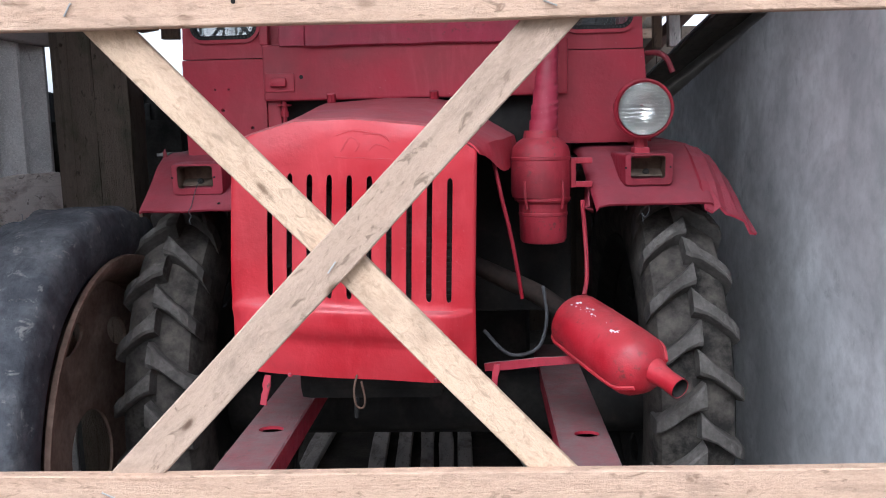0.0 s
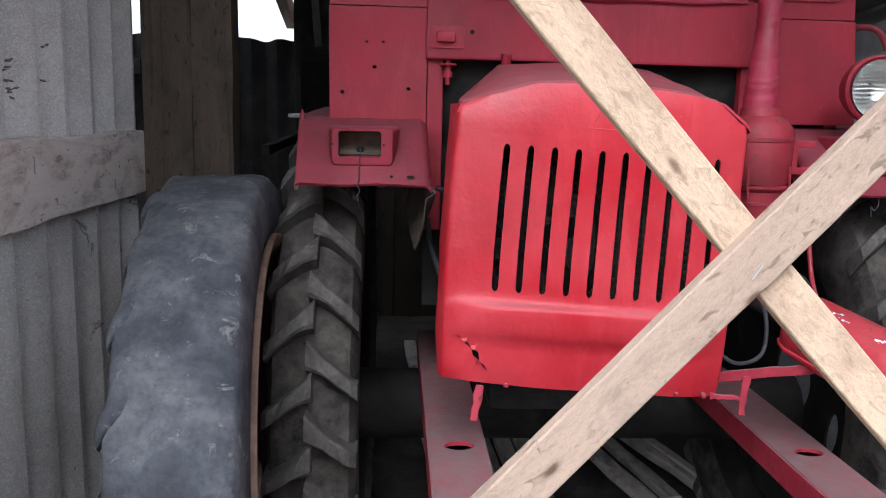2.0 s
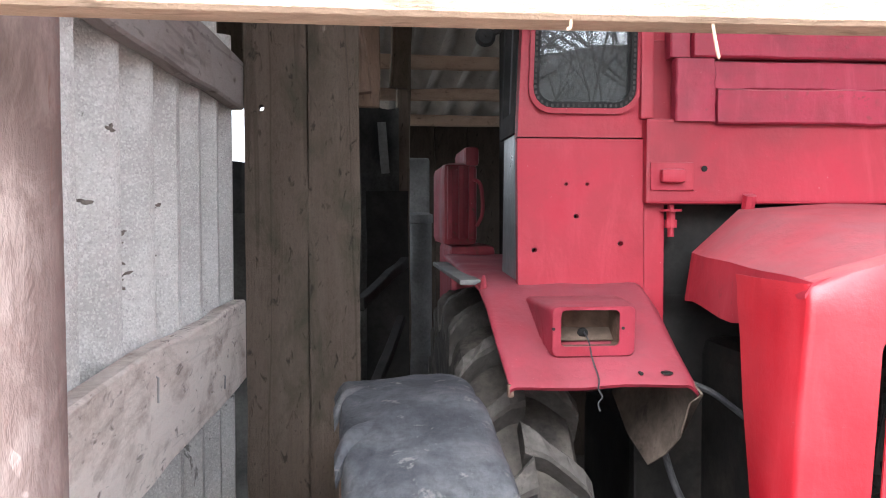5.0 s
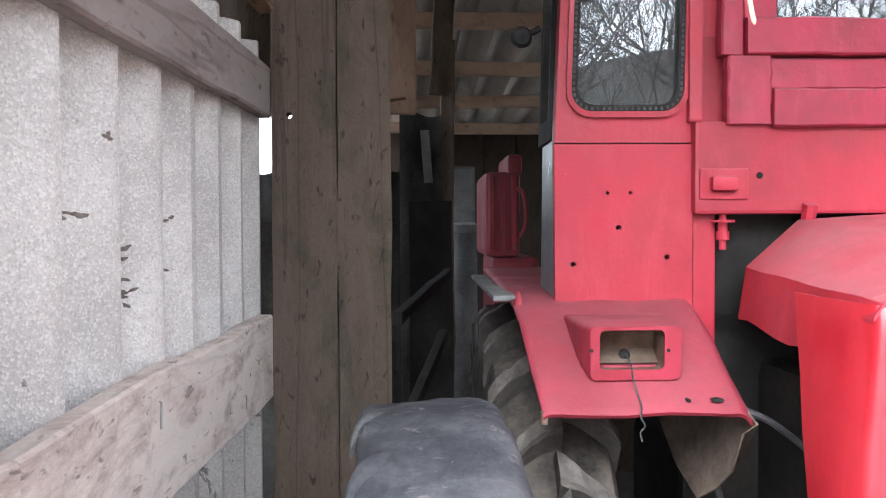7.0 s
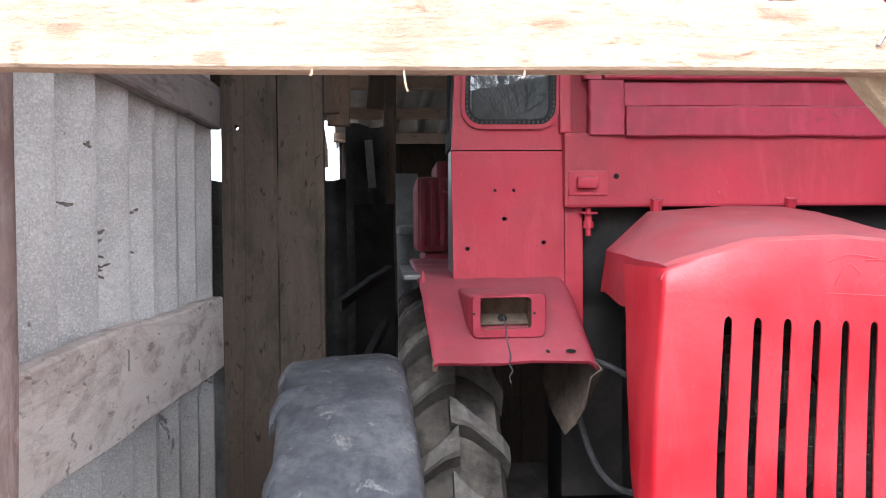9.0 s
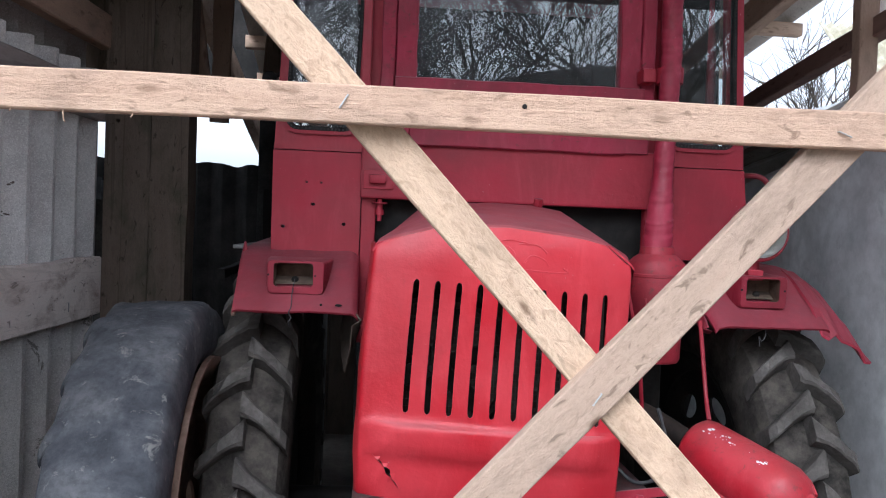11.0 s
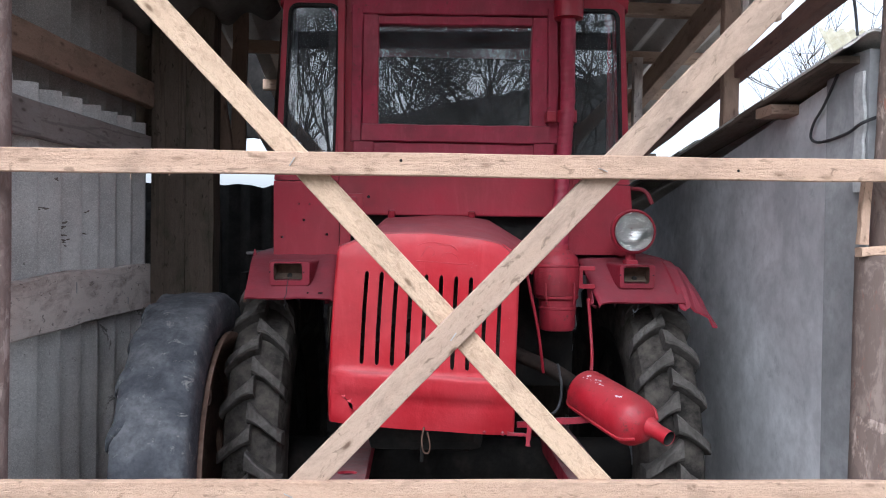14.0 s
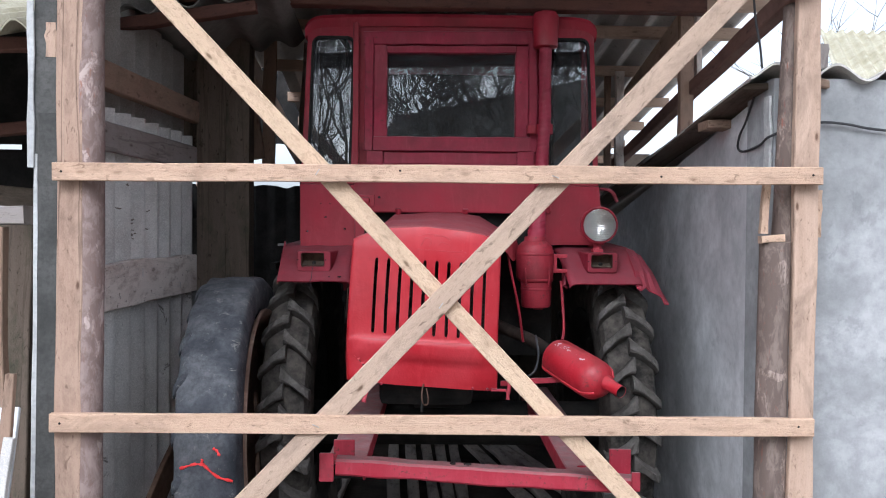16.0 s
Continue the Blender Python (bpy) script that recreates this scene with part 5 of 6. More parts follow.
def cab():
    c = new("cab")
    c.empty_display_size = 0.1
    c.parent = TRACTOR
    c.location = (0, -0.02, 0)
    tagged(c, "dull red sheet-metal cab with glazed front")
    back = (0, 1, 0)

    def flat(y):
        return lambda u, v: Vector((u, y, v))

    def lean(x, z):
        # the cab narrows a little upward
        return x * (1 - 0.06 * max(0.0, z - 1.72))
    for s in (-1, 1):
        def outline(pts):
            return [(lean(s * x, z), z) for x, z in pts]
        # corner posts with the narrow window
        bm = fresh()
        hole = [(lean(s * (x), z), z) for x, z in rounded(0.420, 0.602, 1.778, 2.342, 0.035)]
        plate(bm, outline([(0.398, 1.725), (0.628, 1.725), (0.624, 2.375), (0.612, 2.405), (0.398, 2.405)]), [hole], flat(0.0), 0.03, back)
        part("corner_panel", bm, M_RED_CAB, c)
        bm = fresh()
        rim_in = [(lean(s * x, z), z) for x, z in rounded(0.4175, 0.6045, 1.7755, 2.3445, 0.036)]
        rim_out = [(lean(s * x, z), z) for x, z in rounded(0.4095, 0.6125, 1.766, 2.354, 0.044)]
        plate(bm, rim_out, [rim_in], flat(-0.008), 0.012, back)
        part("window_bezel", bm, M_RED_CAB, c)
        # rubber seal and pane
        bm = fresh()
        inner = [(lean(s * x, z), z) for x, z in rounded(0.4280, 0.5940, 1.7865, 2.3335, 0.028)]
        outer = [(lean(s * x, z), z) for x, z in rounded(0.416, 0.606, 1.774, 2.346, 0.036)]
        plate(bm, outer, [inner], flat(-0.005), 0.02, back)
        part("window_seal", bm, M_SEAL, c)
        # ribbed cord pressed into the rubber
        bm = fresh()
        mid_line = [(lean(s * x, z), z) for x, z in rounded(0.4215, 0.6005, 1.7805, 2.3395, 0.032)]
        for k, (u0, v0) in enumerate(mid_line):
            u1, v1 = mid_line[(k + 1) % len(mid_line)]
            n = max(1, int(math.hypot(u1 - u0, v1 - v0) / 0.0095))
            for m_ in range(n):
                u, v = u0 + (u1 - u0) * m_ / n, v0 + (v1 - v0) * m_ / n
                box(bm, u - 0.0020, u + 0.0020, -0.0064, -0.004, v - 0.0028, v + 0.0028)
        tagged(part("seal_cord", bm, M_CORD, c), "ribbed cord in the window rubber", kind="stuff")
        bm = fresh()
        plate(bm, [(lean(s * x, z), z) for x, z in rounded(0.424, 0.598, 1.783, 2.338, 0.03)], [], flat(0.008), 0.004, back)
        pane = part("pane", bm, M_GLASS, c)
        pane.visible_shadow = False
        # lower panel with drilled holes
        bm = fresh()
        holes = []
        if s < 0:
            for hx, hz, r in ((-0.598, 1.525, 0.0045), (-0.5225, 1.585, 0.0045), (-0.442, 1.536, 0.0045), (-0.541, 1.642, 0.003), (-0.503, 1.642, 0.003)):
                holes.append([(hx + r * 1.2 * math.cos(q), hz + r * math.sin(q)) for q in (2 * math.pi * k / 8 for k in range(8))])
        plate(bm, [(s * 0.400, 1.455 if s < 0 else 1.475), (s * (0.627 if s < 0 else 0.652), 1.452 if s < 0 else 1.475), (s * 0.629, 1.722), (s * 0.400, 1.722)], holes, flat(-0.004), 0.02, back)
        part("lower_panel", bm, M_RED_CAB, c)
        bm = fresh()
        box(bm, min(s * 0.398, s * 0.36), max(s * 0.398, s * 0.36), 0.0, 0.03, 1.2, 1.62, 0.003)
        part("upright", bm, M_RED_CAB, c)
        # side wall: sill, glass, rear post
        bm = fresh()

        def side_at(u, v):
            return Vector((lean(s * 0.624, v), u, v))
        plate(bm, [(0.03, 1.44), (0.19, 1.44), (0.19, 2.40), (0.03, 2.40)], [[(0.065, 1.76), (0.17, 1.76), (0.17, 2.33), (0.065, 2.33)]], side_at, 0.03, (-s, 0, 0))
        part("side_panel", bm, M_SILL if s < 0 else M_RED_CAB, c)
        bm = fresh()
        plate(bm, [(0.034, 1.735), (0.188, 1.735), (0.188, 2.36), (0.034, 2.36)], [[(0.075, 1.775), (0.165, 1.775), (0.165, 2.325), (0.075, 2.325)]], lambda u, v: side_at(u, v) + Vector((s * 0.005, 0, 0)), 0.012, (-s, 0, 0))
        part("side_seal", bm, M_SEAL, c, "black rubber round the side glass")
        # inner sides, black to stand in for the shade inside the cab
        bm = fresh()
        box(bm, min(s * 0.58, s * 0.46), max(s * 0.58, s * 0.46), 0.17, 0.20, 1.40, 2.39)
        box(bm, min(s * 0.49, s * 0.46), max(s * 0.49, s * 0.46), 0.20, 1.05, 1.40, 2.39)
        part("inner_side", bm, M_SHADE_BLACK, c)
        bm = fresh()
        plate(bm, [(0.062, 1.75), (0.175, 1.75), (0.175, 2.34), (0.062, 2.34)], [], lambda u, v: Vector((lean(s * 0.610, v), u, v)), 0.004, (-s, 0, 0))
        pane = part("pane", bm, M_GLASS, c)
        pane.visible_shadow = False
    # cross panel under the windscreen
    bm = fresh()
    box(bm, -0.402, 0.425, -0.022, 0.02, 1.606, 1.757, 0.006)
    part("cowl_panel", bm, M_RED_CAB, c, "red cowl panel above the hood")
    # boarding between cowl and windscreen
    for z0, z1, y, x0, x1 in ((1.748, 1.809, -0.024, -0.278, 0.290), (1.8095, 1.8605, -0.010, -0.278, 0.290)):
        bm = fresh()
        plank(bm, (x0, y, (z0 + z1) / 2), (x1, y, (z0 + z1) / 2), z1 - z0, 0.024, (0, 0, 1), 14, 0.002, 0.003, z0)
        part("board", bm, M_RED_WOOD, c)
    for s in (-1, 1):
        bm = fresh()
        plank(bm, (s * 0.3155, -0.018, 1.752), (s * 0.3155, -0.018, 1.862), 0.073, 0.026, (1, 0, 0), 8, 0.002, 0.003, s)
        part("board", bm, M_RED_WOOD, c)
    bm = fresh()
    box(bm, -0.385, 0.385, 0.012, 0.03, 1.757, 1.90)
    part("backing_panel", bm, M_RED_CAB, c)
    # wooden windscreen frame
    for a, b, w, y in (((-0.365, 2.335), (0.365, 2.34), 0.055, -0.008), ((-0.322, 1.893), (0.334, 1.893), 0.060, -0.022), ((-0.342, 1.864), (-0.340, 2.335), 0.036, -0.012), ((0.348, 1.864), (0.342, 2.335), 0.036, -0.012),
                       ((-0.2945, 1.923), (-0.294, 2.305), 0.056, -0.002), ((0.300, 1.923), (0.299, 2.305), 0.056, -0.002), ((-0.266, 2.288), (0.271, 2.292), 0.030, -0.001)):
        bm = fresh()
        plank(bm, (a[0], y, a[1]), (b[0], y, b[1]), w, 0.03, (0, 0, 1) if a[1] == b[1] or abs(a[1] - b[1]) < 0.02 else (1, 0, 0), 12, 0.002, 0.003, a[0] * 7 + w)
        part("windscreen_frame", bm, M_RED_WOOD, c)
    bm = fresh()
    box(bm, -0.275, 0.282, 0.004, 0.008, 1.915, 2.28)
    pane = part("pane", bm, M_SCREEN, c)
    pane.visible_shadow = False
    for s in (-1, 1):
        bm = fresh()
        box(bm, s * 0.397 - 0.012, s * 0.397 + 0.012, -0.014, 0.03, 1.757, 2.40, 0.004)
        part("centre_post", bm, M_RED_CAB, c)
    for x0, x1, z0, z1 in ((-0.386, -0.268, 1.90, 2.40), (0.270, 0.386, 1.90, 2.40), (-0.268, 0.270, 2.275, 2.40)):
        bm = fresh()
        box(bm, x0, x1, 0.010, 0.022, z0, z1)
        part("backing_panel", bm, M_RED_CAB, c)
    # roof, a little arched
    bm = fresh()
    rings = []
    for k in range(33):
        t = math.sin(math.pi * (k / 32 - 0.5))
        x = 0.611 * t
        z = 2.434 - 0.010 * t * t - 0.045 * abs(t) ** 26
        rings.append([(x, -0.006, z - 0.030), (x, -0.014, z - 0.010), (x, -0.008, z + 0.004), (x, 0.02, z + 0.012), (x, 1.10, z + 0.012), (x, 1.12, z - 0.01), (x, 1.12, z - 0.045), (x, 0.0, z - 0.045)])
    loft(bm, rings)
    part("roof", bm, M_RED_CAB, c, "red cab roof with rounded edge", smooth=True)
    # back wall and floor, black in place of the inside's shade, seat back
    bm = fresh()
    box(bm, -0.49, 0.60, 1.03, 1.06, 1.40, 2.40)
    part("rear_panel", bm, M_SHADE_BLACK, c)
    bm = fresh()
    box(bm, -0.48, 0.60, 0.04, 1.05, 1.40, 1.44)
    part("cab_floor", bm, M_SHADE_BLACK, c)
    bm = fresh()
    plank(bm, (0.47, 0.30, 1.6), (0.50, 0.34, 2.02), 0.12, 0.05, (1, 0, 0), 8, 0.006, 0.012, 4.4)
    part("seat_back", bm, M_RED, c, "red padded seat edge inside the cab")
    # bolts and tag on the cowl
    bm = fresh()
    box(bm, -0.395, -0.315, -0.026, -0.020, 1.630, 1.680, 0.002)
    part("cover_plate", bm, M_RED_CAB, c)
    bm = fresh()
    box(bm, -0.380, -0.335, -0.042, -0.022, 1.643, 1.668, 0.008)
    part("catch", bm, M_RED_CAB, c, "rounded red catch", smooth=True)
    bm = fresh()
    lathe(bm, [(1.606, 0.006), (1.597, 0.006), (1.597, 0.020), (1.593, 0.020), (1.593, 0.008), (1.578, 0.008), (1.578, 0.011), (1.564, 0.011), (1.564, 0.006), (1.548, 0.006)], (-0.350, -0.005, 0), "Z", 10, True)
    part("bolt", bm, M_RED_CAB, c)
    # a black disc drawn for the dark of the hole
    bm = fresh()
    lathe(bm, [(-0.0235, 0.0055), (-0.019, 0.0055)], (-0.296, 0, 1.669), "Y", 10, True)
    part("bolt_hole", bm, M_SHADE_BLACK, c)
    bm = fresh()
    lathe(bm, [(-0.008, 0.002), (-0.007, 0.014), (0.0, 0.020), (0.004, 0.018), (0.006, 0.002)], (-0.665, 0.14, 1.93), "Y", 18)
    tube(bm, [(-0.665, 0.146, 1.93), (-0.63, 0.16, 1.95)], 0.006, 6)
    part("mirror", bm, M_SEAL, c, "small round black mirror", smooth=True)
    bm = fresh()
    tube(bm, curve_points([(0.640, 0.02, 1.712), (0.668, -0.01, 1.708), (0.688, -0.02, 1.690), (0.702, -0.025, 1.656)], 5), 0.0075, 8)
    part("arm", bm, M_RED_DARK, c, "short bent red arm on the cab's corner", smooth=True)
    for x in (-0.215, 0.065):
        bm = fresh()
        tube(bm, [(x, -0.02, 1.592), (x, -0.03, 1.622)], 0.012, 8)
        part("stud", bm, M_RED_CAB, c)


cab()


def fender(s):
    f = new("fender")
    f.empty_display_size = 0.1
    f.parent = TRACTOR
    tagged(f, "dusty red mudguard with an empty lamp pocket")
    if s < 0:
        xa, xb, top, low = -0.700, -0.391, 1.470, 1.329
    else:
        xa, xb, top, low = 0.448, 0.760, 1.468, 1.325
    prof = [(0.62, top + 0.02), (0.30, top + 0.012), (0.02, top), (-0.03, top - 0.006), (-0.09, top - 0.032), (-0.17, top - 0.085), (-0.245, low + 0.012), (-0.256, low)]
    rings = []
    for u in (0.0, 0.012, 0.03, 0.1, 0.2, 0.3, 0.4, 0.5, 0.6, 0.7, 0.8, 0.9, 0.94, 0.965, 0.985, 0.996, 1.0):
        line = []
        inner_u = u if s < 0 else 1 - u
        curl = 0.016 * max(0.0, (inner_u - 0.93) / 0.07) ** 2.2 + 0.005 * max(0.0, (0.03 - inner_u) / 0.03) ** 2
        for k, (y, z) in enumerate(prof):
            t = max(0.0, -y) / 0.256
            x0 = xa + (0.019 * t if s < 0 else 0.025 * t)
            x1 = xb - (0.008 * (1 - t) if s < 0 else 0.0)
            line.append(Vector((x0 + (x1 - x0) * u, y, z - curl + 0.003 * noise.noise((u * 5, y * 6, s)))))
        rings.append(line + [p + Vector((0, 0.004, -0.005)) for p in reversed(line)])
    bm = loft(fresh(), rings)
    part("mudguard", bm, M_FENDER, f, smooth=True)
    # lamp pocket: a raised frame with a hole and a box behind it
    xc = -0.551 if s < 0 else 0.607
    zc = 1.410 if s < 0 else 1.412
    yc = -0.206

    def face(u, v):
        return Vector((xc + u, yc - 0.006 - 0.06 * v, zc + v))
    wide = 0.074 if s < 0 else 0.060
    hole = (-0.043, 0.050 if s < 0 else 0.043, -0.028, 0.029, 0.008, 4)
    rim = rounded(-0.056, wide, -0.043, 0.034, 0.010, 4)
    bm = fresh()
    plate(bm, rim, [rounded(*hole)], face, 0.004, (0, 1, 0))
    part("lamp_frame", bm, M_FENDER, f)
    # pressed housing: a rounded shoulder, then flanks that run back into the sheet
    bm = fresh()
    rows = []
    for k, (grow, deep) in enumerate(((0.0, 0.0008), (0.0022, 0.003), (0.0036, 0.008), (0.007, 0.022), (0.011, 0.045), (0.014, 0.085), (0.018, 0.135))):
        ring = []
        for u, v in rim:
            up = (v + 0.043) / 0.077
            p = face(u, v)
            back = deep if up > 0.5 else min(deep, 0.03)
            side = 1 if u > 0.01 else -1
            ring.append(Vector((p.x + side * grow * (0.35 + 0.65 * up), p.y + back, p.z + (grow * 0.25 if up > 0.5 else -grow * 0.8))))
        rows.append(ring)
    loft(bm, rows, cap=False)
    part("lamp_hood", bm, M_FENDER, f, smooth=True)
    bm = fresh()
    a = [face(u, v) + Vector((0, 0.004, 0)) for u, v in rounded(*hole)]
    b = [p + Vector((0, 0.055, -0.004)) for p in a]
    loft(bm, [a, b], cap=False)
    bm.faces.new(list(reversed([v for v in bm.verts][len(a):])))
    part("lamp_pocket", bm, M_RUST, f, "rusty inside of the empty lamp pocket")
    bm = fresh()
    plank(bm, (xc - 0.043, -0.142, zc + 0.0), (xc + hole[1], -0.142, zc + 0.0), 0.085, 0.003, (0, 0.83, 0.56), 4, 0.001, 0.001, 3.0)
    part("lamp_seat", bm, M_PLATE, f, "rusty slanting seat of the missing lamp")
    bm = fresh()
    lathe(bm, [(-0.004, 0.002), (-0.003, 0.008), (0.003, 0.009)], (xc + 0.003, -0.168, zc - 0.013), "Y", 10, True)
    part("lamp_bolt", bm, M_IRON, f)
    bm = fresh()
    if s > 0:
        tube(bm, curve_points([(xc - 0.004, -0.235, low + 0.004), (xc - 0.002, -0.240, low - 0.020), (xc - 0.014, -0.245, low - 0.034), (xc - 0.020, -0.242, low - 0.024), (xc - 0.016, -0.240, low - 0.048)], 5), 0.0013, 5)
    else:
        tube(bm, curve_points([(xc + 0.004, -0.168, zc - 0.010), (xc + 0.004, -0.200, zc - 0.022), (xc + 0.003, -0.224, zc - 0.045), (xc + 0.005, -0.254, low + 0.010), (xc + 0.001, -0.266, low - 0.002), (xc + 0.007, -0.266, low - 0.014), (xc + 0.001, -0.265, low - 0.024), (xc + 0.004, -0.264, low - 0.036)], 5), 0.0014, 5)
    part("loose_wire", bm, M_CABLE, f, "loose end of lamp wire")
    # inner apron beside the engine
    bm = fresh()
    drop = 1.0 if s < 0 else 0.35
    xi = -0.392 if s < 0 else 0.452
    rings = []
    for y, z0, z1, dx in ((-0.252, low - 0.03, low - 0.004, 0), (-0.225, low - 0.09, low + 0.012, 0.004), (-0.18, 1.20, 1.352, 0.010), (-0.12, 1.165, 1.388, 0.018), (-0.05, 1.20, 1.425, 0.030), (0.02, 1.26, 1.44, 0.038)):
        xq = xi + dx * s
        z0 = z1 + (z0 - z1) * drop
        rings.append([(xq, y, z1), (xq - 0.010 * s, y, (z0 + z1) / 2), (xq + 0.010 * s, y, z0), (xq + 0.013 * s, y, z0), (xq - 0.006 * s, y, (z0 + z1) / 2), (xq + 0.004 * s, y, z1)])
    loft(bm, rings)
    part("inner_apron", bm, M_APRON if s < 0 else M_FENDER, f, "rusty inner side of the mudguard", smooth=True)
    for du in (-0.055, 0.055):
        bm = fresh()
        q_ = face(du, 0.0)
        lathe(bm, [(-0.002, 0.0026), (0.003, 0.0026)], (q_.x, q_.y, q_.z), "Y", 8, True)
        part("screw", bm, M_IRON, f)
    if s < 0:
        # black insets stand for the shade in the two slots
        for hx, w_ in ((-0.478, 0.003), (-0.437, 0.0085)):
            bm = fresh()
            ring = [(hx + w_ * math.cos(q), -0.243 + 0.0 * q, low + 0.016 + 0.0026 * math.sin(q)) for q in (2 * math.pi * k / 12 for k in range(12))]
            loft(bm, [[(x, y - 0.006, z) for x, y, z in ring], [(x, y + 0.004, z) for x, y, z in ring]])
            part("slot", bm, M_SHADE_BLACK, f, "dark slot shown by a black inset")
        bm = fresh()
        box(bm, -0.684, -0.674, -0.252, -0.240, low - 0.016, low + 0.004, 0.003)
        part("rusty_lug", bm, M_RUST, f)
        bm = fresh()
        box(bm, -0.728, -0.690, 0.0, 0.62, 1.462, 1.472, 0.003)
        part("side_flange", bm, M_PIPE_CEMENT, f)
        bm = fresh()
        lathe(bm, [(-0.005, 0.007), (0.009, 0.005), (0.02, 0.002)], (-0.690, -0.035, 1.462), "Z", 8, True)
        part("bolt", bm, M_FENDER, f)
    else:
        # bent outer flap
        bm = fresh()
        rings = []
        top_line, tip_line = ((0.30, 1.480), (-0.03, 1.463), (-0.10, 1.438), (-0.20, 1.378), (-0.262, 1.312)), ((0.30, 1.340), (-0.05, 1.318), (-0.12, 1.300), (-0.20, 1.276), (-0.268, 1.243))
        for k in range(9):
            w = k / 8
            x = 0.740 + 0.122 * w ** 0.92
            flute = 0.006 * math.cos(k * math.pi) * (0.3 + 0.7 * w) if 0 < k < 8 else 0
            line = [(y0 + (y1 - y0) * w, z0 + (z1 - z0) * (0.20 * w + 0.80 * w ** 2.6) + flute - (0.006 * math.sin(k * 2.1) if i_ == 4 else 0)) for i_, ((y0, z0), (y1, z1)) in enumerate(zip(top_line, tip_line))]
            rings.append([(x, y, z) for y, z in line] + [(x - 0.004, y + 0.002, z - 0.005) for y, z in reversed(line)])
        loft(bm, rings)
        part("outer_flap", bm, M_FENDER, f, "bent-down outer flap")


fender(-1)
fender(1)


def headlamp():
    h = new("headlamp")
    h.empty_display_size = 0.1
    h.parent = TRACTOR
    tagged(h, "round headlamp in a red shell on a stalk")
    o = (0.596, -0.20, 1.557)
    bm = fresh()
    lathe(bm, [(-0.006, 0.064), (-0.010, 0.070), (-0.004, 0.075), (0.02, 0.073), (0.05, 0.060), (0.08, 0.034), (0.092, 0.002)], o, "Y", 36)
    part("shell", bm, M_RED_CAB, h, smooth=True)
    bm = fresh()
    lathe(bm, [(-0.012, 0.064), (0.010, 0.060), (0.03, 0.045), (0.045, 0.02), (0.047, 0.004)], (o[0], o[1] - 0.001, o[2]), "Y", 32)
    part("reflector", bm, M_MIRROR, h, "silvered reflector", smooth=True)
    bm = fresh()
    lathe(bm, [(-0.014, 0.065), (-0.019, 0.058), (-0.026, 0.035), (-0.029, 0.012), (-0.029, 0.001)], o, "Y", 32)
    part("lens", bm, M_LENS, h, "ribbed lamp glass", smooth=True)
    bm = fresh()
    tube(bm, [(o[0], o[1] + 0.03, 1.49), (o[0], o[1] + 0.035, 1.44)], [0.016, 0.02], 10)
    box(bm, o[0] - 0.02, o[0] + 0.02, o[1] + 0.01, o[1] + 0.06, 1.435, 1.462, 0.003)
    part("stalk", bm, M_RED_CAB, h)


headlamp()


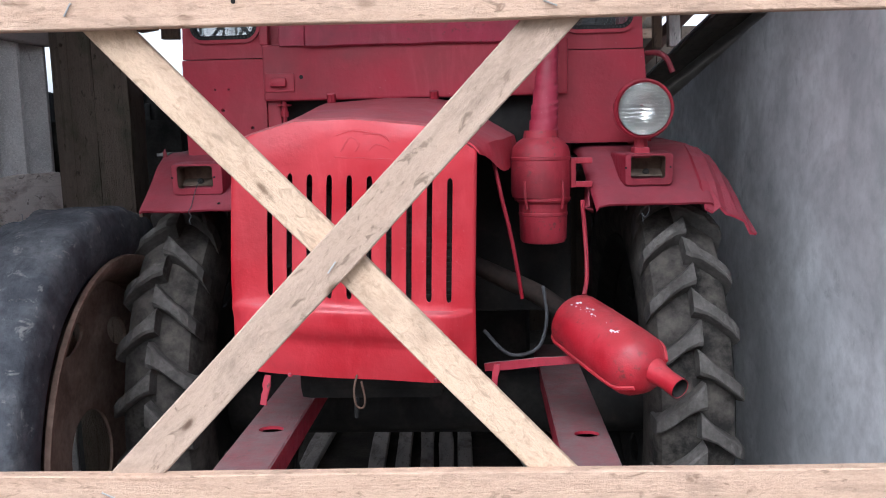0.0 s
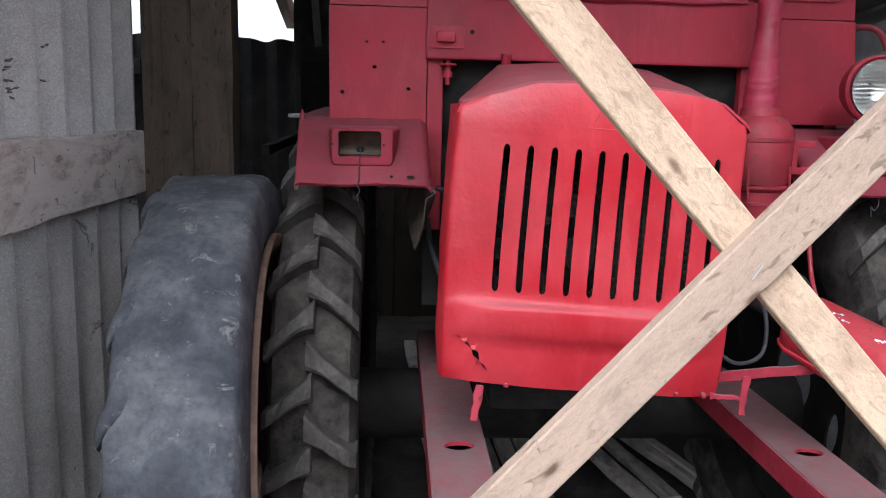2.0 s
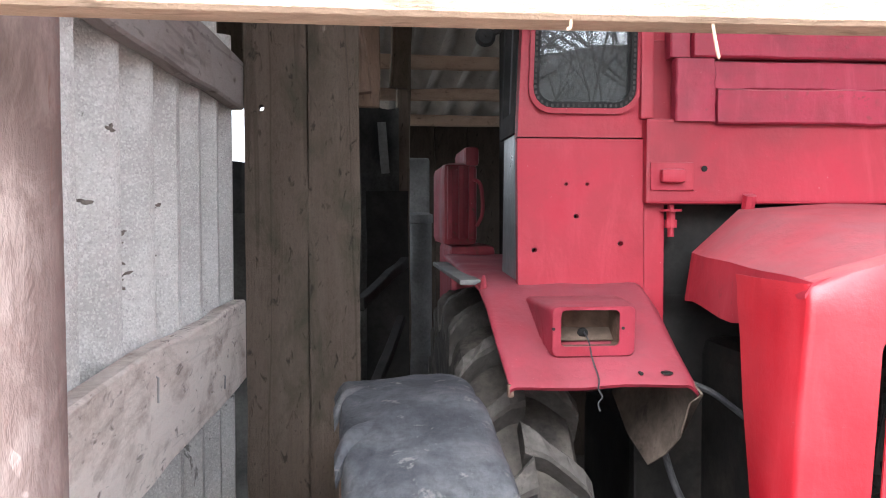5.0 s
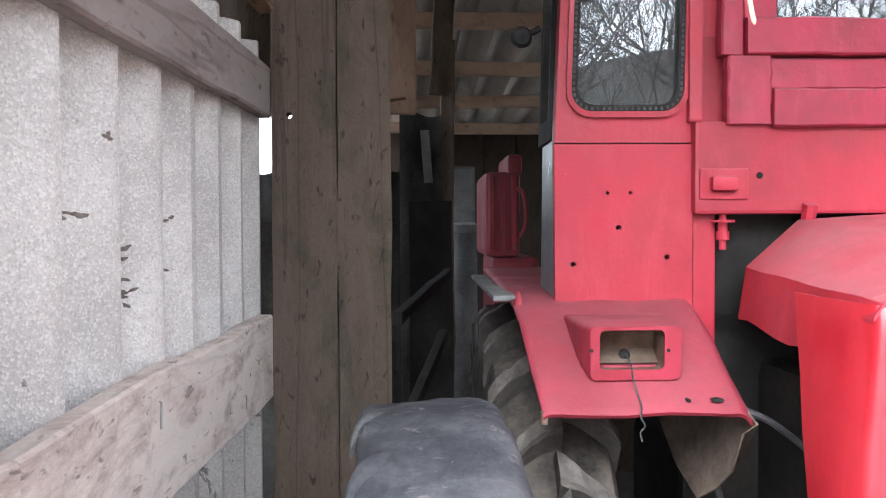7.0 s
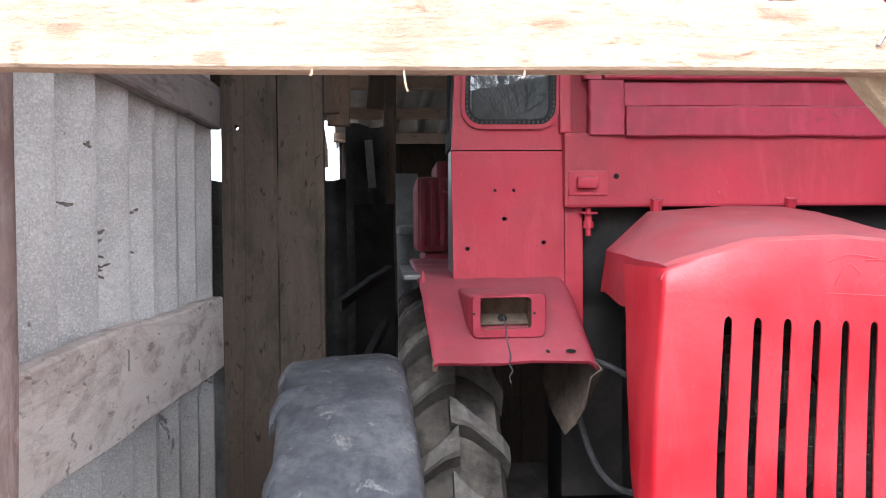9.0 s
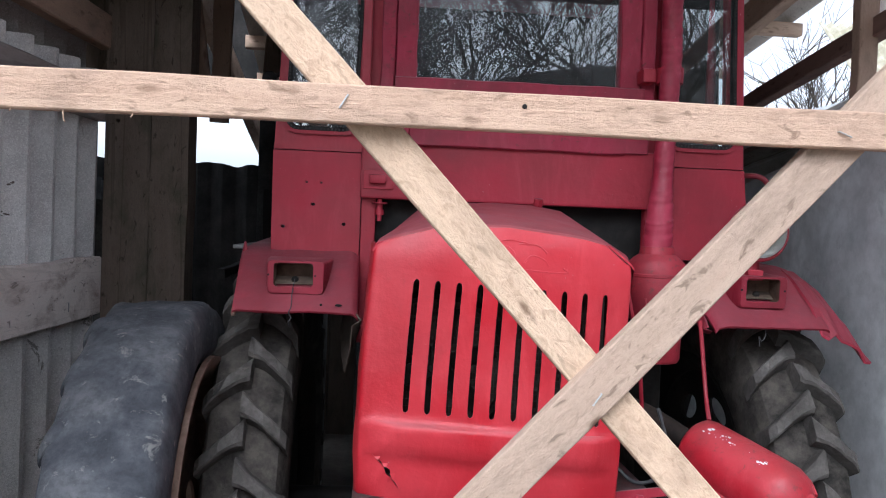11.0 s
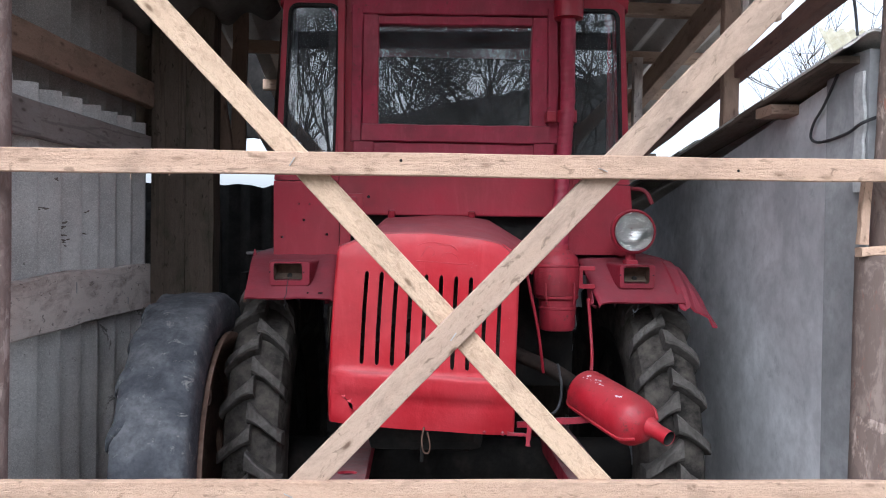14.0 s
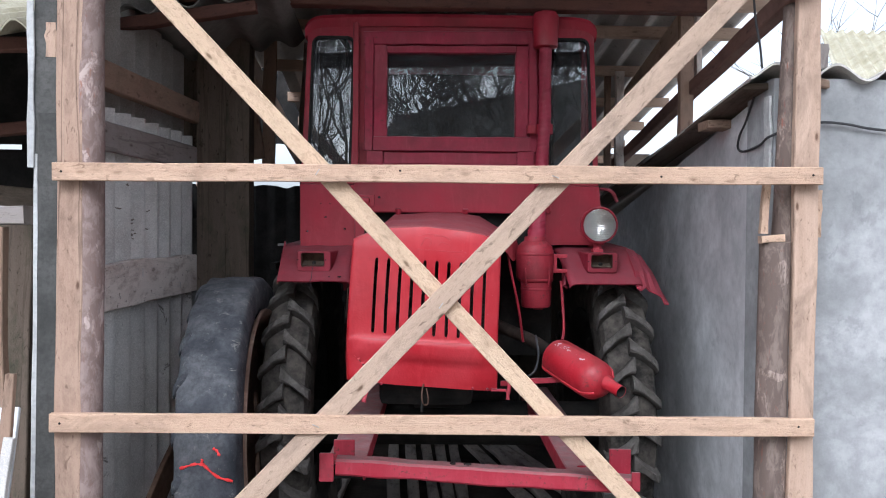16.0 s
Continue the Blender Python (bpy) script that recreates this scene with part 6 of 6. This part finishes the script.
def air_cleaner():
    a = new("air_cleaner")
    a.empty_display_size = 0.1
    a.parent = TRACTOR
    tagged(a, "red oil-bath air cleaner with a tall wrapped intake pipe")
    bm = fresh()
    lathe(bm, [(1.338, 0.062), (1.343, 0.073), (1.36, 0.0755), (1.450, 0.0755), (1.470, 0.070), (1.484, 0.056), (1.492, 0.044), (1.510, 0.041)], (0.340, -0.19, 0), "Z", 32, True)
    part("body", bm, M_RED_AIR, a, smooth=True)
    bm = fresh()
    lathe(bm, [(1.224, 0.044), (1.227, 0.055), (1.236, 0.0595), (1.326, 0.0620), (1.331, 0.0675), (1.342, 0.0675)], (0.346, -0.19, 0), "Z", 32, True)
    part("oil_cup", bm, M_RED_AIR, a, smooth=True)
    for z_, r_, x_ in ((1.300, 0.0612, 0.346), (1.338, 0.070, 0.344), (1.440, 0.0755, 0.340)):
        bm = fresh()
        lathe(bm, [(z_ - 0.005, r_), (z_ - 0.003, r_ + 0.0016), (z_ + 0.003, r_ + 0.0016), (z_ + 0.005, r_)], (x_, -0.19, 0), "Z", 32)
        part("band", bm, M_RED_AIR, a, smooth=True)
    for q_ in (-2.2, -0.9):
        bm = fresh()
        tube(bm, [(0.344 + 0.072 * math.cos(q_), -0.19 + 0.072 * math.sin(q_), 1.315), (0.343 + 0.078 * math.cos(q_), -0.19 + 0.078 * math.sin(q_), 1.345), (0.341 + 0.078 * math.cos(q_), -0.19 + 0.078 * math.sin(q_), 1.385)], 0.0036, 6)
        part("clip", bm, M_RED_AIR, a)
    bm = fresh()
    box(bm, 0.408, 0.470, -0.20, -0.185, 1.425, 1.440, 0.002)
    box(bm, 0.408, 0.470, -0.20, -0.185, 1.365, 1.380, 0.002)
    box(bm, 0.415, 0.428, -0.205, -0.18, 1.365, 1.440, 0.002)
    part("bracket", bm, M_RED_CAB, a)
    # intake pipe, wound with tape
    bm = fresh()
    rings = []
    n = 18
    for k in range(171):
        z = 1.49 + 0.83 * k / 170
        f = k / 170
        x = 0.348 + 0.040 * min(1, f * 1.6)
        y = -0.165 + 0.075 * min(1, f * 1.4)
        r = 0.038 - 0.012 * min(1, max(0, (f - 0.02) / 0.22))
        r *= 1 + 0.10 * (((k * 0.20 + 0.4 * noise.noise((k * 0.13, 2, 5))) % 1.0) - 0.5) + 0.04 * noise.noise((k * 0.2, 1, 1))
        rings.append([(x + r * math.cos(q), y + r * math.sin(q), z + 0.010 * math.sin(q + 0.6)) for q in (2 * math.pi * j / n for j in range(n))])
    loft(bm, rings)
    part("intake_pipe", bm, M_RED_WOOD, a, "intake pipe wound with painted tape", smooth=True)
    bm = fresh()
    lathe(bm, [(2.285, 0.028), (2.29, 0.050), (2.415, 0.054), (2.43, 0.045), (2.435, 0.01)], (0.388, -0.09, 0), "Z", 28, True)
    part("intake_cap", bm, M_RED_CAB, a, smooth=True)
    bm = fresh()
    lathe(bm, [(1.93, 0.027), (1.932, 0.034), (1.972, 0.034), (1.974, 0.027)], (0.388, -0.09, 0), "Z", 20, True)
    box(bm, 0.318, 0.352, -0.09, -0.01, 1.935, 1.970, 0.003)
    part("pipe_clamp", bm, M_RED_CAB, a)


air_cleaner()


def muffler():
    u = new("muffler")
    u.empty_display_size = 0.1
    u.parent = TRACTOR
    tagged(u, "red barrel muffler with flaking paint, pointing forward")
    p0, p1 = Vector((0.404, -0.320, 1.052)), Vector((0.572, -0.585, 0.966))
    d = (p1 - p0).normalized()
    bm = fresh()
    stops = ((-0.004, 0.03), (0.0, 0.058), (0.010, 0.068), (0.024, 0.073), (0.10, 0.075), (0.20, 0.076), (0.236, 0.0745), (0.250, 0.070), (0.264, 0.060), (0.280, 0.047), (0.289, 0.030), (0.291, 0.02))
    tube(bm, [p0 + d * a for a, r in stops], [r for a, r in stops], 28, True, 1.0)
    part("barrel", bm, M_RED_MUFFLER, u, "red barrel with white paint flakes", smooth=True)
    for sd_ in (1, -1):
        bm = fresh()
        up_ = Vector((0.75, 0.35, 0.56)) * sd_
        up_ = (up_ - d * up_.dot(d)).normalized()
        tube(bm, [p0 + d * a + up_ * (r * 0.99) for a, r in stops[1:10]], 0.0062, 7)
        part("seam", bm, M_RED_MUFFLER, u)
    bm = fresh()
    lo = p0 + d * 0.278 + Vector((0.006, 0, 0.010))
    tube(bm, [lo - d * 0.01, lo + d * 0.02, lo + d * 0.05, lo + d * 0.085], [0.034, 0.025, 0.022, 0.023], 18, False)
    part("outlet", bm, M_RED_MUFFLER, u, smooth=True)
    bm = fresh()
    tube(bm, [lo + d * 0.0845, lo + d * 0.05, lo + d * 0.02], [0.0205, 0.019, 0.006], 18, False)
    part("bore", bm, M_SHADE_BLACK, u, "sooty bore of the outlet", smooth=True)
    bm = fresh()
    tube(bm, curve_points([(0.14, -0.12, 1.17), (0.24, -0.17, 1.13), (0.33, -0.225, 1.095), tuple(p0)], 6), [0.025] * 18 + [0.020], 14)
    part("exhaust_pipe", bm, M_PIPE_RUST, u, smooth=True)
    bm = fresh()
    tube(bm, curve_points([(0.440, -0.235, 1.335), (0.446, -0.25, 1.24), (0.446, -0.28, 1.15), (0.432, -0.335, 1.112)], 5), 0.0055, 8)
    part("hanger_rod", bm, M_RED_CAB, u)
    bm = fresh()
    q = random.Random(4)
    for k in range(26):
        al = q.choice((0.055, 0.085, 0.10, 0.155, 0.175, 0.20)) + q.uniform(-0.016, 0.016)
        c = p0 + d * al
        side = Vector((0, 0, 1)) - d * d.z
        side.normalize()
        t = d.cross(side)
        an = radians(q.gauss(27, 5))
        n_ = side * math.cos(an) + t * math.sin(an)
        o = c + n_ * 0.0752
        s = 0.0007 + 0.0034 * q.random() ** 2
        vs = [bm.verts.new(o + d * (s * math.cos(w) * 1.4) + n_.cross(d) * (s * math.sin(w)) + n_ * 0.0006) for w in (0.3, 1.5, 2.6, 3.9, 5.2)]
        bm.faces.new(vs)
    tagged(part("paint_flake", bm, M_WHITE, u), "pale specks where paint has flaked", kind="stuff")


muffler()


def pipes():
    bm = fresh()
    tube(bm, curve_points([(0.215, -0.33, 1.46), (0.235, -0.34, 1.36), (0.262, -0.33, 1.24), (0.285, -0.30, 1.10)], 6), 0.0048, 8)
    part("fuel_pipe", bm, M_RED_CAB, TRACTOR)
    bm = fresh()
    tube(bm, curve_points([(0.19, -0.34, 1.03), (0.25, -0.36, 0.975), (0.32, -0.34, 0.985), (0.345, -0.30, 1.05), (0.34, -0.25, 1.12)], 6), 0.0045, 8)
    part("grey_hose", bm, M_CABLE, TRACTOR)
    bm = fresh()
    plank(bm, (0.19, -0.40, 0.955), (0.46, -0.38, 0.972), 0.022, 0.006, (0, 0, 1), 8, 0.002, 0.001, 3)
    part("stay_bar", bm, M_RED_RAIL, TRACTOR)
    bm = fresh()
    tube(bm, curve_points([(-0.392, -0.08, 1.235), (-0.386, -0.10, 1.180), (-0.360, -0.10, 1.106), (-0.327, -0.10, 1.062), (-0.282, -0.10, 1.042), (-0.235, -0.10, 1.050)], 8), 0.0062, 8)
    part("grey_hose", bm, M_CABLE, TRACTOR, smooth=True)
    bm = fresh()
    tube(bm, curve_points([(-0.375, -0.12, 1.312), (-0.333, -0.15, 1.297), (-0.297, -0.15, 1.273), (-0.262, -0.15, 1.243), (-0.235, -0.16, 1.20)], 6), 0.0055, 8)
    part("grey_hose", bm, M_CABLE, TRACTOR)
    # tool box and rear mudguard
    t = new("tool_box")
    t.parent = TRACTOR
    tagged(t, "red ribbed tool box on the rear of the tractor")
    bm = fresh()
    box(bm, -0.665, -0.56, 1.02, 1.40, 1.50, 1.75, 0.02)
    part("box_body", bm, M_RED_DARK, t)
    bm = fresh()
    box(bm, -0.60, -0.555, 1.01, 1.30, 1.74, 1.80, 0.015)
    part("lid", bm, M_RED_DARK, t)
    for x in (-0.645, -0.61, -0.58):
        bm = fresh()
        box(bm, x - 0.008, x + 0.008, 1.005, 1.025, 1.52, 1.74, 0.003)
        part("rib", bm, M_RED_DARK, t)
    bm = fresh()
    tube(bm, curve_points([(-0.565, 1.0, 1.56), (-0.55, 0.985, 1.60), (-0.555, 0.985, 1.68), (-0.575, 1.0, 1.70)], 5), 0.006, 7)
    part("handle", bm, M_RED_DARK, t)
    bm = fresh()
    box(bm, -0.64, -0.50, 1.05, 1.45, 1.20, 1.5, 0.02)
    part("rear_guard", bm, M_RED_DARK, TRACTOR)


pipes()


# ---- things in the shed ----
SPARE_AT = pose(-0.898, 2.049, 0.697, 0, -3.25, -0.32)
wheel("spare_wheel", SPARE_AT, None, 0.646, 0.1033, 0.500, 25, 0.019, M_SPARE, 1, (10.5, 3.3), "large worn grey tractor wheel standing on edge by the wall", "wheel")


def floor_boards():
    q = random.Random(8)
    rows = ((-0.535, 4.6, -0.66, 2.9, 0.060), (-0.335, 5.2, -0.318, 1.7, 0.070), (-0.225, 5.3, -0.205, 1.9, 0.066), (-0.118, 5.2, -0.110, 2.9, 0.062), (-0.018, 5.0, -0.034, 1.8, 0.064), (0.078, 5.1, 0.040, 2.2, 0.060),
            (0.06, 4.9, 0.400, 2.95, 0.070), (0.20, 4.9, 0.500, 3.00, 0.058), (0.262, 4.6, 0.665, 3.05, 0.064), (0.42, 4.3, 0.78, 2.6, 0.050), (-0.62, 4.0, -0.72, 1.6, 0.055))
    for i, (x0, y0, x1, y1, w) in enumerate(rows):
        z = 0.078 + (0.034 if i > 5 and i < 10 else 0.0)
        bm = fresh()
        plank(bm, (x0, y0, z + 0.01 * q.random()), (x1, y1, z + 0.012 * q.random()), w, 0.034, (1, 0, 0), 14, 0.006, 0.005, i * 2.3)
        thing("floor_plank", bm, M_FLOORPLANK, "dirty grey plank lying on the earth under the tractor", "plank", "planks under the tractor")


floor_boards()


# ---- outside, beside the fence ----
def outside_west():
    bm = fresh()
    plank(bm, (-1.68, 1.05, 0.12), (-1.73, 1.42, 0.96), 0.5, 0.02, (1, 0.1, 0), 6, 0.002, 0.002, 3)
    thing("white_panel", bm, M_WHITE, "white sheet leaning outside the shed", "panel")
    for i, (a, b, w, m) in enumerate((((-1.42, 1.05, 0.0), (-1.37, 1.15, 1.12), 0.03, M_PURLIN), ((-1.47, 1.02, 0.0), (-1.36, 1.12, 0.95), 0.03, M_SLATE), ((-1.53, 1.05, 0.0), (-1.43, 1.2, 0.85), 0.035, M_OLD), ((-1.40, 0.95, 0.0), (-1.345, 1.02, 0.80), 0.02, M_PURLIN))):
        bm = fresh()
        plank(bm, a, b, w, 0.02, (1, 0, 0), 8, 0.004, 0.002, i * 3.1)
        thing("leaning_stick", bm, m, "thin batten leaning against the shed's outer side", "batten", "leaning battens")
    ob = holder("lean_to", "dark open lean-to with old beams beside the shed", "shed", kind="structure")
    for i, (a, b, w, t, m) in enumerate((((-3.2, 1.95, 2.19), (-1.5, 1.95, 2.21), 0.05, 0.05, M_BEAM), ((-3.2, 2.9, 1.75), (-1.45, 2.9, 1.60), 0.14, 0.05, M_PILLAR), ((-1.72, 2.3, 0), (-1.70, 2.3, 2.15), 0.08, 0.08, M_PURLIN), ((-2.05, 2.6, 0), (-2.0, 2.6, 1.62), 0.16, 0.10, M_PILLAR), ((-3.0, 3.1, 1.95), (-1.5, 2.4, 2.0), 0.06, 0.05, M_BEAM))):
        bm = fresh()
        plank(bm, a, b, w, t, (0, 0, 1) if abs(a[2] - b[2]) < 1 else (1, 0, 0), 10, 0.006, 0.005, i * 2.9)
        part("beam", bm, m, ob)
    bm = fresh()
    corrugated(bm, (-4.4, 1.80, 2.235), (1, 0, 0), (0, 1, 0.32), (0, -0.32, 1), 2.95, 2.75, 0.16, 0.03, 0.007, 0.8, rows=2)
    part("slate_sheet", bm, M_SLATE_YELLOW, ob, smooth=True)
    # boards coloured black for the lean-to's deep shade
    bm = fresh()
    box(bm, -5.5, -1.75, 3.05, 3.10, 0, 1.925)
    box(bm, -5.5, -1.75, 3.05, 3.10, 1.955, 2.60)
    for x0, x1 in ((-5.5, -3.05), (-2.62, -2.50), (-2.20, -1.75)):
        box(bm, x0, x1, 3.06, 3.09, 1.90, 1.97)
    part("back_boards", bm, M_SHADE_BLACK, ob)
    bm = fresh()
    plank(bm, (-1.95, 1.95, 1.565), (-1.66, 1.95, 1.575), 0.065, 0.16, (0, 0, 1), 6, 0.004, 0.004, 5.0)
    part("shelf_block", bm, M_BATTEN, ob)
    bm = fresh()
    plank(bm, (-1.757, 1.90, 0.0), (-1.757, 1.90, 1.53), 0.045, 0.05, (1, 0, 0), 10, 0.005, 0.004, 6.0)
    part("shelf_leg", bm, M_PURLIN, ob)


outside_west()


# ---- yard behind the camera: bare trees and a barn ----
def bare_tree(x, y, height, seed, spread=0.5, depth=5, girth=0.0062):
    q = random.Random(seed)
    ob = holder("bare_tree", "tall leafless tree with a dense crown of twigs", "tree", "bare trees")
    trunk, crown = fresh(), fresh()
    base = Vector((x, y, -0.1))
    top = base + Vector((q.uniform(-0.4, 0.4), q.uniform(-0.4, 0.4), height * 0.34))
    tube(trunk, curve_points([base, base.lerp(top, 0.5) + Vector((0.15, 0.1, 0)), top], 4), [height * 0.016 * (1 - 0.05 * k) for k in range(9)], 10)
    part("trunk", trunk, M_BARKTREE, ob, smooth=True)

    def grow(p, d, ln, r, level):
        pts = [p]
        dd = d.copy()
        for k in range(3):
            dd = (dd + Vector((q.uniform(-1, 1), q.uniform(-1, 1), q.uniform(-0.5, 0.9))) * 0.20).normalized()
            pts.append(pts[-1] + dd * ln / 3)
        tube(crown, pts, [r, r * 0.8, r * 0.6, r * 0.35], 3 if level > 1 else 6, False)
        if level < depth:
            for k in range(4 if level < 3 else 3):
                a = pts[q.choice((1, 2, 3, 3))]
                nd = (dd + Vector((q.uniform(-1, 1), q.uniform(-1, 1), q.uniform(-0.35, 0.75))) * 1.0).normalized()
                grow(a, nd, ln * q.uniform(0.52, 0.80), r * 0.60, level + 1)
    for k in range(6):
        a = 2 * math.pi * k / 6 + q.uniform(-0.3, 0.3)
        d = Vector((math.cos(a) * spread, math.sin(a) * spread, q.uniform(0.5, 1.0))).normalized()
        grow(top - Vector((0, 0, height * 0.05 * (k % 3))), d, height * 0.30, height * girth, 0)
    part("crown", crown, M_BARKTREE, ob)


for x, y, hh, sd, dp, gi in ((-2.2, -10.5, 7.6, 1, 5, 0.0056), (1.6, -11.0, 7.6, 2, 5, 0.0056), (5.6, -13, 9.0, 3, 4, 0.009), (-7.0, -13, 9.0, 4, 5, 0.006), (-0.4, -14.5, 10.0, 5, 5, 0.0056), (-3.4, -13.5, 8.6, 7, 5, 0.0056), (7.25, 13.0, 6.0, 6, 3, 0.0050)):
    bare_tree(x, y, hh, sd, 0.8 if y < 0 else 0.12, dp, gi)


def barn():
    ob = holder("barn", "low dark barn with a pitched roof across the yard", "barn")
    bm = fresh()
    box(bm, -3.2, 11, -24, -18, 0, 2.8)
    part("wall", bm, M_PILLAR, ob)
    bm = fresh()
    rings = []
    for i in range(17):
        x = -3.5 + 15.0 * i / 16
        z = 5.85 + 0.20 * min(x, 5) - (1.6 if i == 0 else 0)
        rings.append([(x, -17.6, 2.7), (x, -21, z), (x, -24.4, 2.7), (x, -21, z - 0.2)])
    loft(bm, rings)
    part("roof", bm, M_SLATE_OLD, ob)


barn()


# ---- small things by the posts and on the wall ----
def small_things():
    bm = fresh()
    tube(bm, curve_points([(1.7, 1.39, 1.83), (1.255, 1.388, 1.860), (1.128, 1.388, 1.878), (1.04, 1.388, 1.882), (0.95, 1.385, 1.862), (0.880, 1.400, 1.836), (0.887, 1.481, 1.820), (0.893, 1.584, 1.812), (0.899, 1.662, 1.816), (0.901, 1.697, 1.836), (0.899, 1.676, 1.874), (0.895, 1.616, 1.915), (0.888, 1.538, 1.985)], 8), 0.0042, 6)
    thing("cable", bm, M_CABLE, "thin dark cable looped along the rendered wall", "cable", smooth=True)
    bm = fresh()
    tube(bm, curve_points([(0.800, 1.36, 2.40), (0.805, 1.36, 2.273), (0.813, 1.36, 2.189), (0.827, 1.36, 2.118), (0.835, 1.36, 2.045)], 5), 0.004, 6)
    thing("hanging_cable", bm, M_CABLE, "dark cable hanging from the roof to the eave", "cable", smooth=True)
    bm = fresh()
    plank(bm, (0.812, 1.285, 1.525), (0.822, 1.285, 1.72), 0.022, 0.02, (1, 0, 0), 5, 0.002, 0.002, 4.0)
    thing("splint", bm, M_SLAT, "short fresh splint nailed beside the log post", "splint", "splints on the log")
    bm = fresh()
    plank(bm, (0.800, 1.28, 1.508), (0.872, 1.28, 1.512), 0.022, 0.03, (0, 0, 1), 5, 0.002, 0.002, 5.0)
    thing("splint", bm, M_SLAT, "short fresh splint nailed across the log post", "splint", "splints on the log")
    bm = fresh()
    plank(bm, (0.975, 1.285, 1.515), (0.978, 1.285, 1.66), 0.03, 0.02, (1, 0, 0), 5, 0.002, 0.002, 6.0)
    thing("splint", bm, M_SLAT, "short fresh splint nailed beside the post board", "splint", "splints on the log")
    for z0, z1 in ((1.24, 1.40), (2.02, 2.12)):
        bm = fresh()
        plank(bm, (-1.312, 1.275, z0), (-1.312, 1.275, z1), 0.034, 0.02, (1, 0, 0), 5, 0.003, 0.003, z0)
        thing("board_end", bm, M_POSTBOARD, "sawn end of a wall board beside the post", "board", "board ends by the post")
    for y, z, ln in ((1.96, 1.383, 0.036), (2.367, 1.306, 0.026)):
        bm = fresh()
        x = west_x(y) + 0.053
        tube(bm, [(x - 0.004, y - 0.002, z), (x + 0.003, y, z - ln * 0.1), (x + 0.002, y + 0.002, z - ln)], 0.0013, 6)
        thing("bent_nail", bm, M_STEEL, "bent nail hanging in the old board", "nail", "bent nails in the old board")
    q = random.Random(11)
    # ragged flakes of dry moss that lie on the waves of the slate
    def flake(bm, y, z, ry, rz):
        n = q.randint(7, 10)
        turn, low, high = q.uniform(0, 6.28), [], []
        for k in range(n):
            a = 2 * math.pi * k / n
            r = q.uniform(0.45, 1.15)
            u, v = r * math.cos(a) * ry, r * math.sin(a) * rz
            yy, zz = y + u * math.cos(turn) - v * math.sin(turn), z + u * math.sin(turn) + v * math.cos(turn)
            x = west_x(yy) + 0.027 * math.sin(2 * math.pi * (yy - 1.40) * 1.0028 / 0.139 + 3.24)
            low.append((x - 0.002, yy, zz))
            high.append((x + q.uniform(0.0012, 0.003), y + (yy - y) * 0.86, z + (zz - z) * 0.86))
        loft(bm, [low, high])
    for y, z, w, h, many, size in ((1.850, 1.619, 0.011, 0.012, 7, 0.0050), (1.878, 1.603, 0.013, 0.007, 4, 0.0036), (1.990, 1.588, 0.014, 0.012, 5, 0.0042), (2.013, 1.548, 0.006, 0.026, 6, 0.0046), (1.898, 1.686, 0.008, 0.006, 3, 0.0036),
                                   (1.862, 1.684, 0.006, 0.003, 2, 0.0026), (1.983, 1.739, 0.003, 0.003, 1, 0.0032), (1.948, 1.713, 0.004, 0.006, 2, 0.0026), (2.016, 1.505, 0.008, 0.010, 4, 0.0040), (2.150, 1.530, 0.006, 0.008, 3, 0.0036), (2.160, 1.60, 0.004, 0.005, 2, 0.0030)):
        bm = fresh()
        for k in range(many):
            flake(bm, y + q.gauss(0, 0.5) * w, z + q.gauss(0, 0.5) * h, size * q.uniform(0.8, 1.5), size * q.uniform(0.5, 1.0))
        thing("moss_tuft", bm, M_MOSS, "dark dry moss tuft growing on the slate", "moss", "moss tufts on the slate")
    bm = fresh()
    plank(bm, (-1.22, 1.45, 0.30), (-1.10, 2.35, 0.92), 0.12, 0.02, (0, 0, 1), 8, 0.004, 0.003, 3.0)
    thing("leaning_board", bm, M_RUST, "reddish brown board leaning in the corner behind the tyre", "board")


small_things()


def tyre_mark():
    # hand-drawn red strokes on the worn tyre: width over the tread, angle round it
    ob = holder("tyre_mark", "red chalk strokes drawn on the worn tyre", "mark")
    for pts in (((-0.073, 172.3), (-0.026, 171.4), (0.0, 171.7)), ((0.0, 171.7), (0.043, 175.2), (0.089, 176.6)), ((0.030, 167.4), (0.042, 168.2), (0.050, 169.6)), ((0.0, 171.7), (-0.005, 170.8), (-0.002, 170.2))):
        bm = fresh()
        line = [SPARE_AT @ Vector((x, 0.6475 * math.cos(radians(q)), 0.6475 * math.sin(radians(q)))) for x, q in pts]
        tube(bm, curve_points(line, 5), [0.0042 + 0.0016 * math.sin(k * 1.7) for k in range(5 * (len(pts) - 1) + 1)], 6)
        part("stroke", bm, M_MARK, ob)


tyre_mark()
